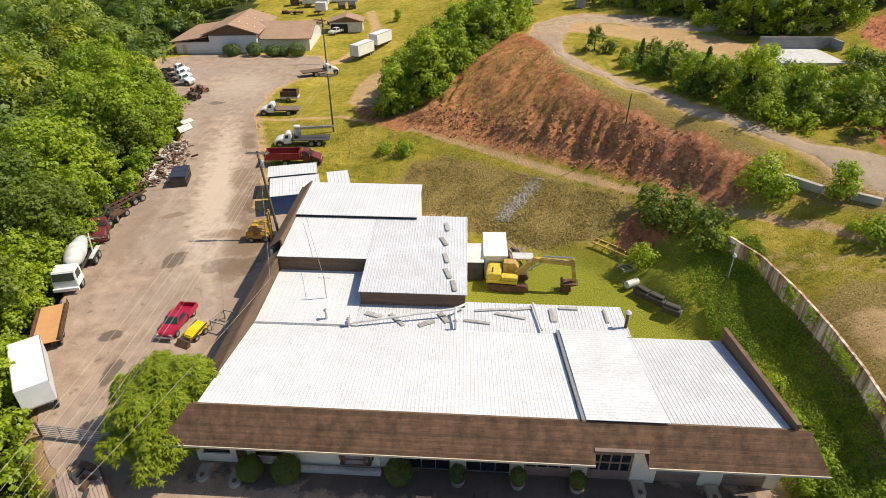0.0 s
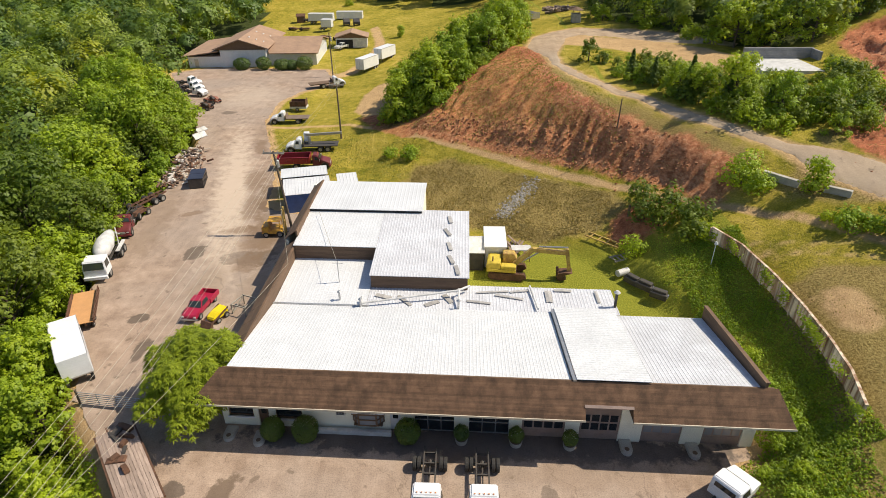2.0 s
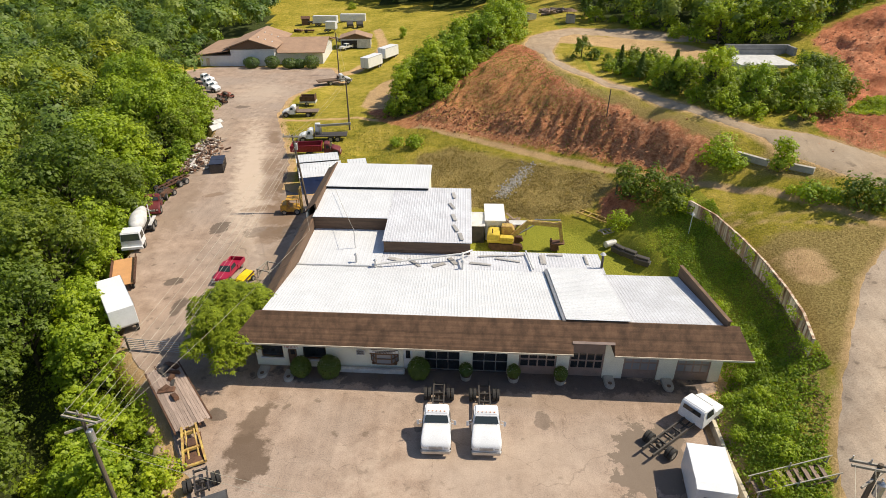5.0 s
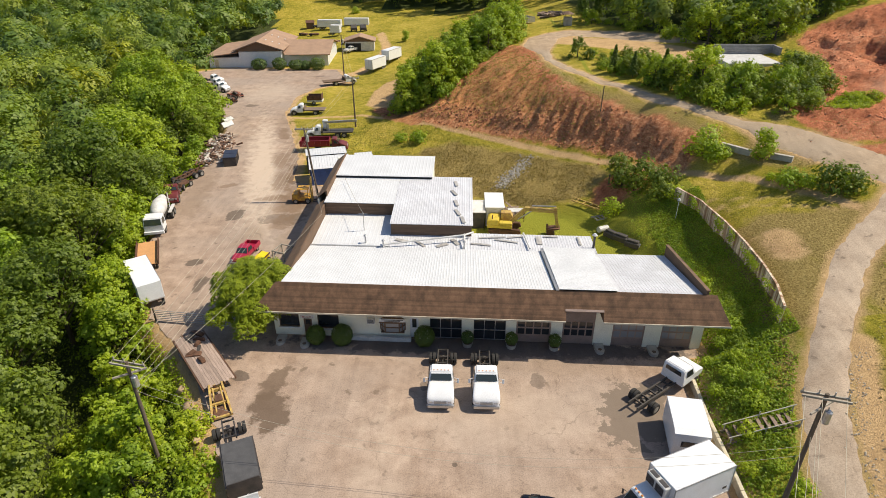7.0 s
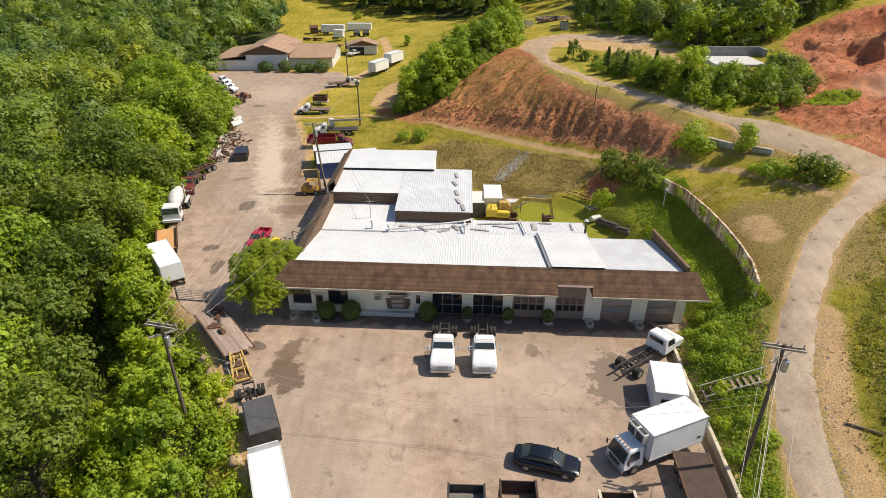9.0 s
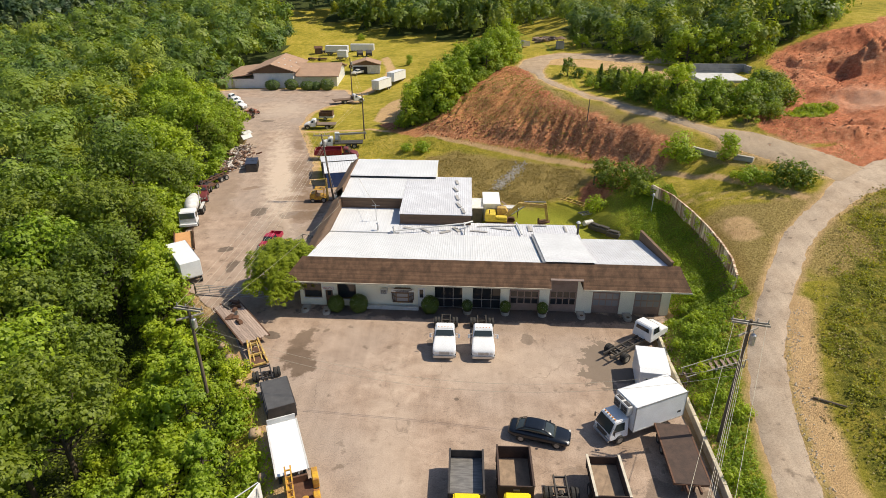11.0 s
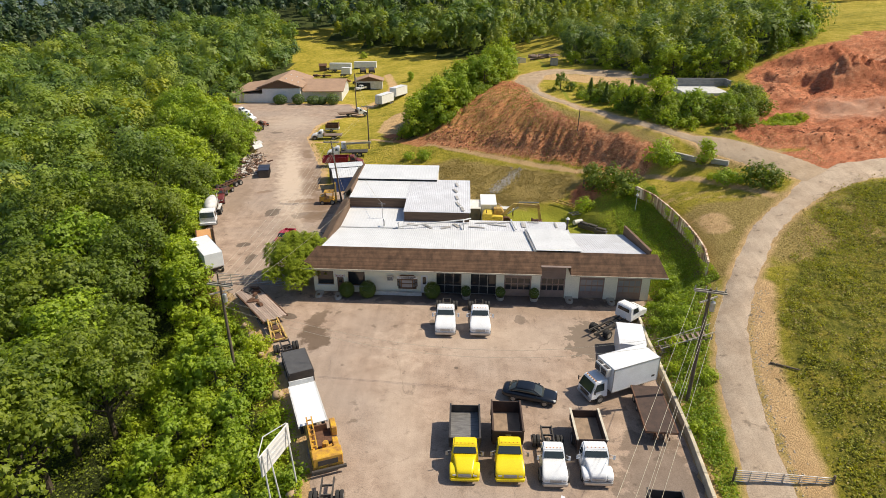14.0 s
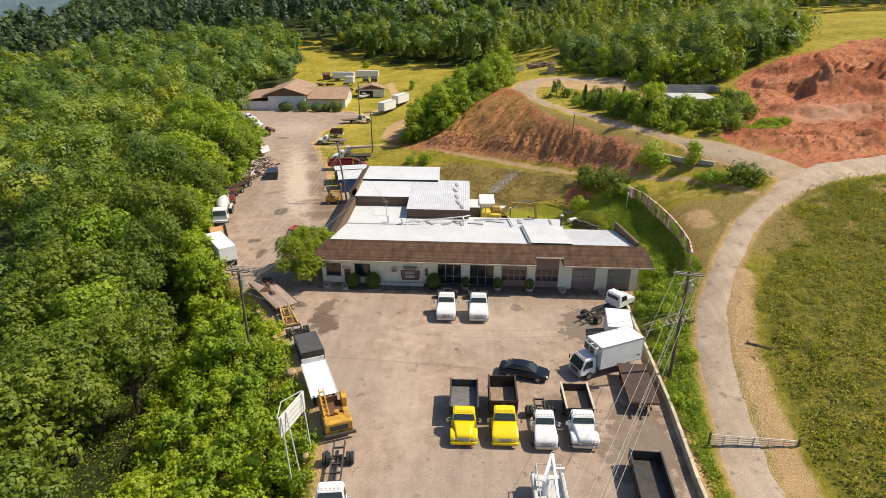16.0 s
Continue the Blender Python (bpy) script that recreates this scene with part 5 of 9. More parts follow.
# woods on the hill to the north-east: a bushy edge of small trees, denser wood behind
for x, y in scatter(NE_WOOD, 3.1, 5):
    if float(dist_line(np.array([x]), np.array([y]), [(a, b, 0) for a, b in NE_EDGE])[0][0]) < 3.0 and x < 92:
        planted(rnd.choice([OAKS[4], SAPLING[1], PINES[0], SAPLING[1], SHRUBS[2], SHRUBS[2]]), used, x, y, rnd.uniform(0.6, 1.05), rnd.uniform(0, 360), 0.5)

# far woods: one sheet of many crowns


def far_wood(name, x0, x1, y0, y1, step, leaves, r0, size, material, keep, label, seed, pointed=0.0, low=0.0, uneven=1.3):
    rs = np.random.RandomState(seed)
    gx, gy = np.meshgrid(np.arange(x0, x1, step), np.arange(y0, y1, step * 0.87))
    x = gx.ravel() + rs.uniform(-0.48, 0.48, gx.size) * step
    y = gy.ravel() + rs.uniform(-0.48, 0.48, gx.size) * step
    k = keep(x, y)
    x, y = x[k], y[k]
    z = land(x, y)
    n = len(x)
    R = r0 * rs.uniform(0.58, 1.4, n)
    top = z + R * rs.uniform(1.9, 2.6, n) * (1 + 0.6 * pointed) - 0.75 * low * R + r0 * uneven * rs.uniform(0.0, 1.0, n) * (1 - low)
    high = R * (1.05 + 0.8 * pointed)
    lobe = rs.normal(0, 1, (n, 12, 3))
    lobe[:, :, 2] = np.abs(lobe[:, :, 2]) - 0.35
    lobe /= np.linalg.norm(lobe, axis=2)[:, :, None]
    pick = rs.randint(0, 12, (n, leaves))
    L = np.take_along_axis(lobe, pick[:, :, None].repeat(3, 2), 1)
    d = rs.normal(0, 1, (n, leaves, 3))
    d /= np.linalg.norm(d, axis=2)[:, :, None]
    d[:, :, 2] = np.where(d[:, :, 2] < -0.3, -d[:, :, 2], d[:, :, 2])
    inner = np.arange(leaves) < leaves * 2 // 5
    q = L * 0.60 + d * np.where(inner, 0.24, rs.uniform(0.34, 0.46, (n, leaves)))[:, :, None]
    thin = 1 - pointed * np.clip((q[:, :, 2] + 0.6) / 1.6, 0, 1) ** 0.8
    P = np.stack([x[:, None] + q[:, :, 0] * R[:, None] * thin, y[:, None] + q[:, :, 1] * R[:, None] * thin, (top - high)[:, None] + q[:, :, 2] * high[:, None]], 2)
    V, F = leaf_tris(rs, P.reshape(-1, 3), (d + 0.9 * L).reshape(-1, 3), np.broadcast_to(np.where(inner, 1.8, 1.0) * size, (n, leaves)).reshape(-1, 1))
    me = mesh_of(name, V, F, material)
    tint = rs.uniform(0, 1, n).repeat(leaves * 3)
    me.attributes.new("tint", "FLOAT", "POINT").data.foreach_set("value", tint)
    return tagged(new(name, me), label, "woodland", kind="stuff")


def off(x, y, *outlines):
    ok = np.ones(len(x), bool)
    for o in outlines:
        ok &= dist_poly(x, y, o) < 0
    return ok


EAST_LAND = [(2, 100), (8, 126), (40, 116), (54, 95), (66, 95), (130, 118), (170, 60), (170, -60), (-10, -60), (-10, 60)]
# haze put into the colour: FAR_LEAF's darks raised, more blue in FAR_PINE too
FAR_LEAF = foliage("far_leaves", (0.07, 0.125, 0.024), (0.28, 0.37, 0.055), 0.36, True)
HILL_LEAF = foliage("hill_leaves", (0.065, 0.115, 0.018), (0.30, 0.37, 0.055), 0.38, True)
FAR_PINE = foliage("far_pines", (0.022, 0.05, 0.022), (0.10, 0.16, 0.06), 0.25, True)
view = lambda x, y: np.abs(x) < 0.80 * (y + 42) + 12
west = lambda x, y: view(x, y) & off(x, y, MEADOW, HANGAR_LAND, WOOD, BANK, EAST_LAND, PAD) & ((x < -56) | (y > 215)) & (y > -0.8 * x - 160) & (x / (y + 41) > -1.25)
near = lambda x, y: np.hypot(x, y + 40) < 215
far_wood("woodland", -190, -40, -20, 200, 7.2, 760, 4.9, 0.28, FAR_LEAF, lambda x, y: west(x, y) & near(x, y), "dense summer woodland covering the slopes", 41, uneven=1.7)
far_wood("woodland", -330, 20, 60, 330, 7.4, 280, 4.8, 0.44, FAR_LEAF, lambda x, y: west(x, y) & ~near(x, y) & (np.hypot(x, y + 40) < 370) & ((x < -45) | (y > 235)), "dense summer woodland on the hill", 45, uneven=1.7)
far_wood("woodland", 8, 130, 96, 190, 4.9, 400, 3.9, 0.25, HILL_LEAF, lambda x, y: view(x, y) & (dist_poly(x, y, NE_WOOD) > 0.3), "mixed green wood on the hill", 43, 0.15, 0.8)
far_wood("woodland", -110, 330, 205, 330, 5.2, 150, 3.7, 0.42, HILL_LEAF, lambda x, y: view(x, y) & ((x > -30) | (y > 235)) & off(x, y, MEADOW, HANGAR_LAND, NE_WOOD) & (y < 292 - 0.1 * x), "green young pines along the meadow", 44, 0.6, 0.45)
far_wood("woodland", -560, 450, 240, 640, 9.4, 110, 5.4, 0.85, FAR_PINE, lambda x, y: view(x, y) & (np.hypot(x, y + 40) >= 300) & ((y > 292 - 0.1 * x) & (x > -110) | (np.hypot(x, y + 40) >= 370)) & off(x, y, MEADOW), "dark pine plantation behind the meadow", 46, 0.5)
far_wood("woodland", -900, 900, 400, 1100, 16, 60, 9.6, 1.7, FAR_PINE, lambda x, y: view(x, y) & (y >= 640), "distant wooded hills", 42)

# a far hill across the valley, the blue haze of distance put into its base colour
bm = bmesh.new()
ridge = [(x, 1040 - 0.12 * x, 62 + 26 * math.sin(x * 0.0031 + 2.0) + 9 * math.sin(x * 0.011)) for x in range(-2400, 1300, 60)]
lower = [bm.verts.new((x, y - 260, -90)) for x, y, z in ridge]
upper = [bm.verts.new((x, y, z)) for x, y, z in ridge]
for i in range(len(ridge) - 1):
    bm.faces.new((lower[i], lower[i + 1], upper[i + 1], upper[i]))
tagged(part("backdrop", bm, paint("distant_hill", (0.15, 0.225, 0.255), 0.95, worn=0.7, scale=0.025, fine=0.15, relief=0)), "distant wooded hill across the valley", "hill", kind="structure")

# weeds and rough grass, joined
def rough(x, y):
    return fbm(x * 1.1 + 17, y * 1.1 + 5, 2)


def weeds(name, count, size, keep, label, seed, material, bounds, tall=0.35):
    rs = np.random.RandomState(seed)
    x, y = rs.uniform(bounds[0], bounds[1], count * 4), rs.uniform(bounds[2], bounds[3], count * 4)
    k = keep(x, y) * (0.35 + 0.65 * (wob(x * 1.9 + seed, y * 1.9) + 0.5 * wob(x * 5, y * 5) > -0.1)) > rs.uniform(0, 1, count * 4)
    x, y = x[k][:count], y[k][:count]
    P = np.stack([x, y, land(x, y) + rs.uniform(0.02, tall, len(x))], 1)
    D = rs.normal(0, 0.6, (len(x), 3))
    D[:, 2] = 0.5
    V, Fq = leaf_quads(rs, P, D, size)
    return tagged(new(name, mesh_of(name, V, Fq, material)), label, "weeds", kind="stuff")


def clear(x, y):
    lane = 2.0 + 1.5 * smooth01(37, 46, y) + 0.3 * smooth01(4, -4, y)
    return (dist_line(x, y, LANE)[0] > lane) & (dist_line(x, y, TRACK)[0] > 2.2) & (dist_poly(x, y, YARD) < -0.2)


GRASS = foliage("rough_grass", (0.10, 0.13, 0.014), (0.34, 0.33, 0.06), 0.3)
TUSSOCK = foliage("dry_tussock", (0.14, 0.11, 0.03), (0.40, 0.31, 0.11), 0.3)
FIELD_WEED = foliage("field_weeds", (0.10, 0.13, 0.010), (0.38, 0.38, 0.035), 0.4)
LUSH = foliage("lush_weeds", (0.12, 0.20, 0.014), (0.40, 0.48, 0.04), 0.45)
weeds("weeds", 95000, 0.085, lambda x, y: clear(x, y) & (dist_poly(x, y, FIELD_LAND) > 1.6 * fbm(x * 0.25, y * 0.25, 3)) & (rough(x, y) + 0.5 * fbm(x * 0.3, y * 0.3, 2) > -0.3), "rough green weeds over the field", 51, FIELD_WEED, (26, 74, -14, 47), 0.4)
weeds("weeds", 15000, 0.115, lambda x, y: clear(x, y) & (dist_poly(x, y, FIELD_LAND) > 0.5) & (fbm(x * 0.6 + 3, y * 0.6, 3) > 0.12), "tall clumps of green weeds in the field", 66, FIELD_WEED, (26, 74, -14, 47), 0.85)
weeds("weeds", 16000, 0.10, lambda x, y: (dist_poly(x, y, FIELD_LAND) > -1.5), "dry grass tufts over the field", 61, TUSSOCK, (27, 78, -14, 48), 0.35)
weeds("weeds", 26000, 0.085, lambda x, y: clear(x, y) & (x > 21.6) & (y > 24) & (dist_line(x, y, WALL_LINE)[0] > 0.25) & (x < 27.6), "lush weeds and vines on the bank below the wall", 52, LUSH, (20.6, 27.8, 22, 50), 0.28)
weeds("weeds", 2600, 0.09, lambda x, y: (dist_line(x, y, WALL_LINE)[0] < 0.55) & (land(x, y) > 4.6), "vines spilling over the top of the wall", 64, LUSH, (23, 29, 25, 50), 0.5)
weeds("weeds", 2200, 0.08, lambda x, y: clear(x, y) & (x > 19.6 + 0.9 * fbm(x * 0.4, y * 0.4, 2)), "lush weeds spilling down behind the workshop", 63, LUSH, (19.0, 25.4, 43, 53), 0.35)
weeds("weeds", 15000, 0.10, lambda x, y: clear(x, y) & (x < 23.8 + 0.13 * (y - 8) + 1.4 * fbm(x * 0.3, y * 0.3, 2)), "lush weeds beside the lot", 58, LUSH, (18.4, 27.2, -12, 27), 0.4)
weeds("weeds", 6000, 0.06, lambda x, y: clear(x, y) & (dist_line(x, y, PATH_DIRT)[0] > 1.6), "rough grass on the slopes", 53, TUSSOCK, (26, 50, 28, 60), 0.12)
weeds("weeds", 2400, 0.085, lambda x, y: (dist_poly(x, y, [(a, b) for a, b, _ in CUT]) > 0.5) & (fbm(x * 0.22 + 2, y * 0.22 + 8, 2) > 0.2), "tufts of grass on the clay bank", 57, GRASS, (-10, 30, 55, 112), 0.2)
weeds("weeds", 5000, 0.08, lambda x, y: (dist_poly(x, y, [(a, b) for a, b, _ in CUT]) > -0.8) & (dist_line(x, y, CREST)[0] < 4.5) & (x < 16), "dry grass along the top of the clay bank", 62, GRASS, (-10, 18, 76, 114), 0.2)
weeds("weeds", 5000, 0.11, lambda x, y: dist_poly(x, y, THICKET) > 0, "weeds on the quarry's bank", 59, LUSH, (46, 57, 59, 68), 0.5)
weeds("weeds", 16000, 0.085, lambda x, y: dist_poly(x, y, BROWN) > 0.3, "brown tussocks in the hollow", 54, TUSSOCK, (-8, 18, 57, 80), 0.22)
weeds("weeds", 16000, 0.09, lambda x, y: clear(x, y) & (dist_poly(x, y, BROWN) < 0.2) & (dist_line(x, y, PATH_DIRT)[0] > 1.4) & ((x > -18) | (y > 78)), "long grass behind the workshop", 55, GRASS, (-36, 20, 62, 100), 0.2)
weeds("weeds", 24000, 0.12, lambda x, y: dist_poly(x, y, [(-11, -24), (-11.4, -6), (-13, 0), (-14.9, 5), (-19, 13), (-22, 18), (-27, 24.5), (-32.5, 29.5), (-36, 30), (-34, 16), (-29, 4), (-27, -24)]) > 0, "tangle of vines down the bank", 56, WEED, (-37, -10, -20, 31), 0.5)
weeds("weeds", 30000, 0.125, lambda x, y: (np.maximum(dist_poly(x, y, WOOD), 1.5 - np.abs(dist_poly(x, y, BANK))) > -1) & (dist_poly(x, y, PAD) < -1), "dark undergrowth below the trees", 60, LEAF_DARK, (-64, -16, -18, 60), 0.9)

# ---- vehicles ----
RUBBER = paint("tyre_rubber", (0.022, 0.021, 0.020), 0.85, worn=1.8, scale=4, relief=0.2)
STEEL_DARK = paint("dark_chassis_steel", (0.055, 0.05, 0.046), 0.7, worn=0.6, scale=3, dirt=(0.065, 0.057, 0.05))
RUSTY = paint("rusty_steel", (0.17, 0.085, 0.05), 0.85, worn=0.5, scale=2, fine=16, relief=0.3)
DARK_RUST = paint("dark_rusted_steel", (0.085, 0.052, 0.04), 0.8, worn=0.55, scale=2, fine=14, relief=0.3)
RIM = paint("wheel_rim", (0.42, 0.41, 0.39), 0.5, 0.3, worn=0.6)
CHROME = paint("dull_chrome", (0.55, 0.55, 0.56), 0.3, 0.8, worn=0.8)
YELLOW = paint("yellow_enamel", (0.85, 0.66, 0.015), 0.32, worn=0.93, scale=1.2, relief=0.02)
MACHINE_YELLOW = paint("faded_machine_yellow", (0.74, 0.44, 0.03), 0.5, worn=0.75, scale=2.0, dirt=(0.34, 0.16, 0.05))
PALE_YELLOW = paint("pale_yellow_paint", (0.66, 0.50, 0.12), 0.55, worn=0.6, scale=2.5, dirt=(0.35, 0.2, 0.08))
RED = paint("red_enamel", (0.30, 0.012, 0.03), 0.35, worn=0.8, scale=1.5)
MAROON = paint("faded_maroon", (0.19, 0.035, 0.038), 0.5, worn=0.65, scale=1.5)
BLACK = paint("black_paint", (0.028, 0.028, 0.030), 0.5, worn=0.7, scale=1.3, dirt=(0.07, 0.06, 0.055))
NAVY = paint("dark_blue_car_paint", (0.012, 0.017, 0.028), 0.18, 0.2, worn=0.9, relief=0.0)
BED_WOOD = paint("weathered_planks", (0.30, 0.22, 0.17), 0.85, worn=0.6, scale=2, fine=12, relief=0.3, stretch=(4, 0.6, 1), vary=0.18)
BED_STEEL = paint("scuffed_bed_steel", (0.30, 0.29, 0.28), 0.5, 0.4, worn=0.55, scale=2.5, relief=0.2, stretch=(0.5, 3, 1))
BED_TAN = paint("sandy_bed_floor", (0.36, 0.26, 0.18), 0.85, worn=0.65, scale=1.8, relief=0.3)
LOWBOY_DECK = paint("bleached_planks", (0.46, 0.35, 0.29), 0.85, worn=0.65, scale=1.6, fine=12, relief=0.3, stretch=(4, 0.5, 1), vary=0.2)
BED_BROWN = paint("worn_bed_floor", (0.20, 0.13, 0.085), 0.85, worn=0.6, scale=2, relief=0.3)
SAND_LOAD = paint("orange_sawdust", (0.62, 0.33, 0.14), 0.95, worn=0.85, scale=1.2, fine=14, relief=0.4)
AMBER = paint("amber_lens", (0.7, 0.25, 0.02), 0.3, relief=0)
LENS = paint("clear_lens", (0.62, 0.62, 0.6), 0.15, worn=0.95, relief=0)
WINDSCREEN = glass_mat("windscreen", (0.035, 0.045, 0.045))


def wheel(parent, x, y, r, w, spin=0.0):
    """A tyre lying along x with its rim."""
    bm = bmesh.new()
    n = 18
    prof = [(-w / 2, r * 0.62), (-w / 2, r * 0.93), (-w * 0.36, r), (w * 0.36, r), (w / 2, r * 0.93), (w / 2, r * 0.62)]
    rings = [[bm.verts.new((px, pr * math.cos(2 * math.pi * k / n), pr * math.sin(2 * math.pi * k / n))) for px, pr in prof] for k in range(n)]
    for k in range(n):
        a, b = rings[k], rings[(k + 1) % n]
        for i in range(len(prof) - 1):
            bm.faces.new((a[i], b[i], b[i + 1], a[i + 1]))
    bmesh.ops.recalc_face_normals(bm, faces=bm.faces)
    t = part("wheel", bm, RUBBER, parent)
    t.location = (x, y, r)
    bm = bmesh.new()
    rod(bm, (-w * 0.42, 0, 0), (w * 0.42, 0, 0), r * 0.62, None, 14)
    rod(bm, (-w * 0.5, 0, 0), (w * 0.5, 0, 0), r * 0.22, None, 8)
    part("rim", bm, RIM, t)
    return t


def plate(name, pts, material, parent, thick=0.012, label=""):
    """A thin plate on four corners, raised along its normal."""
    bm = bmesh.new()
    f = poly(bm, pts)
    f.normal_update()
    n = f.normal.copy()
    r = bmesh.ops.extrude_face_region(bm, geom=[f])
    bmesh.ops.translate(bm, vec=n * thick, verts=[v for v in r["geom"] if isinstance(v, bmesh.types.BMVert)])
    bmesh.ops.recalc_face_normals(bm, faces=bm.faces)
    return part(name, bm, material, parent, label)


def loft(name, stations, material, parent, n=18, power=2.6, label=""):
    """A rounded hull through stations: y, half width, bottom and top heights."""
    bm = bmesh.new()
    rings = []
    for y, w, z0, z1 in stations:
        ring = []
        for k in range(n):
            a = 2 * math.pi * (k + 0.5) / n
            c, s = math.cos(a), math.sin(a)
            q = 2 / power
            ring.append(bm.verts.new((w * math.copysign(abs(c) ** q, c), y, (z0 + z1) / 2 + (z1 - z0) / 2 * math.copysign(abs(s) ** q, s))))
        rings.append(ring)
    for a, b in zip(rings, rings[1:]):
        for k in range(n):
            bm.faces.new((a[k], a[(k + 1) % n], b[(k + 1) % n], b[k]))
    bm.faces.new(rings[0][::-1])
    bm.faces.new(rings[-1])
    bmesh.ops.recalc_face_normals(bm, faces=bm.faces)
    return part(name, bm, material, parent, label, smooth=True)


def chassis(t, y0, y1, axles, front_axle=0.0, z=0.78, material=None, r=0.5):
    bm = bmesh.new()
    for s in (-1, 1):
        box(bm, s * 0.43 - 0.05, s * 0.43 + 0.05, y0, y1, z - 0.05, z + 0.2)
    for k in range(int((y1 - y0) / 0.9) + 1):
        y = y0 + 0.15 + k * 0.9
        if y < y1:
            box(bm, -0.43, 0.43, y, y + 0.1, z, z + 0.14)
    rod(bm, (0, (y0 if front_axle is None else front_axle) + 0.3, z - 0.05), (0, axles[0] + 0.05, z - 0.2), 0.06)
    for y in (front_axle, *axles):
        if y is not None:
            rod(bm, (-0.95, y, r), (0.95, y, r), 0.09)
    for y in axles:
        rod(bm, (0, y - 0.2, r), (0, y + 0.2, r), 0.22)
    part("frame", bm, material or STEEL_DARK, t)
    if front_axle is not None:
        for s in (-1, 1):
            wheel(t, s * 0.98, front_axle, r, 0.28)
    for y in axles:
        for x in (-1.1, -0.78, 0.78, 1.1):
            wheel(t, x, y, r, 0.26)


def cab_chassis(m, colour, label, group, axles=(4.4,), rear=6.4, hood=1.0, tall=1.0, grille=None, tank=True, ky=0.71, kz=0.84, kx=1.0, fenders=False):
    """A conventional truck's chassis, hood and cab, facing -y; the front axle stands over the origin."""
    t = thing("truck", m, label, "truck", group)
    chassis(t, -0.7, rear, axles)
    f = -1.12 * hood
    if fenders:
        loft("hood", [(f, 0.52, 0.72, 1.28), (f + 0.1, 0.60, 0.70, 1.42), (f + 0.4, 0.66, 0.70, 1.55), (0.2, 0.78, 0.70, 1.78), (0.96, 0.92, 0.70, 1.92)], colour, t, 28, 8.0)
        for s in (-1, 1):
            ob = loft("fender", [(f + 0.02, 0.16, 0.80, 1.10), (f + 0.14, 0.25, 0.76, 1.24), (-0.5, 0.28, 0.80, 1.40), (0.1, 0.28, 0.95, 1.42), (0.55, 0.26, 0.85, 1.28), (0.8, 0.2, 0.75, 1.05)], colour, t, 20, 5.0)
            ob.data.transform(Matrix.Translation((s * 0.87, 0, 0)))
    else:
        loft("hood", [(f, 0.86, 0.72, 1.12), (f + 0.08, 1.02, 0.68, 1.26), (f + 0.3, 1.10, 0.68, 1.40), (f + 0.75, 1.10, 0.72, 1.56), (0.2, 1.06, 0.80, 1.74), (0.96, 1.0, 0.72, 1.93)], colour, t, 36, 8.0)
    for s in (-1, 1):
        bm = bmesh.new()
        prism(bm, [(0.62 * math.cos(a), 0.5 + 0.62 * math.sin(a)) for a in np.linspace(0.25, math.pi - 0.25, 11)], min(s * 0.9, s * 1.115), max(s * 0.9, s * 1.115))
        part("wheel_arch", bm, BLACK, t)
    bm = bmesh.new()
    top = 2.62 * tall
    prism(bm, [(0.9, 0.72), (0.9, 1.9), (1.38, top - 0.1), (1.6, top), (2.45, top + 0.04), (2.62, top - 0.1), (2.62, 0.72)], -1.12, 1.12, lambda y, z: 0.06 + max(0.0, (z - 1.7)) * 0.19, 0.09)
    cab = part("cab", bm, colour, t, smooth=False)
    k = (top - 0.16 - 1.95) / (top - 0.1 - 1.9)
    plate("windscreen", [(-0.90, 0.893, 1.97), (0.90, 0.893, 1.97), (0.80, 0.898 + 0.46 * k, top - 0.2), (-0.80, 0.898 + 0.46 * k, top - 0.2)], WINDSCREEN, cab)
    for s in (-1, 1):
        q = [(s * 1.045, 1.2, 1.75), (s * 1.045, 2.05, 1.75), (s * 0.945, 2.05, top - 0.28), (s * 0.95, 1.5, top - 0.28)]
        plate("side_window", q if s > 0 else q[::-1], WINDSCREEN, cab, 0.025)
        bm = bmesh.new()
        box(bm, s * 1.38 - 0.09, s * 1.38 + 0.09, 0.93, 0.98, 1.65, 2.15, 0.02)
        for z in (1.72, 2.1):
            rod(bm, (s * 1.08, 1.15, z), (s * 1.38, 0.97, z), 0.022, None, 5)
        part("mirror", bm, CHROME if colour is not WHITE else WHITE, t)
        bm = bmesh.new()
        box(bm, s * 0.76 - 0.14, s * 0.76 + 0.14, f - 0.02, f + 0.2, 0.92, 1.1, 0.02)
        part("headlight", bm, LENS, t)
        if tank:
            bm = bmesh.new()
            rod(bm, (s * 0.83, 1.3, 0.6), (s * 0.83, 2.5, 0.6), 0.27, None, 12)
            part("fuel_tank", bm, CHROME, t)
    for x in (-0.6, -0.3, 0, 0.3, 0.6):
        bm = bmesh.new()
        box(bm, x - 0.045, x + 0.045, 1.55, 1.62, top - 0.01, top + 0.035)
        part("marker_light", bm, AMBER, cab)
    bm = bmesh.new()
    box(bm, -0.5, 0.5, f - 0.03, f + 0.1, 0.8, 1.16, 0.03)
    for i in range(4):
        box(bm, -0.46, 0.46, f - 0.05, f, 0.84 + i * 0.08, 0.87 + i * 0.08)
    part("grille", bm, grille or GALV, t)
    bm = bmesh.new()
    prism(bm, [(f - 0.16, 0.45), (f - 0.16, 0.72), (f + 0.15, 0.72), (f + 0.15, 0.45)], -1.13, 1.13, lambda y, z: 0.12 if y < f else 0.0, 0.02)
    part("bumper", bm, colour if colour is not WHITE else CHROME, t)
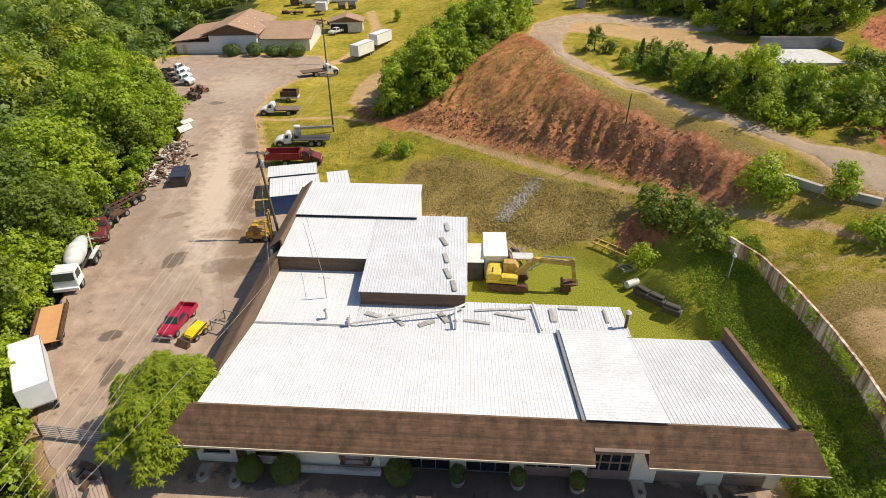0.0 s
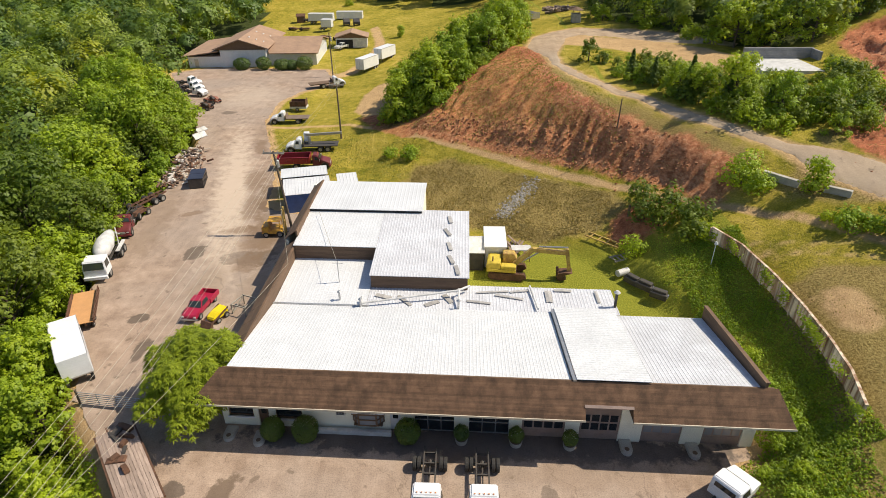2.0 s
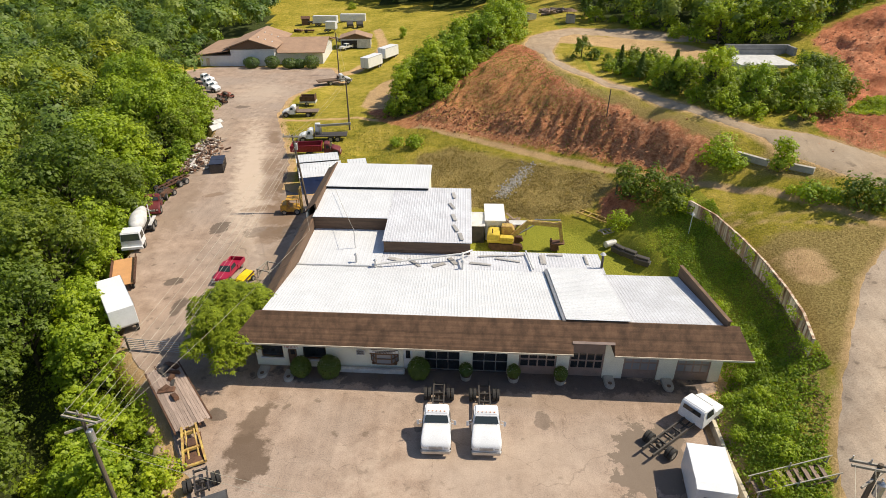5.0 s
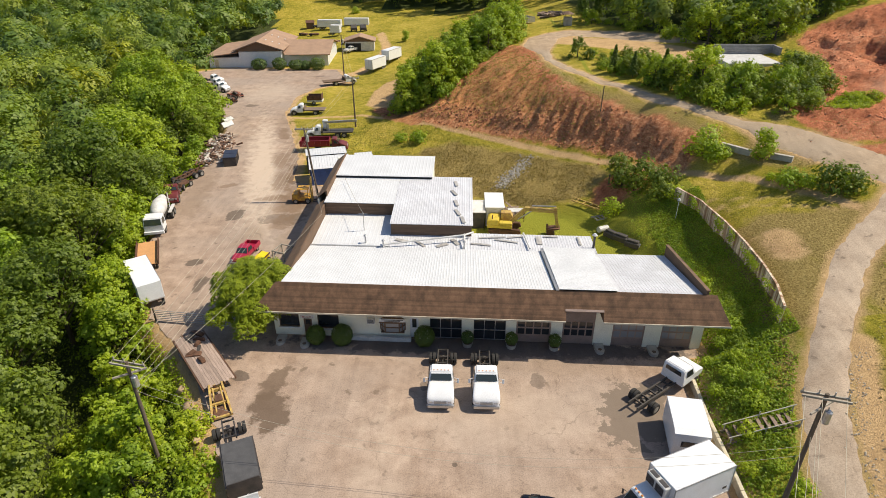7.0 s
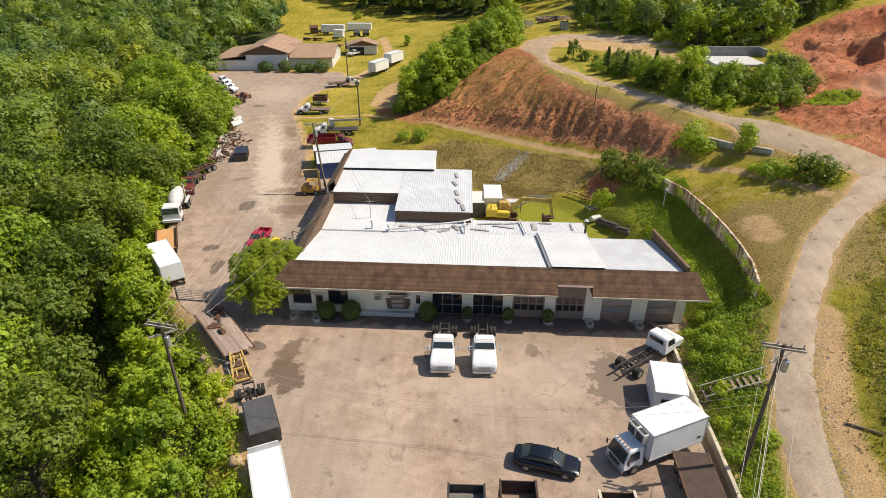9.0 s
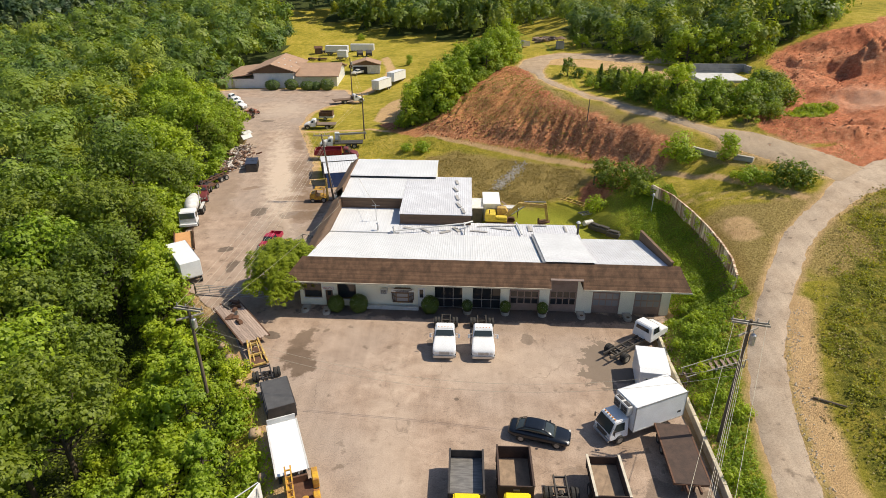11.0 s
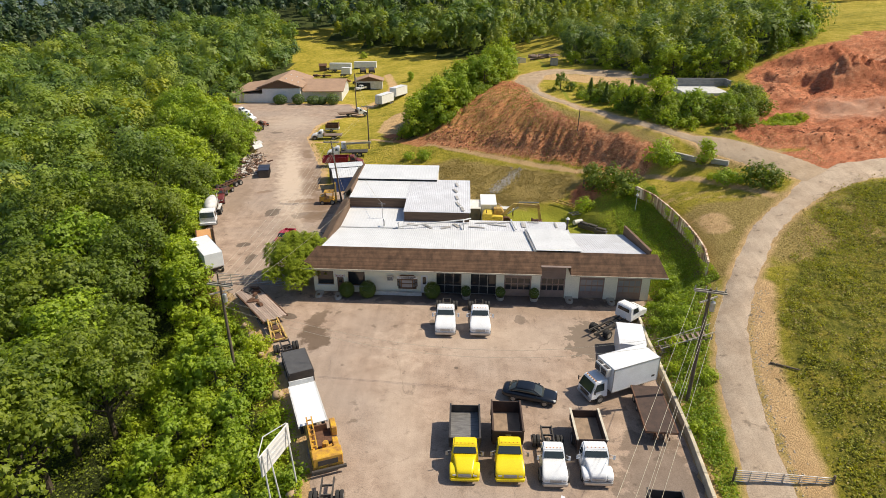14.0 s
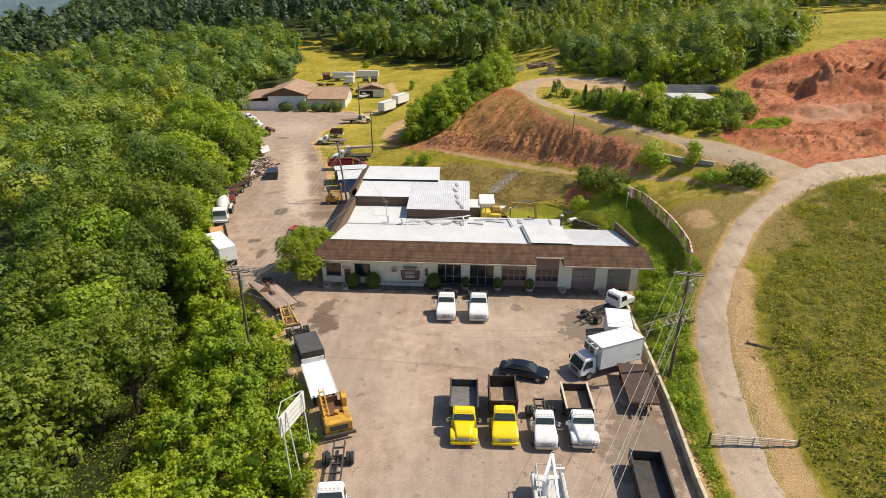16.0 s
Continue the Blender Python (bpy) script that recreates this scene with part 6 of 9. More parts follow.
    for ob in t.children_recursive:
        if not ob.name.startswith(("frame", "wheel", "rim")):
            ob.data.transform(Matrix.Diagonal((kx, ky, kz, 1)))
    return t


def dump_bed(t, y0, y1, z0, z1, half, material, floor, slope=0.0, planks=0, ribs=5):
    """An open tipping body with ribbed sides."""
    bm = bmesh.new()
    w = 0.07
    box(bm, -half, half, y0, y1, z0, z0 + 0.08)
    for s in (-1, 1):
        box(bm, min(s * half, s * (half - w)), max(s * half, s * (half - w)), y0, y1, z0 + 0.08, z1)
        for k in range(ribs):
            y = y0 + (y1 - y0) * (k + 0.5) / ribs
            box(bm, min(s * half, s * (half + 0.06)), max(s * half, s * (half + 0.06)), y - 0.05, y + 0.05, z0 + 0.05, z1 - 0.05)
        box(bm, min(s * (half - w - 0.02), s * (half + 0.05)), max(s * (half - w - 0.02), s * (half + 0.05)), y0, y1, z1, z1 + 0.07)
    box(bm, -half + w, half - w, y0, y0 + w, z0 + 0.08, z1 + slope)
    part("dump_body", bm, material, t)
    bm = bmesh.new()
    box(bm, -half + 0.02, half - 0.02, y1 - w, y1, z0 + 0.06, z1 - 0.06, 0.015)
    for z in (z0 + 0.3, z1 - 0.3):
        box(bm, -half + 0.05, half - 0.05, y1, y1 + 0.05, z - 0.05, z + 0.05)
    part("tailgate", bm, material, t)
    bm = bmesh.new()
    box(bm, -half + w + 0.01, half - w - 0.01, y0 + w + 0.01, y1 - w - 0.01, z0 + 0.085, z0 + 0.1)
    part("bed_floor", bm, floor, t)
    for k in range(planks):
        bm = bmesh.new()
        x = -half + 0.15 + k * 0.3
        box(bm, x, x + 0.26, y0 + 0.3, y1 - 0.4 - 0.2 * (k % 2), z0 + 0.1, z0 + 0.16)
        part("plank", bm, BED_WOOD, t)


FLEET = "trucks parked in the front lot"
# the two bare white trucks at the bay doors
for x in (-2.4, 1.3):
    cab_chassis(pose(x, 19.35, 0), WHITE, "white truck cab on a bare chassis facing out of the bay", FLEET, (5.15,), 6.3, ky=0.8, kz=0.93)
# row at the front of the lot
t = cab_chassis(pose(-0.3, -0.65, 0), YELLOW, "bright yellow dump truck with a dark open bed", FLEET, (3.9,), 5.4, grille=GALV, fenders=True)
dump_bed(t, 2.0, 6.1, 0.98, 1.85, 1.22, BLACK, BED_STEEL, 0.05, 0)
t = cab_chassis(pose(3.1, -0.6, 0), YELLOW, "bright yellow dump truck with a rusty high-sided bed", FLEET, (3.9,), 5.4, tall=1.06, grille=CHROME)
dump_bed(t, 2.3, 6.05, 1.05, 2.35, 1.2, DARK_RUST, BED_TAN, 0.0, 0)
bm = bmesh.new()
box(bm, -0.22, 0.22, 2.285, 2.3, 1.9, 2.06)
part("plate", bm, GALV, t)
cab_chassis(pose(6.4, -0.9, 0), WHITE, "white truck cab on a bare rusty chassis", FLEET, (3.7,), 5.0, hood=1.05, kx=0.86)
t = cab_chassis(pose(9.6, -0.7, 0), WHITE, "white truck with a rusty open stake bed", FLEET, (3.9,), 5.4, tall=0.98, fenders=True)
dump_bed(t, 2.1, 5.85, 0.98, 1.85, 1.13, DARK_RUST, BED_TAN, 0.15, 0)
for s in (-1, 1):
    bm = bmesh.new()
    box(bm, s * 1.15 - 0.09, s * 1.15 + 0.09, 2.1, 5.85, 1.92, 2.0)
    part("side_rail", bm, TRIM, t, "cream top rail")

# bucket truck, seen from behind
t = cab_chassis(pose(5.9, -12.3, 0), WHITE, "white utility bucket truck with a folded boom", FLEET, (4.6,), 6.6)
bm = bmesh.new()
box(bm, -1.2, 1.2, 2.8, 7.0, 1.0, 1.12, 0.02)
for s in (-1, 1):
    box(bm, s * 1.2 - 0.25 * (s > 0), s * 1.2 + 0.25 * (s < 0), 2.8, 6.6, 1.12, 1.75, 0.03)
part("utility_body", bm, OLD_WHITE, t)
bm = bmesh.new()
rod(bm, (-0.3, 5.2, 1.1), (-0.3, 5.2, 2.3), 0.28, 0.22, 10)
beam(bm, (-0.5, 5.0, 2.35), (0.35, 7.1, 3.0), 0.26, 0.3)
beam(bm, (0.35, 7.0, 2.95), (0.2, 2.2, 2.7), 0.2, 0.24)
beam(bm, (-0.2, 6.0, 2.6), (1.1, 5.9, 2.75), 0.16, 0.2)
part("boom", bm, WHITE, t)
bm = bmesh.new()
box(bm, -0.25, 0.45, 1.5, 2.2, 2.1, 3.0, 0.06)
part("bucket", bm, OLD_WHITE, t)
bm = bmesh.new()
for x in (-0.9, 0.9):
    rod(bm, (x, 6.6, 1.1), (x, 6.6, 2.5), 0.035)
    rod(bm, (x, 3.2, 1.7), (x, 3.2, 2.5), 0.035)
    rod(bm, (x, 3.2, 2.5), (x, 6.6, 2.5), 0.035)
rod(bm, (-0.9, 6.6, 2.5), (0.9, 6.6, 2.5), 0.035)
part("ladder_rack", bm, OLD_WHITE, t)

# dark saloon car
t = thing("car", pose(5.55, 8.75, 0, 0, 0, 76), "dark navy four-door saloon car", "car", FLEET)
loft("body", [(-2.42, 0.55, 0.38, 0.62), (-2.36, 0.72, 0.3, 0.70), (-2.15, 0.84, 0.26, 0.78), (-1.6, 0.90, 0.24, 0.88), (-1.0, 0.91, 0.24, 0.96), (0.0, 0.92, 0.24, 1.0), (1.2, 0.91, 0.24, 1.02), (1.9, 0.88, 0.26, 1.02), (2.25, 0.82, 0.3, 0.99), (2.4, 0.72, 0.36, 0.88), (2.45, 0.6, 0.42, 0.75)], NAVY, t, 24, 3.4)
loft("glasshouse", [(-1.25, 0.66, 0.86, 0.95), (-0.95, 0.72, 0.86, 1.12), (-0.45, 0.72, 0.86, 1.36), (0.0, 0.71, 0.86, 1.43), (0.7, 0.70, 0.86, 1.43), (1.2, 0.69, 0.86, 1.34), (1.65, 0.67, 0.86, 1.15), (1.95, 0.63, 0.86, 1.0)], WINDSCREEN, t, 24, 2.8, label="tinted windows all round")
loft("roof", [(-0.42, 0.5, 1.30, 1.375), (-0.2, 0.6, 1.30, 1.43), (0.2, 0.62, 1.30, 1.462), (0.7, 0.61, 1.30, 1.458), (1.05, 0.58, 1.30, 1.41), (1.25, 0.48, 1.29, 1.345)], NAVY, t, 20, 3.0)
for s in (-1, 1):
    for ya, za, yb, zb in ((-1.1, 0.98, -0.35, 1.37), (0.28, 0.98, 0.3, 1.41), (1.75, 1.05, 1.15, 1.37)):
        bm = bmesh.new()
        beam(bm, (s * 0.70, ya, za), (s * 0.57, yb, zb), 0.06, 0.05)
        part("pillar", bm, NAVY, t)
    bm = bmesh.new()
    box(bm, s * 0.96 - 0.09, s * 0.96 + 0.09, -0.75, -0.6, 0.95, 1.08, 0.03)
    part("mirror", bm, NAVY, t)
    bm = bmesh.new()
    box(bm, s * 0.66 - 0.15, s * 0.66 + 0.15, -2.36, -2.18, 0.60, 0.72, 0.03)
    part("headlight", bm, LENS, t)
    for y in (-1.42, 1.38):
        wheel(t, s * 0.83, y, 0.33, 0.2)

# refrigerated box truck with a forward cab
t = thing("box_truck", pose(11.3, 9.2, 0, 0, 0, -65), "white refrigerated box truck with a forward cab", "truck", FLEET)
chassis(t, -0.6, 6.0, (4.2,), r=0.42, z=0.62)
bm = bmesh.new()
prism(bm, [(-0.95, 0.55), (-0.98, 1.15), (-0.55, 2.1), (-0.35, 2.22), (0.75, 2.25), (0.8, 0.55)], -1.0, 1.0, lambda y, z: max(0.0, z - 1.2) * 0.13, 0.05)
cab = part("cab", bm, WHITE, t)
plate("windscreen", [(-0.9, -0.98, 1.22), (0.9, -0.98, 1.22), (0.8, -0.6, 2.06), (-0.8, -0.6, 2.06)], WINDSCREEN, cab, 0.02)
for s in (-1, 1):
    q = [(s * 0.99, -0.7, 1.3), (s * 0.99, 0.35, 1.3), (s * 0.9, 0.35, 2.0), (s * 0.9, -0.4, 2.0)]
    plate("side_window", q if s > 0 else q[::-1], WINDSCREEN, cab, 0.02)
    bm = bmesh.new()
    box(bm, s * 0.7 - 0.16, s * 0.7 + 0.16, -1.04, -0.95, 0.72, 0.92, 0.02)
    part("headlight", bm, LENS, t)
    bm = bmesh.new()
    box(bm, s * 1.22 - 0.08, s * 1.22 + 0.08, -0.85, -0.78, 1.3, 1.75, 0.02)
    rod(bm, (s * 0.95, -0.7, 1.7), (s * 1.22, -0.8, 1.7), 0.02)
    part("mirror", bm, BLACK, t)
for x in (-0.6, -0.3, 0, 0.3, 0.6):
    bm = bmesh.new()
    box(bm, x - 0.06, x + 0.06, -0.42, -0.32, 2.22, 2.28)
    part("marker_light", bm, AMBER, cab)
bm = bmesh.new()
box(bm, -0.98, 0.98, -1.08, -0.95, 0.42, 0.66, 0.03)
part("bumper", bm, CHROME, t)
bm = bmesh.new()
box(bm, -0.6, 0.6, -1.02, -0.96, 0.72, 1.1)
part("grille", bm, BLACK, t)
bm = bmesh.new()
box(bm, -1.2, 1.2, 1.05, 6.1, 0.95, 3.4, 0.03)
body = part("cargo_box", bm, WHITE, t)
bm = bmesh.new()
for x in (-1.205, 1.205):
    for z in (0.97, 3.36):
        box(bm, x - 0.02, x + 0.02, 1.05, 6.1, z - 0.04, z + 0.04)
for x in (-1.19, 1.19):
    for y in (1.05, 6.1):
        box(bm, x - 0.03, x + 0.03, y - 0.03, y + 0.03, 0.95, 3.4)
part("edge_trim", bm, GALV, t)
bm = bmesh.new()
box(bm, -0.85, 0.85, 0.5, 1.04, 2.45, 3.3, 0.06)
unit = part("cooling_unit", bm, OLD_WHITE, t)
for s in (-1, 1):
    bm = bmesh.new()
    for k in range(5):
        box(bm, s * 0.42 - 0.34, s * 0.42 + 0.34, 0.46, 0.5, 2.58 + k * 0.13, 2.65 + k * 0.13)
    part("louvre", bm, BLACK, unit)
    bm = bmesh.new()
    box(bm, s * 0.42 - 0.33, s * 0.42 + 0.33, 0.62, 0.95, 3.29, 3.33, 0.02)
    part("air_vent", bm, BLACK, unit)
bm = bmesh.new()
box(bm, 1.2, 1.212, 5.4, 5.75, 1.45, 1.65)
part("badge", bm, BLACK, t)

# the old white cab with a stripped chassis, nose against the bank
t = thing("truck", pose(18.3, 22.9, 0, 0, 0, 128), "old white truck cab on a stripped rusty chassis", "truck", FLEET)
chassis(t, -0.5, 6.8, (5.3,), None, 0.7, STEEL_DARK, 0.48)
bm = bmesh.new()
prism(bm, [(-1.25, 0.75), (-1.2, 1.4), (-0.3, 1.62), (0.15, 1.65), (0.5, 2.3), (1.6, 2.36), (1.75, 2.2), (1.75, 0.75)], -1.08, 1.08, lambda y, z: max(0.0, z - 1.5) * 0.16 + (0.12 if y < -1 else 0), 0.06)
cab = part("cab", bm, WHITE, t)
plate("windscreen", [(-0.9, 0.13, 1.7), (0.9, 0.13, 1.7), (0.8, 0.44, 2.24), (-0.8, 0.44, 2.24)], WINDSCREEN, cab, 0.015)
plate("rear_window", [(0.75, 1.76, 1.72), (-0.75, 1.76, 1.72), (-0.7, 1.76, 2.12), (0.7, 1.76, 2.12)], DARK_GLASS, cab, 0.02)
for s in (-1, 1):
    q = [(s * 1.06, 0.45, 1.6), (s * 1.06, 1.35, 1.6), (s * 0.98, 1.35, 2.15), (s * 0.98, 0.6, 2.15)]
    plate("side_window", q if s > 0 else q[::-1], DARK_GLASS, cab, 0.02)
    wheel(t, s * 0.95, -0.2, 0.46, 0.25)

# loose white cargo box
t = thing("cargo_box", pose(16.15, 16.0, 0, 0, 0, -8), "small white cargo box body set on the ground", "cargo box", FLEET)
bm = bmesh.new()
box(bm, -1.25, 1.25, -1.9, 1.9, 0.25, 2.4, 0.04)
body = part("body", bm, WHITE, t)
bm = bmesh.new()
prism(bm, [(-1.92, 2.4), (-1.4, 2.6), (1.9, 2.55), (1.92, 2.4)], -1.28, 1.28, None, 0.02)
part("roof", bm, WHITE, t)
bm = bmesh.new()
box(bm, -0.7, 0.7, -1.94, -1.9, 1.2, 1.75, 0.02)
part("window", bm, DARK_GLASS, t)
bm = bmesh.new()
for x in (-0.9, 0.9):
    box(bm, x - 0.1, x + 0.1, -1.85, 1.85, 0, 0.25)
part("skid", bm, RUSTY, t)


def flat_trailer(m, length, half, z, label, deck, frame_mat, planks=True, axles=2, name="flatbed_trailer"):
    """A flat deck of planks on a steel frame; the rear is at +y."""
    t = thing(name, m, label, "trailer")
    bm = bmesh.new()
    for s in (-1, 1):
        box(bm, s * half - 0.06, s * half + 0.06, -length / 2, length / 2, z - 0.2, z + 0.02)
        box(bm, s * 0.45 - 0.06, s * 0.45 + 0.06, -length / 2 - 0.6, length / 2, z - 0.32, z - 0.06)
    for k in range(int(length / 0.8) + 1):
        y = -length / 2 + k * 0.8
        box(bm, -half, half, y - 0.04, y + 0.04, z - 0.16, z - 0.05)
    part("frame", bm, frame_mat, t)
    n = int(2 * half / 0.24)
    if planks:
        for k in range(n):
            bm = bmesh.new()
            x = -half + 0.07 + k * (2 * half - 0.14) / n
            box(bm, x, x + (2 * half - 0.14) / n - 0.02, -length / 2, length / 2 - 0.15 * (k % 3 == 1), z - 0.05, z)
            part("plank", bm, deck, t)
    else:
        bm = bmesh.new()
        box(bm, -half + 0.06, half - 0.06, -length / 2, length / 2, z - 0.05, z + 0.005)
        part("deck", bm, deck, t)
    for k in range(axles):
        y = length * 0.18 + k * 1.15
        for s in (-1, 1):
            wheel(t, s * (half - 0.25), y, min(0.42, z * 0.44), 0.22)
    bm = bmesh.new()
    for s in (-1, 1):
        rod(bm, (s * 0.4, -length / 2 + 0.5, 0), (s * 0.4, -length / 2 + 0.5, z - 0.15), 0.06)
    part("landing_leg", bm, frame_mat, t)
    return t


flat_trailer(pose(15.75, 6.3, 0, 0, 0, -3), 6.0, 1.25, 1.25, "rusty brown flatbed trailer against the lot wall", DARK_RUST, RUSTY, False)
flat_trailer(pose(-23.6, 23.3, 0, 0, 0, 220), 8.4, 1.35, 0.95, "long weathered plank lowboy trailer at the lot edge", LOWBOY_DECK, RUSTY)
t = flat_trailer(pose(-13.9, 5.9, 0, 0, 0, 204), 5.6, 1.15, 1.25, "white steel flatbed body on a parked truck frame", WHITE, OLD_WHITE, False)
bm = bmesh.new()
box(bm, -1.1, 1.1, -2.85, -2.75, 1.2, 1.75)
part("headboard", bm, OLD_WHITE, t)
# dark open trailer at the lot wall
t = thing("open_trailer", pose(13.6, -6.3, 0, 0, 0, -4), "black steel open-topped trailer", "trailer")
dump_bed(t, -3.4, 3.4, 0.6, 1.55, 1.2, BLACK, BLACK, 0.0, 0, 7)
for s in (-1, 1):
    for y in (0.2, 1.2):
        wheel(t, s * 0.95, y, 0.36, 0.22)
# black dump body standing on the ground
t = thing("dump_bed", pose(-16.35, 11.85, 0, 0, 0, 26), "black dump bed with a tarped top resting on the ground", "truck bed")
dump_bed(t, -2.1, 2.1, 0.15, 1.15, 1.15, BLACK, BLACK, 0.35, 0, 4)
bm = bmesh.new()
prism(bm, [(-2.0, 1.22), (-2.0, 1.3), (2.05, 1.27), (2.05, 1.2)], -1.1, 1.1)
part("tarp", bm, paint("faded_black_tarp", (0.095, 0.095, 0.10), 0.7, worn=0.7, scale=1.5, relief=0.2), t)
# small dark axle and wheels between the machines
t = thing("truck_axle", pose(-18.4, 15.2, 0, 0, 0, 26), "dark truck axle frame with black wheels", "chassis")
chassis(t, -0.9, 1.2, (0.2,), None, 0.6, BLACK, 0.45)
# rusty chassis with twin wheels near the sign, and its white cab
t = cab_chassis(pose(-9.6, -9.4, 0, 0, 0, 6), WHITE, "white truck cab on a long bare chassis", FLEET, (5.9,), 7.4)


def yellow_frame(m):
    t = thing("lift_frame", m, "faded yellow steel lift frame with a rusty base", "machine")
    bm = bmesh.new()
    for s in (-1, 1):
        beam(bm, (s * 0.75, -1.9, 0.35), (s * 0.5, 1.6, 0.95), 0.16, 0.22)
        rod(bm, (s * 0.35, -1.2, 0.3), (s * 0.3, 1.2, 0.9), 0.07)
    for y, w in ((-1.8, 0.8), (-0.4, 0.7), (1.1, 0.55), (1.6, 0.55)):
        box(bm, -w, w, y - 0.09, y + 0.09, 0.45 + 0.13 * y, 0.62 + 0.17 * y + 0.05)
    part("frame", bm, PALE_YELLOW, t)
    bm = bmesh.new()
    box(bm, -0.6, 0.6, -1.8, -0.6, 0.1, 0.35, 0.03)
    box(bm, -0.3, 0.3, -0.3, 0.5, 0.2, 0.75, 0.04)
    for s in (-1, 1):
        box(bm, s * 0.6 - 0.1, s * 0.6 + 0.1, -1.6, 1.4, 0.0, 0.2)
    part("base", bm, RUSTY, t)
    return t


yellow_frame(pose(-20.5, 18.6, 0, 0, 0, 28))


def crane_machine(m):
    """Old yellow machine with an open engine deck."""
    t = thing("yellow_machine", m, "old faded yellow construction machine with an open rusty deck", "machine")
    bm = bmesh.new()
    box(bm, -1.15, 1.15, -2.1, 1.9, 0.55, 0.85, 0.03)
    box(bm, -1.15, 1.15, -2.15, -1.1, 0.85, 1.75, 0.08)
    box(bm, -1.2, -0.75, -1.1, 2.0, 0.85, 1.6, 0.05)
    box(bm, 0.75, 1.2, 0.9, 2.1, 0.85, 1.75, 0.05)
    box(bm, 0.65, 1.1, -1.0, 0.3, 0.85, 1.35, 0.05)
    part("body", bm, MACHINE_YELLOW, t)
    bm = bmesh.new()
    box(bm, -0.74, 0.74, -1.08, 1.9, 0.86, 0.92)
    box(bm, -0.6, 0.5, 1.75, 1.9, 0.9, 1.5)
    part("deck", bm, RUSTY, t)
    bm = bmesh.new()
    rod(bm, (0.1, -0.3, 0.9), (0.1, -0.3, 1.5), 0.3, 0.24, 10)
    rod(bm, (-0.5, -0.7, 1.0), (0.6, -0.4, 1.2), 0.12)
    part("winch", bm, MACHINE_YELLOW, t)
    bm = bmesh.new()
    for x in (-1.0, -0.6):
        beam(bm, (x, -1.0, 1.7), (x, 2.6, 1.85), 0.1, 0.16)
    for k in range(6):
        box(bm, -1.0, -0.6, -0.8 + k * 0.6, -0.72 + k * 0.6, 1.68 + k * 0.025, 1.78 + k * 0.025)
    part("boom", bm, MACHINE_YELLOW, t)
    bm = bmesh.new()
    box(bm, -0.75, 0.75, -2.18, -2.14, 1.0, 1.45)
    part("grille", bm, BLACK, t)
    bm = bmesh.new()
    box(bm, -1.3, 1.35, -2.4, -2.2, 0.5, 0.75, 0.02)
    part("bumper", bm, STEEL_DARK, t)
    for s in (-1, 1):
        for y in (-1.3, 1.2):
            wheel(t, s * 1.0, y, 0.5, 0.3)
    return t


crane_machine(pose(-11.4, 1.2, 0, 0, 0, 21))


def pickup(m, colour, label, bed=BLACK, kind="pickup"):
    t = thing(kind, m, label, "pickup")
    bm = bmesh.new()
    prism(bm, [(-2.6, 0.5), (-2.6, 0.85), (-2.45, 1.0), (-1.2, 1.08), (0.65, 1.08), (0.65, 0.5)], -0.95, 0.95, lambda y, z: 0.05 + (0.08 if y < -2.4 else 0), 0.05)
    for s in (-1, 1):
        box(bm, s * 0.92 - 0.06, s * 0.92 + 0.06, 0.65, 2.7, 0.5, 1.12, 0.02)
    box(bm, -0.9, 0.9, 2.6, 2.7, 0.5, 1.1, 0.02)
    box(bm, -0.9, 0.9, 0.65, 2.6, 0.5, 0.58)
    part("body", bm, colour, t)
    bm = bmesh.new()
    prism(bm, [(-1.2, 1.05), (-0.55, 1.65), (0.5, 1.68), (0.62, 1.05)], -0.85, 0.85, lambda y, z: (z - 1.05) * 0.28, 0.04)
    part("cab", bm, colour, t)
    plate("windscreen", [(-0.74, -1.15, 1.1), (0.74, -1.15, 1.1), (0.64, -0.6, 1.6), (-0.64, -0.6, 1.6)], WINDSCREEN, t, 0.015)
    plate("rear_window", [(0.7, 0.63, 1.15), (-0.7, 0.63, 1.15), (-0.62, 0.545, 1.55), (0.62, 0.545, 1.55)], WINDSCREEN, t, 0.015)
    for s in (-1, 1):
        q = [(s * 0.835, -0.95, 1.12), (s * 0.835, 0.5, 1.12), (s * 0.71, 0.42, 1.58), (s * 0.71, -0.5, 1.58)]
        plate("side_window", q if s > 0 else q[::-1], WINDSCREEN, t, 0.015)
        for y in (-1.7, 1.75):
            wheel(t, s * 0.83, y, 0.37, 0.23)
        bm = bmesh.new()
        box(bm, s * 0.7 - 0.15, s * 0.7 + 0.15, -2.63, -2.55, 0.72, 0.9)
        part("headlight", bm, LENS, t)
    bm = bmesh.new()
    box(bm, -0.84, 0.84, 0.72, 2.55, 0.585, 0.6)
    part("bed_floor", bm, bed, t)
    bm = bmesh.new()
    box(bm, -0.98, 0.98, -2.75, -2.55, 0.45, 0.62, 0.02)
    part("bumper", bm, CHROME, t)
    return t


CRIMSON = paint("crimson_enamel", (0.42, 0.018, 0.06), 0.32, worn=0.8, scale=1.5)
pickup(pose(-26.5, 43.2, 0, 0, 0, -5) @ Matrix.Scale(0.89, 4), CRIMSON, "glossy crimson pickup with an open bed", CRIMSON)


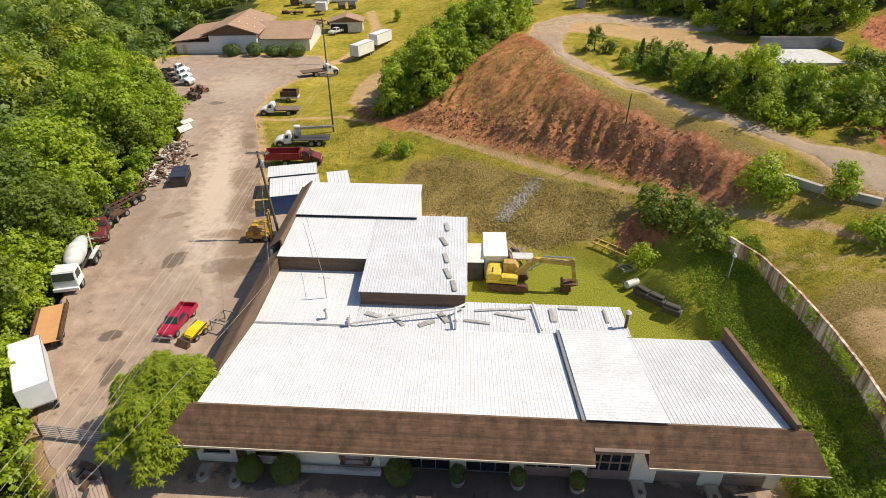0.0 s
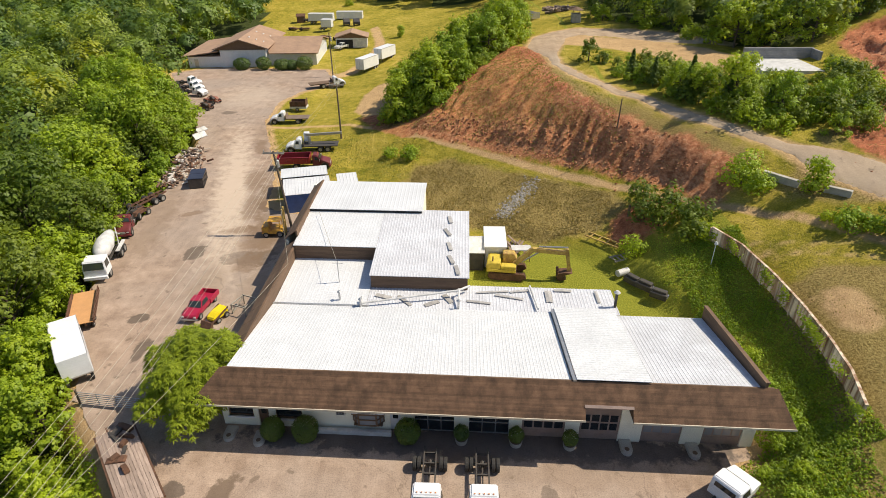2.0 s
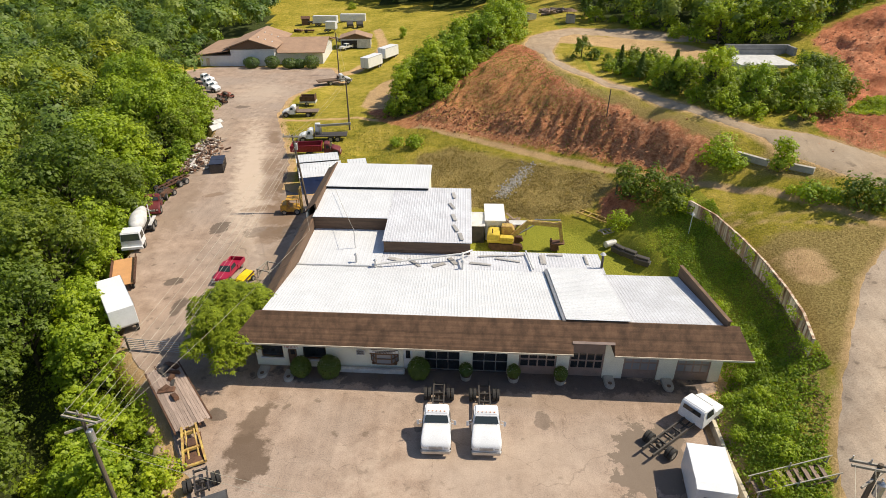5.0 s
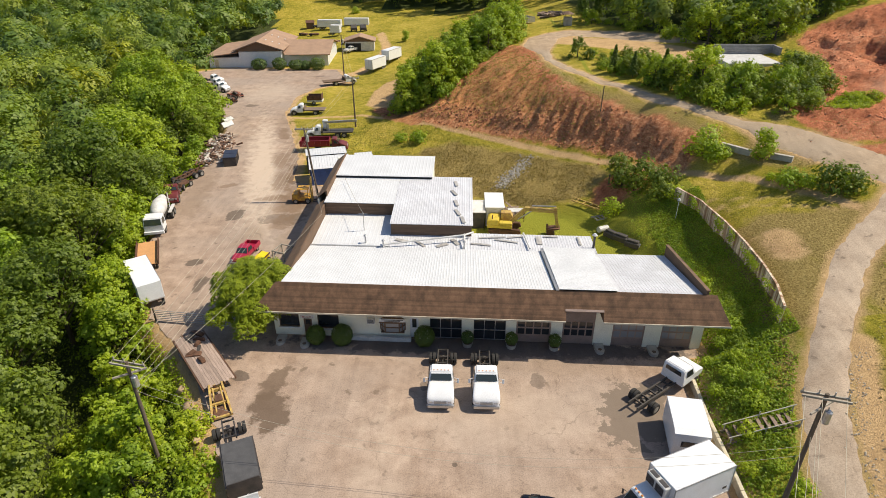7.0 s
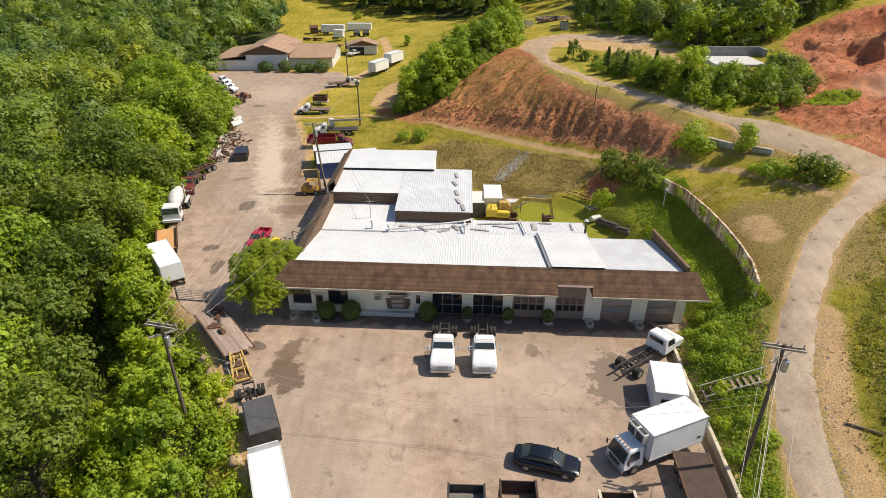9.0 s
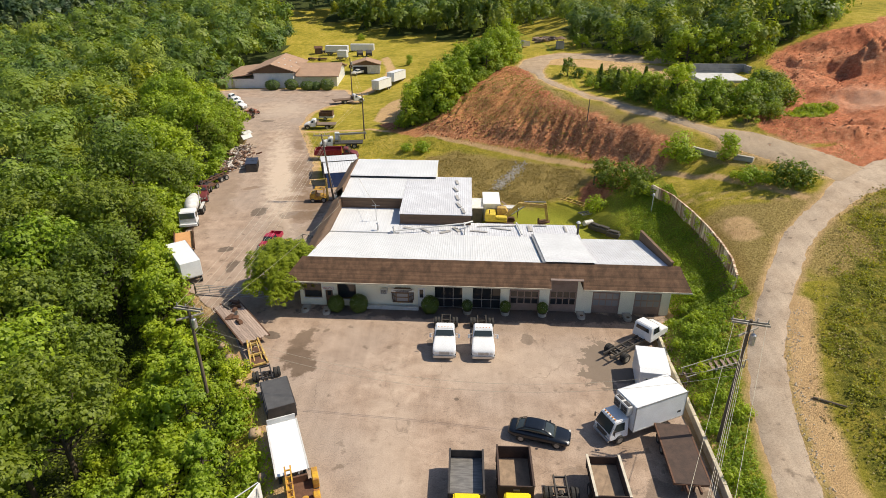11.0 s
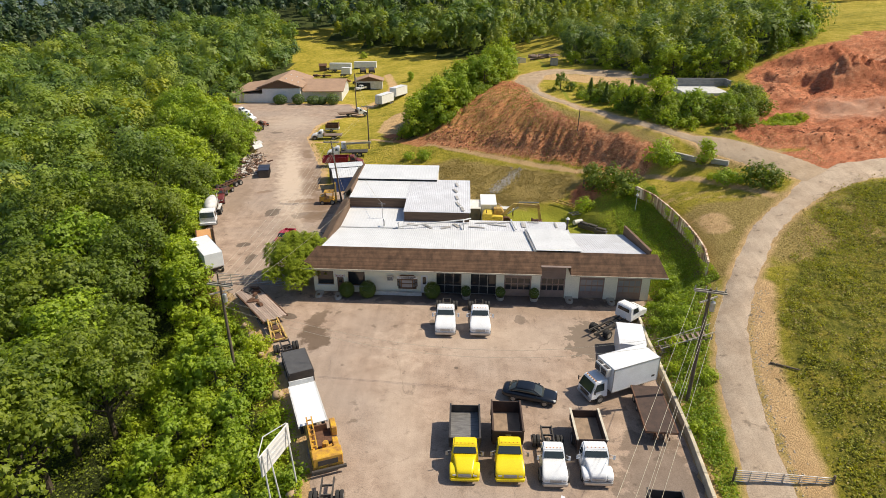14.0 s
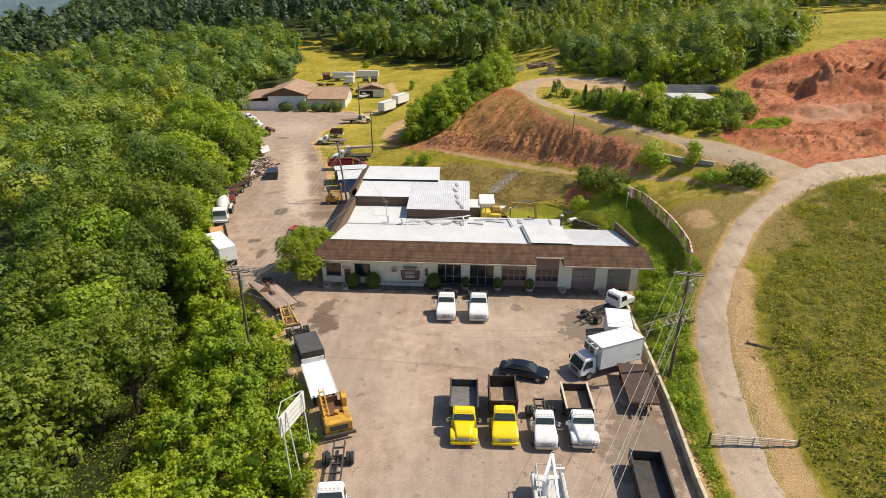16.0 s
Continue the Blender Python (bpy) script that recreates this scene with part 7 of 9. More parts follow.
def simple_truck(m, colour, label, body="flat", bed_mat=None, length=6.6, cabover=False, axles=(4.4,)):
    t = cab_chassis(m, colour, label, "trucks parked round the yard", axles, length, tank=False) if not cabover else None
    if body == "flat":
        bm = bmesh.new()
        box(bm, -1.2, 1.2, 2.2, length + 0.2, 1.02, 1.14, 0.01)
        box(bm, -1.2, 1.2, 2.15, 2.23, 1.1, 1.8)
        part("flat_bed", bm, bed_mat or BED_BROWN, t)
    elif body == "dump":
        dump_bed(t, 2.2, length + 0.3, 1.05, 2.0, 1.2, bed_mat or colour, BED_BROWN, 0.2, 0)
    return t


simple_truck(pose(-22.0, 81.7, 0, 0, 0, 96), MAROON, "faded red dump truck with a long red bed", "dump", RED, 7.0)
t = simple_truck(pose(-29.2, 88.6, 0, 0, 0, -84), WHITE, "white crane truck with a long grey boom", "flat", STEEL_DARK, 7.6, axles=(4.9, 6.1))
bm = bmesh.new()
rod(bm, (0, 3.1, 1.1), (0, 3.1, 2.4), 0.3, 0.25, 10)
beam(bm, (0, 2.6, 2.7), (0.1, 8.6, 2.95), 0.32, 0.36)
part("boom", bm, GALV, t)
bm = bmesh.new()
box(bm, -0.95, -0.15, 2.2, 3.1, 1.5, 3.0, 0.05)
part("crane_cab", bm, WHITE, t)
simple_truck(pose(-36.2, 103.6, 0, 0, 0, -86), WHITE, "old white truck with a weathered flatbed", "flat", BED_WOOD, 6.2)
simple_truck(pose(-29.0, 131.8, 0, 0, 0, 116), WHITE, "white rollback truck with a brown deck", "flat", BED_BROWN, 7.2)
t = thing("dump_trailer", pose(-33.8, 112.0, 0, 0, 0, 92), "small brown dump bed on a white trailer", "trailer")
dump_bed(t, -1.6, 1.6, 1.0, 1.9, 1.05, RUSTY, BED_BROWN, 0.4, 0, 3)
bm = bmesh.new()
box(bm, -1.0, 1.0, -1.7, 1.7, 0.55, 0.98, 0.03)
part("frame", bm, OLD_WHITE, t)
for s in (-1, 1):
    wheel(t, s * 0.9, 0.2, 0.4, 0.24)

# along the wood: mixer, maroon trucks, old white trucks
def mixer(m):
    t = thing("mixer_truck", m, "white cement mixer truck parked under the trees", "truck", "trucks parked round the yard")
    chassis(t, -0.8, 6.8, (4.4, 5.6))
    bm = bmesh.new()
    prism(bm, [(-1.2, 0.75), (-1.22, 1.5), (-0.95, 2.45), (-0.8, 2.55), (0.6, 2.55), (0.65, 0.75)], -1.15, 1.15, lambda y, z: max(0.0, z - 1.5) * 0.09, 0.06)
    cab = part("cab", bm, WHITE, t)
    plate("windscreen", [(-1.02, -1.215, 1.6), (1.02, -1.215, 1.6), (0.97, -1.0, 2.35), (-0.97, -1.0, 2.35)], WINDSCREEN, cab, 0.02)
    for s in (-1, 1):
        q = [(s * 1.14, -0.9, 1.6), (s * 1.14, 0.2, 1.6), (s * 1.08, 0.2, 2.3), (s * 1.08, -0.75, 2.3)]
        plate("side_window", q if s > 0 else q[::-1], WINDSCREEN, cab, 0.015)
    bm = bmesh.new()
    box(bm, -1.2, 1.2, -1.45, -1.2, 0.5, 0.85, 0.03)
    part("bumper", bm, WHITE, t)
    bm = bmesh.new()
    prof = [(0.95, 0.3), (1.4, 0.7), (2.4, 0.96), (3.6, 0.98), (5.2, 0.65), (5.9, 0.42)]
    n = 16
    rings = [[bm.verts.new((r * math.cos(2 * math.pi * k / n), y, 2.05 + 0.09 * (y - 1) + r * math.sin(2 * math.pi * k / n))) for k in range(n)] for y, r in prof]
    for a, b in zip(rings, rings[1:]):
        for k in range(n):
            bm.faces.new((a[k], b[k], b[(k + 1) % n], a[(k + 1) % n]))
    bm.faces.new(rings[0])
    bm.faces.new(rings[-1][::-1])
    bmesh.ops.recalc_face_normals(bm, faces=bm.faces)
    part("drum", bm, OLD_WHITE, t, smooth=True)
    bm = bmesh.new()
    for s in (-1, 1):
        beam(bm, (s * 0.8, 5.2, 1.0), (s * 0.6, 6.1, 3.0), 0.1, 0.1)
        box(bm, s * 1.0 - 0.2, s * 1.0 + 0.2, 3.6, 6.4, 1.1, 1.2)
    beam(bm, (0, 6.0, 2.6), (0.3, 7.2, 1.6), 0.5, 0.08)
    part("chute", bm, OLD_WHITE, t)
    return t


mixer(pose(-39.9, 48.9, 0, 0, 0, 14))
simple_truck(pose(-42.2, 58.2, 0, 0, 0, 16), MAROON, "faded maroon truck cab with a stripped frame", "none", None, 7.4)
t = thing("wheeled_frame", pose(-43.6, 67.2, 0, 0, 0, -20), "stripped rusty truck frame on black wheels", "chassis")
chassis(t, -2.6, 3.2, (0.6, 1.8), -2.0, 0.7, RUSTY, 0.47)
for x, y, a in ((-60.2, 121.5, -72), (-62.4, 125.4, -70), (-64.8, 130.0, -68)):
    simple_truck(pose(x + 2.5, y + 0.6, 0, 0, 0, a + 150), WHITE, "old white truck with a bare frame beside the wood", "none", None, 5.6)
t = flat_trailer(pose(-37.6, 41.9, 0, 0, 0, -155), 6.0, 1.15, 1.0, "rusty trailer heaped with orange sawdust", SAND_LOAD, RUSTY, False)
for s in (-1, 1):
    bm = bmesh.new()
    box(bm, s * 1.17 - 0.03, s * 1.17 + 0.03, -3.0, 3.0, 1.0, 1.45)
    side = part("side_rail", bm, RUSTY, t)
    for k in range(9):
        bm = bmesh.new()
        box(bm, s * 1.2 - 0.04, s * 1.2 + 0.04, -2.9 + k * 0.7, -2.8 + k * 0.7, 0.85, 1.5)
        part("stake", bm, RUSTY, side)


def box_trailer(m, length, half, z0, z1, label, group="", material=None, name="box_trailer"):
    t = thing(name, m, label, "trailer", group)
    bm = bmesh.new()
    box(bm, -half, half, -length / 2, length / 2, z0, z1, 0.03)
    body = part("body", bm, material or WHITE, t)
    bm = bmesh.new()
    for s in (-1, 1):
        for z in (z0 + 0.05, z1 - 0.05):
            box(bm, s * (half + 0.005) - 0.02, s * (half + 0.005) + 0.02, -length / 2, length / 2, z - 0.05, z + 0.05)
    box(bm, -half, half, length / 2, length / 2 + 0.02, z0, z0 + 0.12)
    for x in (-half + 0.06, -0.02, half - 0.1):
        box(bm, x, x + 0.05, -length / 2 - 0.02, -length / 2, z0 + 0.05, z1 - 0.05)
    part("edge_trim", bm, GALV, t)
    bm = bmesh.new()
    for s in (-1, 1):
        box(bm, s * 0.5 - 0.05, s * 0.5 + 0.05, -length / 2, length / 2, z0 - 0.18, z0)
        rod(bm, (s * 0.5, -length * 0.32, 0), (s * 0.5, -length * 0.32, z0), 0.06)
    part("frame", bm, STEEL_DARK, t)
    for s in (-1, 1):
        for y in (length * 0.26, length * 0.26 + 1.1):
            wheel(t, s * (half - 0.2), y, min(0.46, z0 * 0.48), 0.24)
    return t


box_trailer(pose(-34.3, 34.7, 0, 0, 0, 218), 6.6, 1.15, 0.95, 3.0, "white box trailer half under the trees")
for x, y in ((-24.9, 145.8), (-21.4, 153.6)):
    box_trailer(pose(x, y, float(land(x, y)), 0, 0, -24), 7.0, 1.2, 0.95, 3.5, "white semi trailer parked on the grass", "white trailers")
for x, y, l, a in ((-52.5, 219, 9, 88), (-43.0, 224, 9.5, 90), (-47.6, 205.5, 3.6, 84)):
    box_trailer(pose(x, y, 0.2, 0, 0, a), l, 1.25, 0.9, 3.4, "white box trailer in the far meadow", "white trailers")
simple_truck(pose(-56, 226, 0.2, 0, 0, 140), WHITE, "old white truck in the far meadow", "none", None, 5.6)

# ---- poles, walls and yard things ----
POLE_WOOD = paint("pole_wood", (0.17, 0.13, 0.095), 0.9, worn=0.6, scale=2, fine=18, relief=0.3, stretch=(2, 2, 0.3))
GREY_WOOD = paint("silvered_timber", (0.42, 0.38, 0.32), 0.9, worn=0.6, scale=2, relief=0.3)
WIRE = paint("power_wire", (0.60, 0.55, 0.44), 0.5, 0.3, relief=0)
WALL_CONC = paint("streaked_concrete", (0.86, 0.72, 0.55), 0.9, worn=0.42, scale=1.5, fine=14, relief=0.35, vary=0.25, dirt=(0.33, 0.19, 0.11), stretch=(1.2, 1.2, 0.12), spread=(0.40, 0.60), world_space=True)
STONE = paint("grey_rubble", (0.70, 0.66, 0.60), 0.9, worn=0.6, scale=3, fine=15, relief=0.4, vary=0.3)
CLAY_STONE = paint("tan_boulder", (0.50, 0.36, 0.22), 0.9, worn=0.7, scale=3, relief=0.4, vary=0.2)
BLUE = paint("blue_sheet", (0.05, 0.12, 0.36), 0.5, worn=0.7, scale=1.2)
BROWN_ROOF = paint("brown_asphalt_roof", (0.42, 0.275, 0.185), 0.9, worn=0.75, scale=0.5, fine=8, relief=0.3)
SIGN_WHITE = paint("sign_white", (0.78, 0.78, 0.76), 0.5, worn=0.92, relief=0)
SIGN_GREY = paint("faded_sign_print", (0.66, 0.67, 0.69), 0.6, relief=0)
INK = paint("sign_ink", (0.06, 0.05, 0.06), 0.6, relief=0)
INK_RED = paint("sign_red", (0.35, 0.03, 0.03), 0.6, relief=0)


def ground_z(x, y):
    return float(land(np.array([float(x)]), np.array([float(y)]))[0])


def utility_pole(x, y, z0, z1, turn, label, arms=2, transformer=True, lean=(0, 0)):
    t = thing("utility_pole", pose(x, y, z0, 0, 0, turn), label, "utility pole", "utility poles")
    h = z1 - z0
    bm = bmesh.new()
    rod(bm, (0, 0, -0.3), (lean[0], lean[1], h), 0.17, 0.11, 10)
    part("pole", bm, POLE_WOOD, t)
    top = Vector((lean[0], lean[1], h))
    for k in range(arms):
        for o in (-0.16, 0.16) if k == 0 else (0.0,):
            bm = bmesh.new()
            d = Vector((1.25, 0, 0)) if k == 0 else Vector((0.75, 0.75, 0))
            c = top + Vector((0, o, -0.25 - 0.75 * k))
            beam(bm, c - d, c + d, 0.1, 0.13)
            part("crossarm", bm, GREY_WOOD, t)
    if arms:
        for x2 in (-1.15, -0.35, 0.45, 1.15):
            bm = bmesh.new()
            rod(bm, top + Vector((x2, 0.16, -0.2)), top + Vector((x2, 0.16, 0.08)), 0.05, 0.035, 8)
            part("insulator", bm, GALV, t)
    if transformer:
        bm = bmesh.new()
        rod(bm, top + Vector((0.36, -0.1, -1.95)), top + Vector((0.36, -0.1, -1.15)), 0.21, None, 14)
        rod(bm, top + Vector((0.36, -0.1, -1.15)), top + Vector((0.36, -0.1, -1.05)), 0.21, 0.1, 14)
        rod(bm, top + Vector((0.3, -0.1, -1.05)), top + Vector((0.3, -0.1, -0.8)), 0.04, None, 6)
        part("transformer", bm, GALV, t)
    return t


utility_pole(-23.06, 13.03, -0.7, 9.05, -12, "wooden utility pole with crossarms and a grey transformer")
utility_pole(19.5, 8.53, 0.45, 11.6, -14, "tall wooden utility pole with crossarms and a transformer")
utility_pole(-32.55, 139.9, 0.1, 10.3, 0, "plain wooden utility pole on the grass", 0, True)
utility_pole(-21.83, 94.0, 0.3, 9.9, 0, "slim wooden utility pole beside the track", 1, False)
utility_pole(-21.2, 59.0, 0.0, 10.6, 0, "leaning dark utility pole beside the sheds", 1, True, (-1.3, 1.0))


def wire(a, b, sag, r=0.013):
    """A hanging wire of short straight lengths."""
    a, b = Vector(a), Vector(b)
    t = bpy.data.curves.new("power_line", "CURVE")
    t.dimensions, t.bevel_depth, t.bevel_resolution = "3D", r, 0
    s = t.splines.new("POLY")
    n = 24
    s.points.add(n)
    for i in range(n + 1):
        f = i / n
        p = a.lerp(b, f)
        s.points[i].co = (p.x, p.y, p.z - 4 * sag * f * (1 - f), 1)
    t.materials.append(WIRE)
    return tagged(new("power_line", t), "thin overhead power line between wooden poles", "power line", "power lines")


LP, UP, SP, BP, AP = (-23.06, 13.03, 8.9), (19.5, 8.53, 11.4), (-22.5, 60.0, 10.4), (-21.83, 94, 9.7), (-32.55, 139.9, 10.1)
for dx in (-1.15, -0.35, 0.45, 1.15):
    wire((LP[0] + dx, LP[1], LP[2]), (SP[0] + dx, SP[1], SP[2]), 0.9)
for dz in (2.0, 2.6):
    wire((LP[0], LP[1], LP[2] - dz), (SP[0], SP[1], SP[2] - dz), 1.2)
for dx in (-0.35, 0.35):
    wire((SP[0] + dx, SP[1], SP[2]), (BP[0] + dx, BP[1], BP[2]), 0.8)
    wire((BP[0] + dx, BP[1], BP[2]), (AP[0] + dx, AP[1], AP[2]), 0.9)
wire((LP[0], LP[1], 7.0), (-16.5, 42, 6.3), 0.5)
wire((-16.5, 42, 6.3), (SP[0], SP[1], 8.4), 0.4)
for dx, dz in ((-1.15, 0), (-0.2, 0), (1.15, 0), (0.1, -2.0), (0.25, -2.6), (0.0, -3.0)):
    wire((UP[0] + dx, UP[1], UP[2] + dz), (-9.5 + dx, -45, 9.6 + dz * 0.8), 1.0)
for dz in (1.6, 2.4):
    wire((LP[0], LP[1], LP[2] - dz), (UP[0], UP[1], UP[2] - dz - 2.2), 3.6)

# kerb wall east of the lot
LOT_WALL = paint("cream_wall_concrete", (0.66, 0.59, 0.44), 0.85, worn=0.6, scale=1.0, fine=18, relief=0.25)
t = thing("lot_wall", pose(0, 0, 0), "low pale concrete wall along the lot edge", "wall")
KERB = [(19.0, 24.4), (18.55, 18), (18.5, 13.2), (18.3, 8.5), (18.1, 3.8), (17.75, -0.5), (17.35, -5.0), (17.2, -9.5)]
for (x0, y0), (x1, y1) in zip(KERB, KERB[1:]):
    n = 2
    for k in range(n):
        a, b = (x0 + (x1 - x0) * k / n, y0 + (y1 - y0) * k / n), (x0 + (x1 - x0) * (k + 1) / n, y0 + (y1 - y0) * (k + 1) / n - 0.0)
        bm = bmesh.new()
        beam(bm, (*a, 0.3), (b[0], b[1] + 0.03, 0.3), 0.3, 1.0)
        bmesh.ops.bevel(bm, geom=list(bm.edges), offset=0.03, segments=1, affect="EDGES")
        part("block", bm, LOT_WALL, t)

# curved retaining wall of upright panels
t = thing("retaining_wall", pose(0, 0, 0), "curved concrete panel retaining wall streaked with rust and dirt", "wall")
pts = []
for (x0, y0, z0), (x1, y1, z1) in zip(WALL_LINE, WALL_LINE[1:]):
    n = max(1, round(math.hypot(x1 - x0, y1 - y0) / 1.25))
    pts += [(x0 + (x1 - x0) * i / n, y0 + (y1 - y0) * i / n, z0 + (z1 - z0) * i / n) for i in range(n)]
pts.append(WALL_LINE[-1])
for i, (a, b) in enumerate(zip(pts, pts[1:])):
    bm = bmesh.new()
    d = Vector((b[0] - a[0], b[1] - a[1], 0)).normalized()
    off_n = Vector((-d.y, d.x, 0)) * 0.07
    top = (a[2] + b[2]) / 2 + 0.06 * math.sin(i * 2.3)
    base = 1.2
    p, q = Vector((a[0], a[1], 0)) + d * 0.012, Vector((b[0], b[1], 0)) - d * 0.012
    lo = [bm.verts.new((*(v + s).xy, base)) for v, s in ((p, off_n), (q, off_n), (q, -off_n), (p, -off_n))]
    hi = [bm.verts.new((*(v + s).xy, top)) for v, s in ((p, off_n), (q, off_n), (q, -off_n), (p, -off_n))]
    bm.faces.new(lo[::-1]), bm.faces.new(hi)
    for k in range(4):
        bm.faces.new((lo[k], lo[(k + 1) % 4], hi[(k + 1) % 4], hi[k]))
    bmesh.ops.recalc_face_normals(bm, faces=bm.faces)
    part("panel", bm, WALL_CONC, t)
    if i % 2 == 0:
        bm = bmesh.new()
        beam(bm, (a[0] - 0.12, a[1], base), (a[0] - 0.12, a[1], top + 0.1), 0.14, 0.14)
        part("post", bm, WALL_CONC, t)
bm = bmesh.new()
for a, b in zip(pts, pts[1:]):
    beam(bm, (a[0], a[1], a[2] + 0.1), (b[0], b[1], b[2] + 0.1), 0.22, 0.12)
part("coping", bm, WALL_CONC, t)

# ivy hanging in clumps over the wall's face
rs = np.random.RandomState(90)
hang = []
for x, y, z, w, n in ((26.2, 46.6, 6.5, 0.9, 260), (27.35, 41.6, 6.3, 0.8, 220), (27.6, 38.6, 6.2, 0.5, 120), (27.65, 34.4, 6.05, 0.9, 300), (27.6, 33.0, 6.0, 0.5, 140), (27.3, 29.6, 5.9, 0.6, 120), (26.6, 25.8, 5.6, 0.6, 220)):
    d = np.abs(rs.normal(0, 0.5, n))
    hang.append(np.stack([x - 0.2 - 0.25 * rs.random_sample(n), y + rs.normal(0, w, n) * (1 - 0.35 * d), z + 0.25 - 1.3 * d], 1))
hang = np.vstack(hang)
V, Fq = leaf_quads(rs, hang, np.tile((-0.8, -0.2, 0.5), (len(hang), 1)), 0.095, 0.3)
tagged(new("vines", mesh_of("vines", V, Fq, LUSH)), "clumps of green vine hanging down the concrete wall", "vine", kind="stuff")

# gates of steel tube
def tube_gate(a, b, z, h, label, rails=6):
    t = thing("gate", pose(0, 0, 0), label, "gate")
    a, b = Vector((*a, z[0])), Vector((*b, z[1]))
    half = a.lerp(b, 0.5)
    for p, q in ((a, half - (b - a).normalized() * 0.04), (half + (b - a).normalized() * 0.04, b)):
        for k in range(rails):
            bm = bmesh.new()
            f = 0.15 + (h - 0.15) * k / (rails - 1)
            rod(bm, p + Vector((0, 0, f)), q + Vector((0, 0, f)), 0.035, None, 6)
            part("rail", bm, GALV, t)
        for k in range(4):
            c = p.lerp(q, k / 3)
            bm = bmesh.new()
            rod(bm, c + Vector((0, 0.02, 0.15)), c + Vector((0, 0.02, h)), 0.035, None, 6)
            part("upright", bm, GALV, t)
    for c in (a, b):
        bm = bmesh.new()
        rod(bm, c - Vector((0, 0, 0.4)), c + Vector((0, 0, h + 0.25)), 0.09, None, 8)
        part("post", bm, POLE_WOOD, t)
    return t


tube_gate((-31.2, 30.0), (-20.8, 28.9), (0, 0), 1.25, "grey steel tube gate closed across the yard entrance")
tube_gate((19.7, -0.8), (26.4, -1.5), (0.25, 0.4), 1.2, "grey steel tube gate closed across the lane")

# billboard on poles over the bank
t = thing("sign_board", pose(-13.8, -2.6, 0, 0, 0, -16), "large white roadside sign on slim white poles", "sign")
bm = bmesh.new()
box(bm, -0.05, 0.05, -1.8, 1.8, 3.1, 4.9)
part("panel", bm, SIGN_WHITE, t)
for z, w in ((4.4, 1.3), (3.95, 1.45), (3.5, 1.0)):
    bm = bmesh.new()
    box(bm, 0.05, 0.062, -w, w, z - 0.12, z + 0.12)
    part("text_bar", bm, SIGN_GREY, t)
for y, dx in ((-1.6, 0.5), (-0.9, 0.9), (1.4, 0.6)):
    bm = bmesh.new()
    rod(bm, (0.1, y, 4.9), (0.3 + dx, y - 0.6, -1.2), 0.06, None, 8)
    part("pole", bm, OLD_WHITE, t)
bm = bmesh.new()
rod(bm, (-0.1, -1.8, 4.9), (-0.9, 0, 4.9), 0.04)
rod(bm, (-0.9, 0, 4.9), (-0.1, 1.8, 4.9), 0.04)
part("brace", bm, OLD_WHITE, t)

# plank steps and hand rails up the bank
t = thing("bank_steps", pose(0, 0, 0), "weathered timber steps with pale hand rails up the grassy bank", "steps")
for k in range(9):
    bm = bmesh.new()
    x = 19.1 + k * 0.48
    z = ground_z(x + 0.2, 15.6) + 0.28
    box(bm, x, x + 0.3, 15.0, 16.1, z, z + 0.08, 0.01)
    part("tread", bm, BED_WOOD, t)
for y in (14.9, 16.2):
    bm = bmesh.new()
    beam(bm, (18.9, y, ground_z(19, y) + 0.22), (23.6, y, ground_z(23.6, y) + 0.26), 0.08, 0.2)
    part("stringer", bm, BED_WOOD, t)
    bm = bmesh.new()
    beam(bm, (18.9, y, ground_z(19, y) + 0.95), (23.8, y, ground_z(23.8, y) + 0.85), 0.06, 0.06)
    part("hand_rail", bm, TRIM, t)
    for f in (0.04, 0.5, 0.96):
        x = 18.9 + 4.9 * f
        bm = bmesh.new()
        rod(bm, (x, y, ground_z(x, y) - 0.2), (x, y, ground_z(x, y) + 0.84), 0.045)
        part("post", bm, GREY_WOOD, t)

# planters and clipped bushes before the workshop
HEDGE = foliage("clipped_hedge", (0.025, 0.06, 0.009), (0.12, 0.18, 0.022), 0.2)
for x, y, r, h in ((-14.4, 27.0, 0.9, 1.9), (-11.9, 26.95, 1.0, 2.1), (-4.2, 27.0, 0.95, 2.05)):
    b = clipped(int(50 + x), h, r, 4600, 0.055, HEDGE, "round clipped green bush by the workshop wall")
    b.matrix_basis = pose(x, y, 0)
for x, y in ((-0.2, 27.0), (3.85, 26.9), (7.8, 26.75)):
    t = thing("planter", pose(x, y, 0), "half-barrel planter at the foot of a bay pier", "planter", "planters")
    bm = bmesh.new()
    rod(bm, (0, 0, 0), (0, 0, 0.42), 0.42, 0.5, 16)
    part("tub", bm, CONCRETE, t)
    bm = bmesh.new()
    rod(bm, (0, 0, 0.4), (0, 0, 0.44), 0.44, None, 16)
    part("soil", bm, BED_BROWN, t)
    b = clipped(int(70 + x), 1.25, 0.6, 1400, 0.06, HEDGE, "small leafy bush in a planter")
    b.matrix_basis = pose(x, y, 0.4)
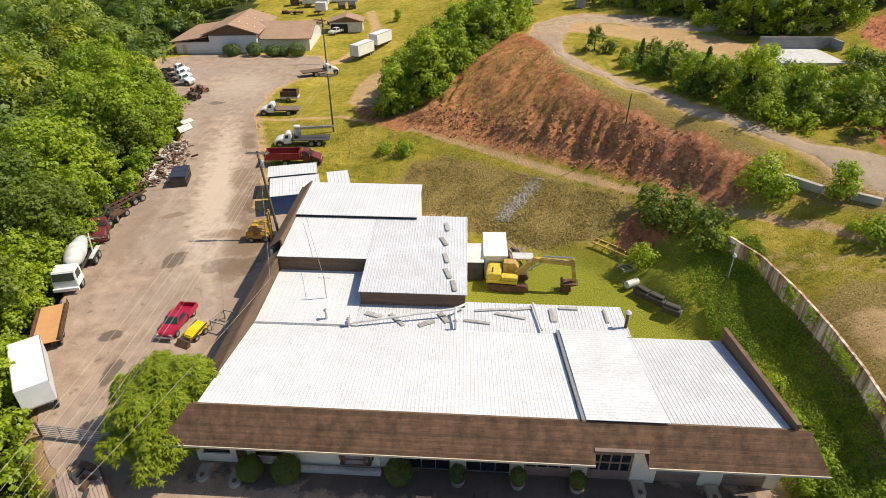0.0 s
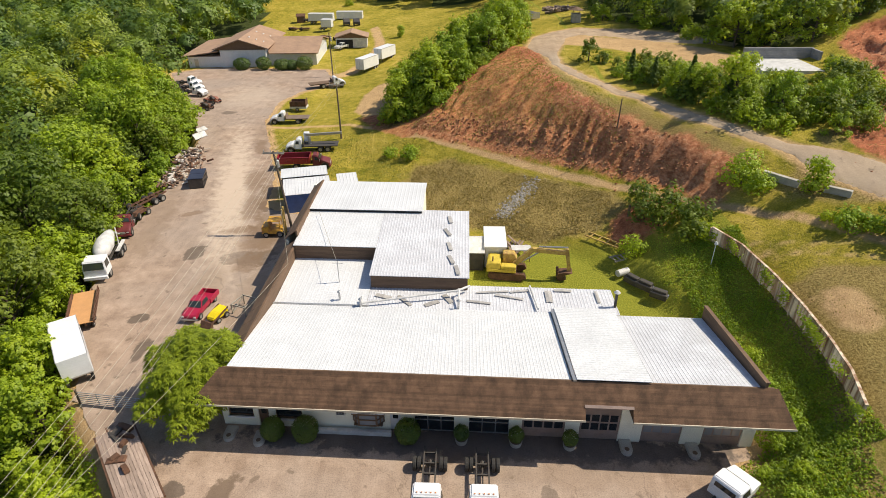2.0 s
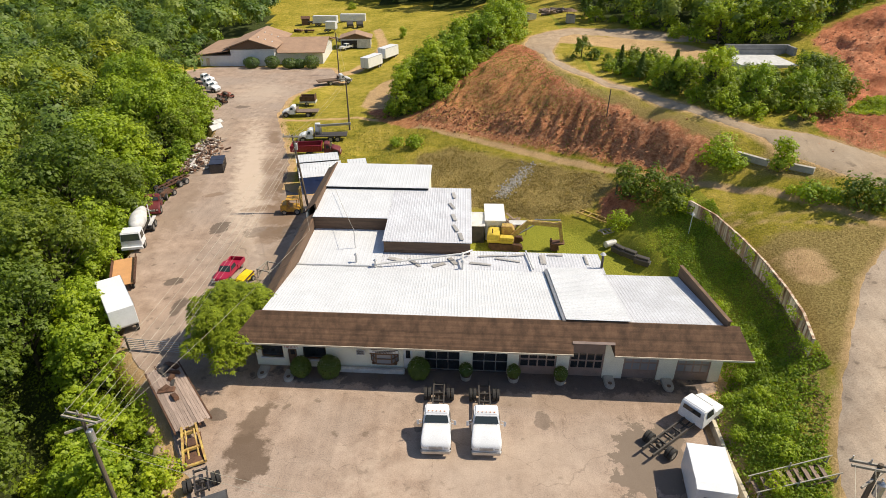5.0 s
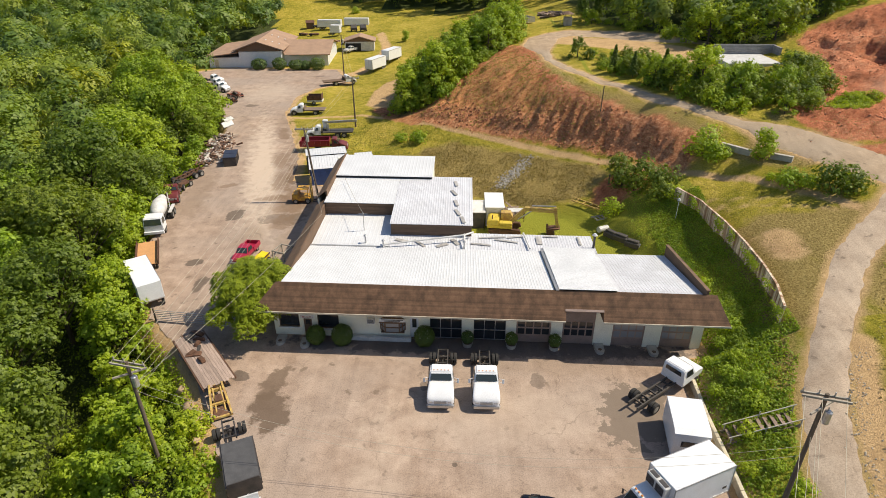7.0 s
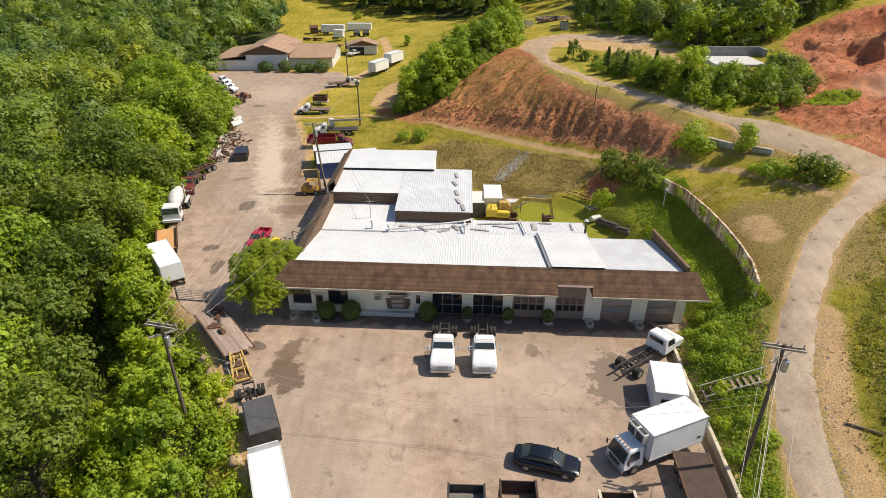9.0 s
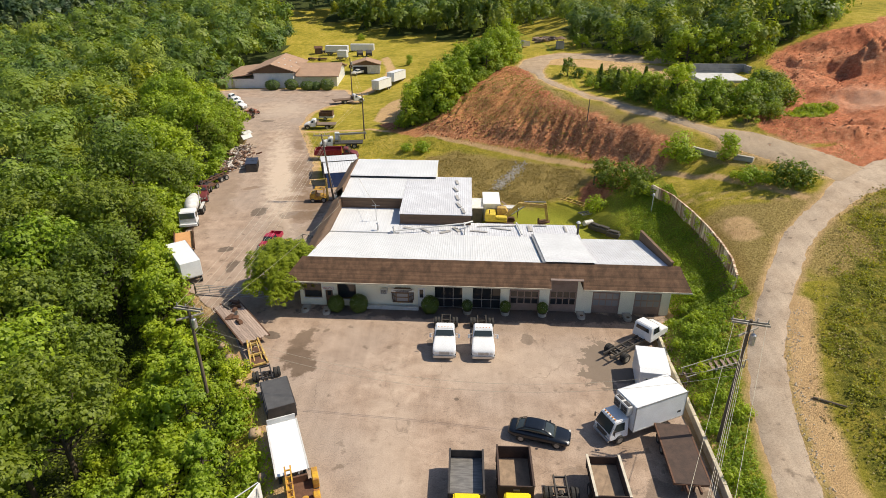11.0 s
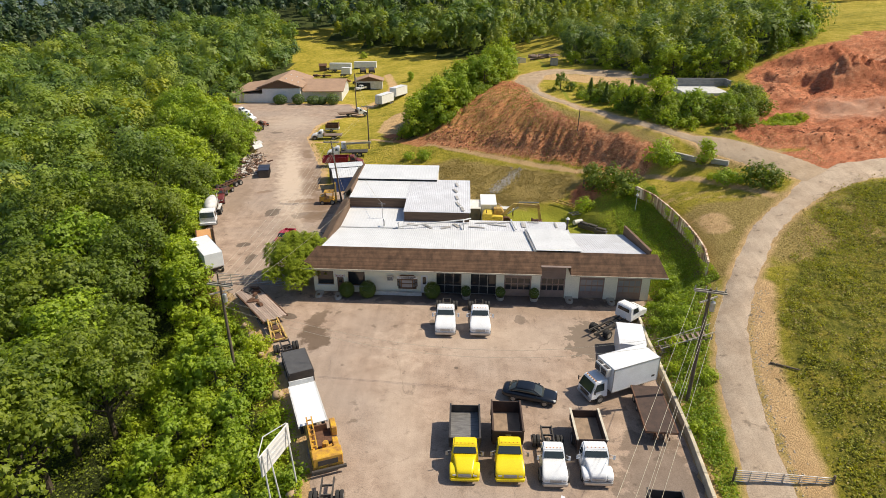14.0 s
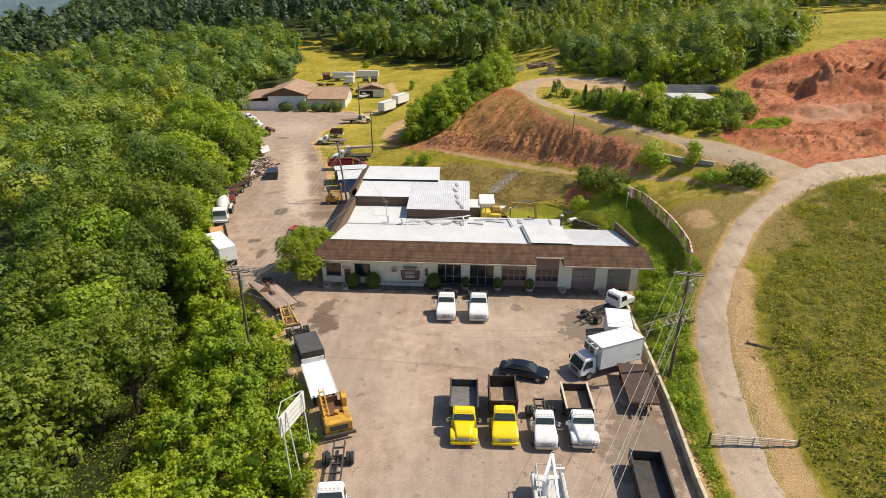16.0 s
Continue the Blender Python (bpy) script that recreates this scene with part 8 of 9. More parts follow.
for x, y in ((-17.8, 26.9), (-15.4, 26.5), (11.95, 26.5), (16.8, 26.3)):
    t = thing("pier_base", pose(x, y, 0), "rounded concrete planter ring at the wall", "planter", "planters")
    bm = bmesh.new()
    prism_pts = [(0.42 * math.cos(a), 0.5 * math.sin(a)) for a in np.linspace(math.pi, 2 * math.pi, 9)]
    lo = [bm.verts.new((px, py, 0)) for px, py in prism_pts + [(0.42, 0.9), (-0.42, 0.9)]]
    f = bm.faces.new(lo)
    r = bmesh.ops.extrude_face_region(bm, geom=[f])
    bmesh.ops.translate(bm, vec=(0, 0, 0.3), verts=[v for v in r["geom"] if isinstance(v, bmesh.types.BMVert)])
    bmesh.ops.recalc_face_normals(bm, faces=bm.faces)
    part("ring", bm, CONCRETE, t)
    bm = bmesh.new()
    rod(bm, (0, -0.05, 0.3), (0, -0.05, 0.32), 0.18, None, 12)
    part("soil", bm, BED_BROWN, t)
t = thing("raised_walk", pose(0, 0, 0), "long pale concrete step under the bay window", "step")
bm = bmesh.new()
box(bm, -11.2, -5.5, 27.15, 27.5, 0, 0.42, 0.03)
bm.transform(SKEW)
part("step", bm, OLD_WHITE, t)

# writing over the doors
def lettering(words, x, z, size, material, parent, y=WY - 0.06):
    c = bpy.data.curves.new("lettering", "FONT")
    c.body, c.size, c.align_x, c.extrude = words, size, "CENTER", 0.006
    ob = new("lettering", c)
    ob.data.materials.append(material)
    ob.matrix_world = pose(x, y - 0.027 * x - 0.02, z, 90, 0, 0)
    ob.parent = parent
    return ob


t = thing("shop_sign", pose(0, 0, 0), "small white sign reading TRUCKS over the brown door", "sign")
bm = bmesh.new()
box(bm, -16.05, -14.7, WY - 0.07, WY - 0.03, 1.98, 2.4)
bm.transform(SKEW)
part("board", bm, SIGN_WHITE, t)
lettering("TRUCKS", -15.38, 2.06, 0.34, INK_RED, t)
t = thing("shop_sign", pose(0, 0, 0), "long white sign with faded writing over the bay window", "sign")
bm = bmesh.new()
box(bm, -8.4, -5.95, WY - 0.62, WY - 0.56, 2.3, 2.6)
bm.transform(SKEW)
part("board", bm, SIGN_WHITE, t)
for z, w in ((2.51, 2.0), (2.38, 1.5)):
    bm = bmesh.new()
    box(bm, -7.18 - w / 2, -7.18 + w / 2, WY - 0.63, WY - 0.62, z - 0.04, z + 0.04)
    bm.transform(SKEW)
    part("text_bar", bm, INK, t)
t = thing("air_conditioner", pose(-9.25, WY - 0.05 + 0.25, 1.9), "window air conditioner in the cream wall", "air conditioner")
bm = bmesh.new()
box(bm, -0.36, 0.36, -0.4, 0, -0.02, 0.55, 0.02)
part("case", bm, OLD_WHITE, t)
bm = bmesh.new()
for k in range(6):
    box(bm, -0.3, 0.3, -0.42, -0.4, 0.05 + k * 0.075, 0.09 + k * 0.075)
part("grille", bm, BLACK, t)

# things on the roofs
t = thing("roof_duct", pose(0, 0, 0), "white pipe frame lying across the low rear roof", "pipe")
for a, b in (((-9.3, 38.6, 4.35), (-0.6, 40.3, 4.75)), ((-0.6, 38.4, 4.3), (-0.6, 40.6, 4.7)), ((-9.3, 38.4, 4.1), (-9.3, 39.4, 4.5)), ((6.4, 38.3, 4.25), (6.0, 42.0, 4.2)), ((-0.6, 40.4, 4.7), (0.4, 41.3, 4.6))):
    bm = bmesh.new()
    rod(bm, a, b, 0.1, None, 8)
    part("pipe", bm, OLD_WHITE, t)
for x, y, z in ((-9.3, 38.5, 4.0), (-0.6, 38.5, 4.0), (-11.4, 39.6, 4.0)):
    bm = bmesh.new()
    rod(bm, (x, y, z), (x, y, z + 0.85), 0.1, None, 8)
    rod(bm, (x, y, z + 0.85), (x, y, z + 1.0), 0.2, 0.08, 10)
    part("vent", bm, GALV, t)
rnd = random.Random(9)
SCRAP_TIN = paint("loose_tin", (0.52, 0.50, 0.48), 0.6, 0.2, worn=0.7, scale=2, vary=0.2)
for x, y, l, w, a in ((-7.5, 40.2, 1.6, 0.5, 70), (-5.5, 39.6, 2.0, 0.35, 40), (-3.0, 39.2, 1.4, 0.5, 120), (-1.6, 40.0, 1.5, 0.5, 30), (1.2, 39.5, 2.2, 0.3, 80), (2.5, 41.2, 3.0, 0.25, 96), (4.0, 40.4, 2.6, 0.3, 75), (5.0, 41.4, 1.8, 0.3, 100), (7.6, 40.6, 0.6, 1.8, 90), (9.0, 41.6, 1.6, 0.35, 88), (12.0, 40.6, 0.3, 1.8, 90)):
    t = thing("tin_sheet", pose(x, y, 4.03 - 0.01 * (y - 39), 0, 0, a), "loose grey tin sheet lying on the rear roof", "sheet metal", "loose roof sheets")
    bm = bmesh.new()
    prism(bm, [(-l / 2, 0), (l / 2, 0), (l / 2, 0.03), (0, 0.07), (-l / 2, 0.03)], -w / 2, w / 2)
    part("sheet", bm, SCRAP_TIN, t)
for x, y, a in ((-1.7, 52.3, 8), (-1.9, 49.6, 22), (-1.6, 46.8, 12), (-1.4, 44.4, 18), (-0.8, 42.6, 10)):
    t = thing("tin_sheet", pose(x, y, 5.4 + (y - 41.4) * 0.0385 + 0.045, 0, 0, a), "narrow grey tin strip lying on the upper roof", "sheet metal", "loose roof sheets")
    bm = bmesh.new()
    box(bm, -0.2, 0.2, -0.8, 0.8, 0, 0.03)
    part("sheet", bm, SCRAP_TIN, t)
for x, y, z, h in ((13.3, 39.2, 0.0, 5.5),):
    t = thing("flue", pose(x, y, z), "dark steel flue with a pale cap behind the roof", "chimney")
    bm = bmesh.new()
    rod(bm, (0, 0, 0), (0, 0, h), 0.13, None, 12)
    part("pipe", bm, BLACK, t)
    bm = bmesh.new()
    rod(bm, (0, 0, h), (0, 0, h + 0.2), 0.3, 0.12, 12)
    part("cap", bm, OLD_WHITE, t)
t = thing("cable_mast", pose(-12.0, 42.5, 4.02), "thin service mast with stays on the flat roof", "mast")
bm = bmesh.new()
rod(bm, (0, 0, 0), (0, 0, 2.3), 0.045)
rod(bm, (-0.5, 0, 2.1), (0.5, 0, 2.1), 0.03)
part("mast", bm, GALV, t)
wire((-12, 42.5, 6.2), (-16, 53, 6.3), 0.2, 0.02)

# excavator behind the workshop
EX_YELLOW = paint("machine_yellow", (0.72, 0.55, 0.07), 0.5, worn=0.7, scale=2, relief=0.05)


def excavator(m):
    t = thing("excavator", m, "yellow tracked excavator with a rusty bucket on the rear lawn", "excavator")
    for s in (-1, 1):
        bm = bmesh.new()
        prism(bm, [(-1.7, 0.25), (-2.05, 0.45), (-1.9, 0.8), (-1.6, 0.88), (1.6, 0.88), (1.95, 0.75), (2.05, 0.45), (1.7, 0.1), (-1.5, 0.05)], min(s * 0.75, s * 1.3), max(s * 0.75, s * 1.3))
        tr = part("track", bm, RUSTY, t)
        for k in range(20):
            bm = bmesh.new()
            box(bm, min(s * 0.73, s * 1.32), max(s * 0.73, s * 1.32), -1.85 + k * 0.19, -1.72 + k * 0.19, 0.87, 0.93)
            part("track_shoe", bm, RUSTY, tr)
    bm = bmesh.new()
    box(bm, -0.75, 0.75, -1.0, 1.0, 0.4, 0.95)
    part("undercarriage", bm, RUSTY, t)
    bm = bmesh.new()
    box(bm, -1.25, 1.25, -0.9, 2.2, 1.0, 1.35, 0.04)
    part("deck", bm, EX_YELLOW, t)
    bm = bmesh.new()
    prism(bm, [(0.75, 1.35), (2.15, 1.35), (2.28, 1.5), (2.2, 1.9), (1.9, 2.05), (0.75, 2.0)], -1.2, 1.2, lambda y, z: 0.12 * max(0.0, z - 1.7) / 0.3, 0.05)
    part("engine_cover", bm, EX_YELLOW, t)
    bm = bmesh.new()
    box(bm, -1.2, -0.35, -0.9, 0.7, 1.35, 1.75, 0.05)
    part("side_locker", bm, EX_YELLOW, t)
    bm = bmesh.new()
    rod(bm, (-0.7, 1.6, 2.0), (-0.7, 1.6, 2.6), 0.07, None, 10)
    part("exhaust", bm, RUSTY, t)
    bm = bmesh.new()
    prism(bm, [(-0.95, 1.35), (0.6, 1.35), (0.6, 2.5), (-0.6, 2.55), (-0.95, 1.9)], 0.2, 1.2, None, 0.05)
    cab = part("cab", bm, PALE_YELLOW, t)
    plate("window", [(0.3, -0.96, 1.45), (1.1, -0.96, 1.45), (1.1, -0.96, 1.88), (0.3, -0.96, 1.88)], DARK_GLASS, cab, 0.015)
    bm = bmesh.new()
    beam(bm, (-0.1, -0.7, 1.5), (-0.1, -2.6, 3.5), 0.4, 0.5)
    beam(bm, (-0.1, -2.5, 3.45), (-0.1, -6.3, 3.3), 0.38, 0.45)
    part("boom", bm, PALE_YELLOW, t)
    bm = bmesh.new()
    beam(bm, (-0.1, -6.1, 3.75), (-0.1, -6.6, 0.9), 0.32, 0.38)
    part("stick", bm, PALE_YELLOW, t)
    bm = bmesh.new()
    rod(bm, (0.15, -1.5, 1.7), (0.15, -3.6, 3.3), 0.09)
    rod(bm, (-0.1, -3.2, 3.85), (-0.1, -6.2, 3.95), 0.09)
    part("ram", bm, CHROME, t)
    bm = bmesh.new()
    prism(bm, [(-6.9, 1.1), (-6.3, 1.15), (-5.4, 1.0), (-5.25, 0.3), (-5.6, 0.1), (-6.3, 0.25), (-5.9, 0.75)], -0.65, 0.45)
    for k in range(4):
        box(bm, -0.62 + k * 0.32, -0.5 + k * 0.32, -5.45, -5.2, 0.85, 1.25)
    part("bucket", bm, RUSTY, t)
    return t


excavator(pose(4.6, 50.6, 0, 0, 0, 84))

# white cabin and grey box by the rear wall
t = thing("site_cabin", pose(3.3, 54.2, 0), "small white cabin with three louvred vents", "cabin")
bm = bmesh.new()
box(bm, -1.15, 1.15, -2.3, 2.3, 0.15, 2.7, 0.03)
part("body", bm, OLD_WHITE, t)
bm = bmesh.new()
box(bm, -1.25, 1.25, -2.42, 2.42, 2.7, 2.84, 0.02)
part("roof", bm, WHITE, t)
for x in (-0.6, 0, 0.6):
    bm = bmesh.new()
    box(bm, x - 0.2, x + 0.2, -2.33, -2.3, 1.75, 2.2)
    part("vent", bm, GALV, t)
bm = bmesh.new()
box(bm, -1.1, 1.1, -2.2, 2.2, 0, 0.15)
part("base", bm, BLACK, t)
t = thing("lean_to", pose(1.25, 52.9, 0), "dark lean-to with a pale tin roof", "shed")
bm = bmesh.new()
box(bm, -0.85, 0.75, -1.5, 1.6, 0, 2.2)
part("wall", bm, BLACK, t)
bm = bmesh.new()
prism(bm, [(-1.7, 2.3), (1.7, 2.55), (1.7, 2.62), (-1.7, 2.37)], -0.95, 0.85)
part("roof", bm, OLD_WHITE, t)
t = thing("tin_canopy", pose(6.3, 54.0, 0), "small pale tin canopy over stacked boards", "canopy")
bm = bmesh.new()
box(bm, -1.1, 1.1, -0.6, 0.6, 1.45, 1.52)
part("roof", bm, OLD_WHITE, t)
for x in (-1, 1):
    for y in (-0.5, 0.5):
        bm = bmesh.new()
        rod(bm, (x, y, 0), (x, y, 1.45), 0.05)
        part("post", bm, RUSTY, t)
rnd = random.Random(31)
for k in range(12):
    t = thing("board", pose(5.6 + rnd.uniform(-0.8, 0.9), 56.6 + rnd.uniform(-1, 1), 0.03 + 0.05 * k, 0, 0, rnd.uniform(-35, 35)), "old grey board in a loose pile", "board", "pile of boards")
    bm = bmesh.new()
    box(bm, -0.12, 0.12, -1.4, 1.4, 0, 0.05)
    part("plank", bm, BED_WOOD, t)

# scrap by the rear bank: ladder frames, tanks, engine blocks
for (x, y, a, l, mat_, lab) in ((15.8, 55.4, -40, 4.2, PALE_YELLOW, "yellow steel ladder frame lying on the grass"), (17.1, 52.3, 28, 2.4, GREY_WOOD, "grey ladder frame lying on the grass")):
    t = thing("ladder_frame", pose(x, y, max(0.05, ground_z(x, y) + 0.25), 0, 0, a + 90), lab, "frame")
    for s in (-1, 1):
        bm = bmesh.new()
        beam(bm, (s * 0.5, -l / 2, 0), (s * 0.5, l / 2, 0.1), 0.12, 0.14)
        part("side_rail", bm, mat_, t)
    for k in range(4):
        bm = bmesh.new()
        box(bm, -0.5, 0.5, -l / 2 + (k + 0.5) * l / 4 - 0.06, -l / 2 + (k + 0.5) * l / 4 + 0.06, -0.02, 0.1)
        part("rung", bm, mat_, t)
for i, (x, y) in enumerate(((17.0, 50.4), (17.7, 48.9), (18.6, 47.4), (19.5, 45.6))):
    t = thing("engine_block" if i else "white_tank", pose(x, y, ground_z(x, y), 0, 0, 28 + 9 * i), "dark scrap engine block on the grass" if i else "small white tank lying on the grass", "engine" if i else "tank", "scrap engines" if i else "")
    if i == 0:
        bm = bmesh.new()
        rod(bm, (-0.7, 0, 0.4), (0.7, 0, 0.4), 0.38, None, 14)
        part("tank", bm, OLD_WHITE, t)
        continue
    bm = bmesh.new()
    box(bm, -0.5, 0.5, -0.85, 0.85, 0.0, 0.65, 0.06)
    box(bm, -0.3, 0.3, -0.7, 0.7, 0.65, 0.9, 0.05)
    part("block", bm, STEEL_DARK, t)
    bm = bmesh.new()
    rod(bm, (0, -0.95, 0.35), (0, -0.85, 0.35), 0.3, None, 12)
    rod(bm, (0.55, -0.3, 0.5), (0.55, 0.4, 0.5), 0.12)
    part("pulley", bm, GALV, t)
t = thing("yard_light", pose(24.3, 46.6, ground_z(24.3, 46.6)), "slim yard lamp with a pale hood", "lamp")
bm = bmesh.new()
rod(bm, (0, 0, -0.3), (0, 0, 2.3), 0.04)
part("post", bm, OLD_WHITE, t)
bm = bmesh.new()
rod(bm, (0, 0, 2.3), (0, 0, 2.55), 0.2, 0.1, 10)
part("shade", bm, OLD_WHITE, t)
t = thing("marker_post", pose(18.9, 57.9, ground_z(18.9, 57.9)), "short dark timber post on the bank", "post")
bm = bmesh.new()
rod(bm, (0, 0, -0.3), (0, 0, 1.3), 0.15, 0.13, 8)
part("post", bm, POLE_WOOD, t)
t = thing("marker_post", pose(19.6, 71.0, ground_z(19.6, 71.0)), "tall thin dark stake on the cut bank", "post")
bm = bmesh.new()
rod(bm, (0, 0, -0.3), (0.1, 0, 3.8), 0.09, 0.07, 8)
part("post", bm, POLE_WOOD, t)
t = thing("fallen_log", pose(28.2, 10.2, ground_z(28.2, 10.2) + 0.1, 0, 0, -28) @ Matrix.Scale(0.68, 4), "dark fallen pole lying beside the lane", "log")
bm = bmesh.new()
rod(bm, (-1.7, 0, 0), (1.7, 0, 0.05), 0.14, 0.11, 10)
part("log", bm, POLE_WOOD, t)

# forklift, skid loader and timber frame by the west wall
def forklift(m):
    t = thing("forklift", m, "old yellow forklift with a raised mast", "forklift")
    bm = bmesh.new()
    prism(bm, [(-0.9, 0.45), (-0.9, 0.9), (-0.4, 1.05), (0.5, 1.15), (0.7, 1.5), (1.5, 1.45), (1.6, 0.5)], -0.8, 0.8, None, 0.05)
    part("body", bm, MACHINE_YELLOW, t)
    bm = bmesh.new()
    for x in (-0.65, 0.65):
        for y in (-0.7, 0.6):
            rod(bm, (x, y, 1.0), (x, y, 2.1), 0.05)
    box(bm, -0.75, 0.75, -0.85, 0.75, 2.1, 2.2, 0.03)
    part("guard", bm, MACHINE_YELLOW, t)
    bm = bmesh.new()
    for x in (-0.4, 0.4):
        box(bm, x - 0.08, x + 0.08, -1.25, -1.05, 0.15, 3.6)
    for z in (0.5, 1.8, 3.4):
        box(bm, -0.4, 0.4, -1.2, -1.1, z, z + 0.12)
    part("mast", bm, PALE_YELLOW, t)
    bm = bmesh.new()
    for x in (-0.35, 0.35):
        box(bm, x - 0.07, x + 0.07, -2.5, -1.25, 0.12, 0.2)
    part("fork", bm, STEEL_DARK, t)
    for s in (-1, 1):
        wheel(t, s * 0.7, -0.6, 0.42, 0.3)
        wheel(t, s * 0.7, 1.1, 0.36, 0.26)
    return t


forklift(pose(-23.4, 59.2, 0, 0, 0, 95))
t = thing("skid_loader", pose(-24.2, 41.8, 0, 0, 0, -22), "small bright yellow loader with rusty arms", "loader")
bm = bmesh.new()
prism(bm, [(-1.0, 0.3), (-1.0, 0.7), (-0.3, 1.0), (0.9, 1.05), (1.0, 0.3)], -0.5, 0.5, None, 0.08)
part("body", bm, YELLOW, t)
bm = bmesh.new()
for s in (-1, 1):
    beam(bm, (s * 0.58, 0.9, 1.0), (s * 0.58, -1.4, 0.45), 0.08, 0.14)
prism(bm, [(-1.9, 0.05), (-1.4, 0.05), (-1.35, 0.55), (-1.5, 0.6)], -0.65, 0.65)
part("loader_arm", bm, RUSTY, t)
for s in (-1, 1):
    for y in (-0.55, 0.55):
        wheel(t, s * 0.58, y, 0.3, 0.2)
t = thing("timber_frame", pose(-22.0, 43.2, 0, 0, 0, -20), "open timber crate frame against the west wall", "frame")
for a, b in (((-0.8, -0.9, 0), (-0.8, -0.9, 1.1)), ((0.8, -0.9, 0), (0.8, -0.9, 1.1)), ((-0.8, 0.9, 0), (-0.8, 0.9, 1.1)), ((0.8, 0.9, 0), (0.8, 0.9, 1.1)), ((-0.9, -0.9, 1.1), (0.9, -0.9, 1.1)), ((-0.9, 0.9, 1.1), (0.9, 0.9, 1.1)), ((-0.8, -1, 1.1), (-0.8, 1, 1.1)), ((0.8, -1, 1.1), (0.8, 1, 1.1)), ((-0.8, -0.9, 0.1), (-0.8, 0.9, 1.0))):
    bm = bmesh.new()
    beam(bm, a, b, 0.1, 0.1)
    part("beam", bm, GREY_WOOD, t)

# sheds behind the workshop
def tin_shed(m, half, length, h0, h1, label, wall_mat, open_side=False):
    t = thing("shed", m, label, "shed")
    if not open_side:
        bm = bmesh.new()
        box(bm, -half + 0.1, half - 0.1, -length / 2 + 0.15, length / 2 - 0.15, 0, min(h0, h1) - 0.05)
        part("wall", bm, wall_mat, t)
        bm = bmesh.new()
        box(bm, -half * 0.3, half * 0.35, -length / 2 + 0.1, -length / 2 + 0.16, 0.05, 2.0)
        part("door", bm, BLUE, t)
    for x in (-half + 0.1, half - 0.1):
        for y in (-length / 2 + 0.1, length / 2 - 0.1):
            bm = bmesh.new()
            box(bm, x - 0.06, x + 0.06, y - 0.06, y + 0.06, 0, min(h0, h1))
            part("post", bm, STEEL_DARK, t)
    n = int(2 * half / 0.4)
    for k in range(n):
        bm = bmesh.new()
        x0, x1 = -half + 2 * half * k / n, -half + 2 * half * (k + 1) / n
        end = [(x0, 0), (x1, 0), (x1, 0.07), (x1 - 0.06, 0.07), (x1 - 0.08, 0.04), (x0, 0.04)]
        a = [bm.verts.new((x, -length / 2, h0 + z)) for x, z in end]
        b = [bm.verts.new((x, length / 2, h1 + z)) for x, z in end]
        bm.faces.new(a), bm.faces.new(b[::-1])
        for i in range(6):
            bm.faces.new((a[(i + 1) % 6], a[i], b[i], b[(i + 1) % 6]))
        bmesh.ops.recalc_face_normals(bm, faces=bm.faces)
        part("roof_sheet", bm, ROOF_WHITE, t)
    return t


tin_shed(pose(-21.4, 67.9, 0, 0, 0, 15), 3.1, 4.6, 2.6, 3.0, "shed with a white tin roof and blue sheet front", BLUE)
tin_shed(pose(-22.9, 72.6, 0, 0, 0, 15), 3.2, 4.2, 3.0, 2.7, "open-fronted shed with a white tin roof", GREY_WOOD)
tin_shed(pose(-16.4, 70.6, 0, 0, 0, 15), 1.4, 4.6, 2.5, 2.6, "small carport with a white tin roof", GREY_WOOD, True)

# dumpster, scrap heap and boards along the wood
t = thing("dumpster", pose(-39.4, 74.6, 0, 0, 0, 14), "black steel dumpster under a dark blue cover", "dumpster")
dump_bed(t, -1.95, 1.95, 0.1, 1.45, 1.0, BLACK, BLACK, 0.0, 0, 5)
bm = bmesh.new()
for y0, y1 in ((-1.98, -0.02), (0.02, 1.98)):
    prism(bm, [(y0, 1.53), (y1, 1.53), (y1 - 0.04, 1.6), (y0 + 0.04, 1.6)], -1.06, 1.06, None, 0.015)
part("cover", bm, paint("dark_blue_cover", (0.035, 0.045, 0.085), 0.55, worn=0.6, scale=1.2, relief=0.1), t, "dark blue cover")
rnd = random.Random(77)
bm = bmesh.new()
for k in range(360):
    f = rnd.random()
    x, y = -43.7 + 2.6 * math.sin(f * 5) * 0.3 + rnd.gauss(0, 1.0) - 1.2 * f, 73.0 + 16 * f + rnd.gauss(0, 0.8)
    z = max(0.05, 0.55 - 0.2 * abs(x + 43.8)) * rnd.random() + 0.12
    a, e = rnd.uniform(0, 6.28), rnd.uniform(-0.35, 0.35)
    l = rnd.uniform(0.3, 1.2)
    d = Vector((math.cos(a), math.sin(a), e)) * l
    c = Vector((x, y, z + abs(d.z)))
    if rnd.random() < 0.6:
        beam(bm, c - d / 2, c + d / 2, rnd.uniform(0.06, 0.35), rnd.uniform(0.05, 0.3))
    else:
        rod(bm, c - d * 0.4, c + d * 0.4, rnd.uniform(0.06, 0.25), None, 7)
SCRAP = paint("mixed_scrap", (0.30, 0.20, 0.14), 0.8, 0.1, worn=0.5, scale=1.3, fine=6, relief=0.3, spread=(0.4, 0.6))
nt = SCRAP.node_tree
geo = nt.nodes.new("ShaderNodeNewGeometry")
nt.links.new(ramp(nt, geo.outputs["Random Per Island"], (0, (0.06, 0.045, 0.04)), (0.35, (0.19, 0.10, 0.06)), (0.58, (0.30, 0.20, 0.14)), (0.76, (0.48, 0.41, 0.34)), (1, (0.76, 0.73, 0.69))), nt.nodes["Principled BSDF"].inputs["Base Color"])
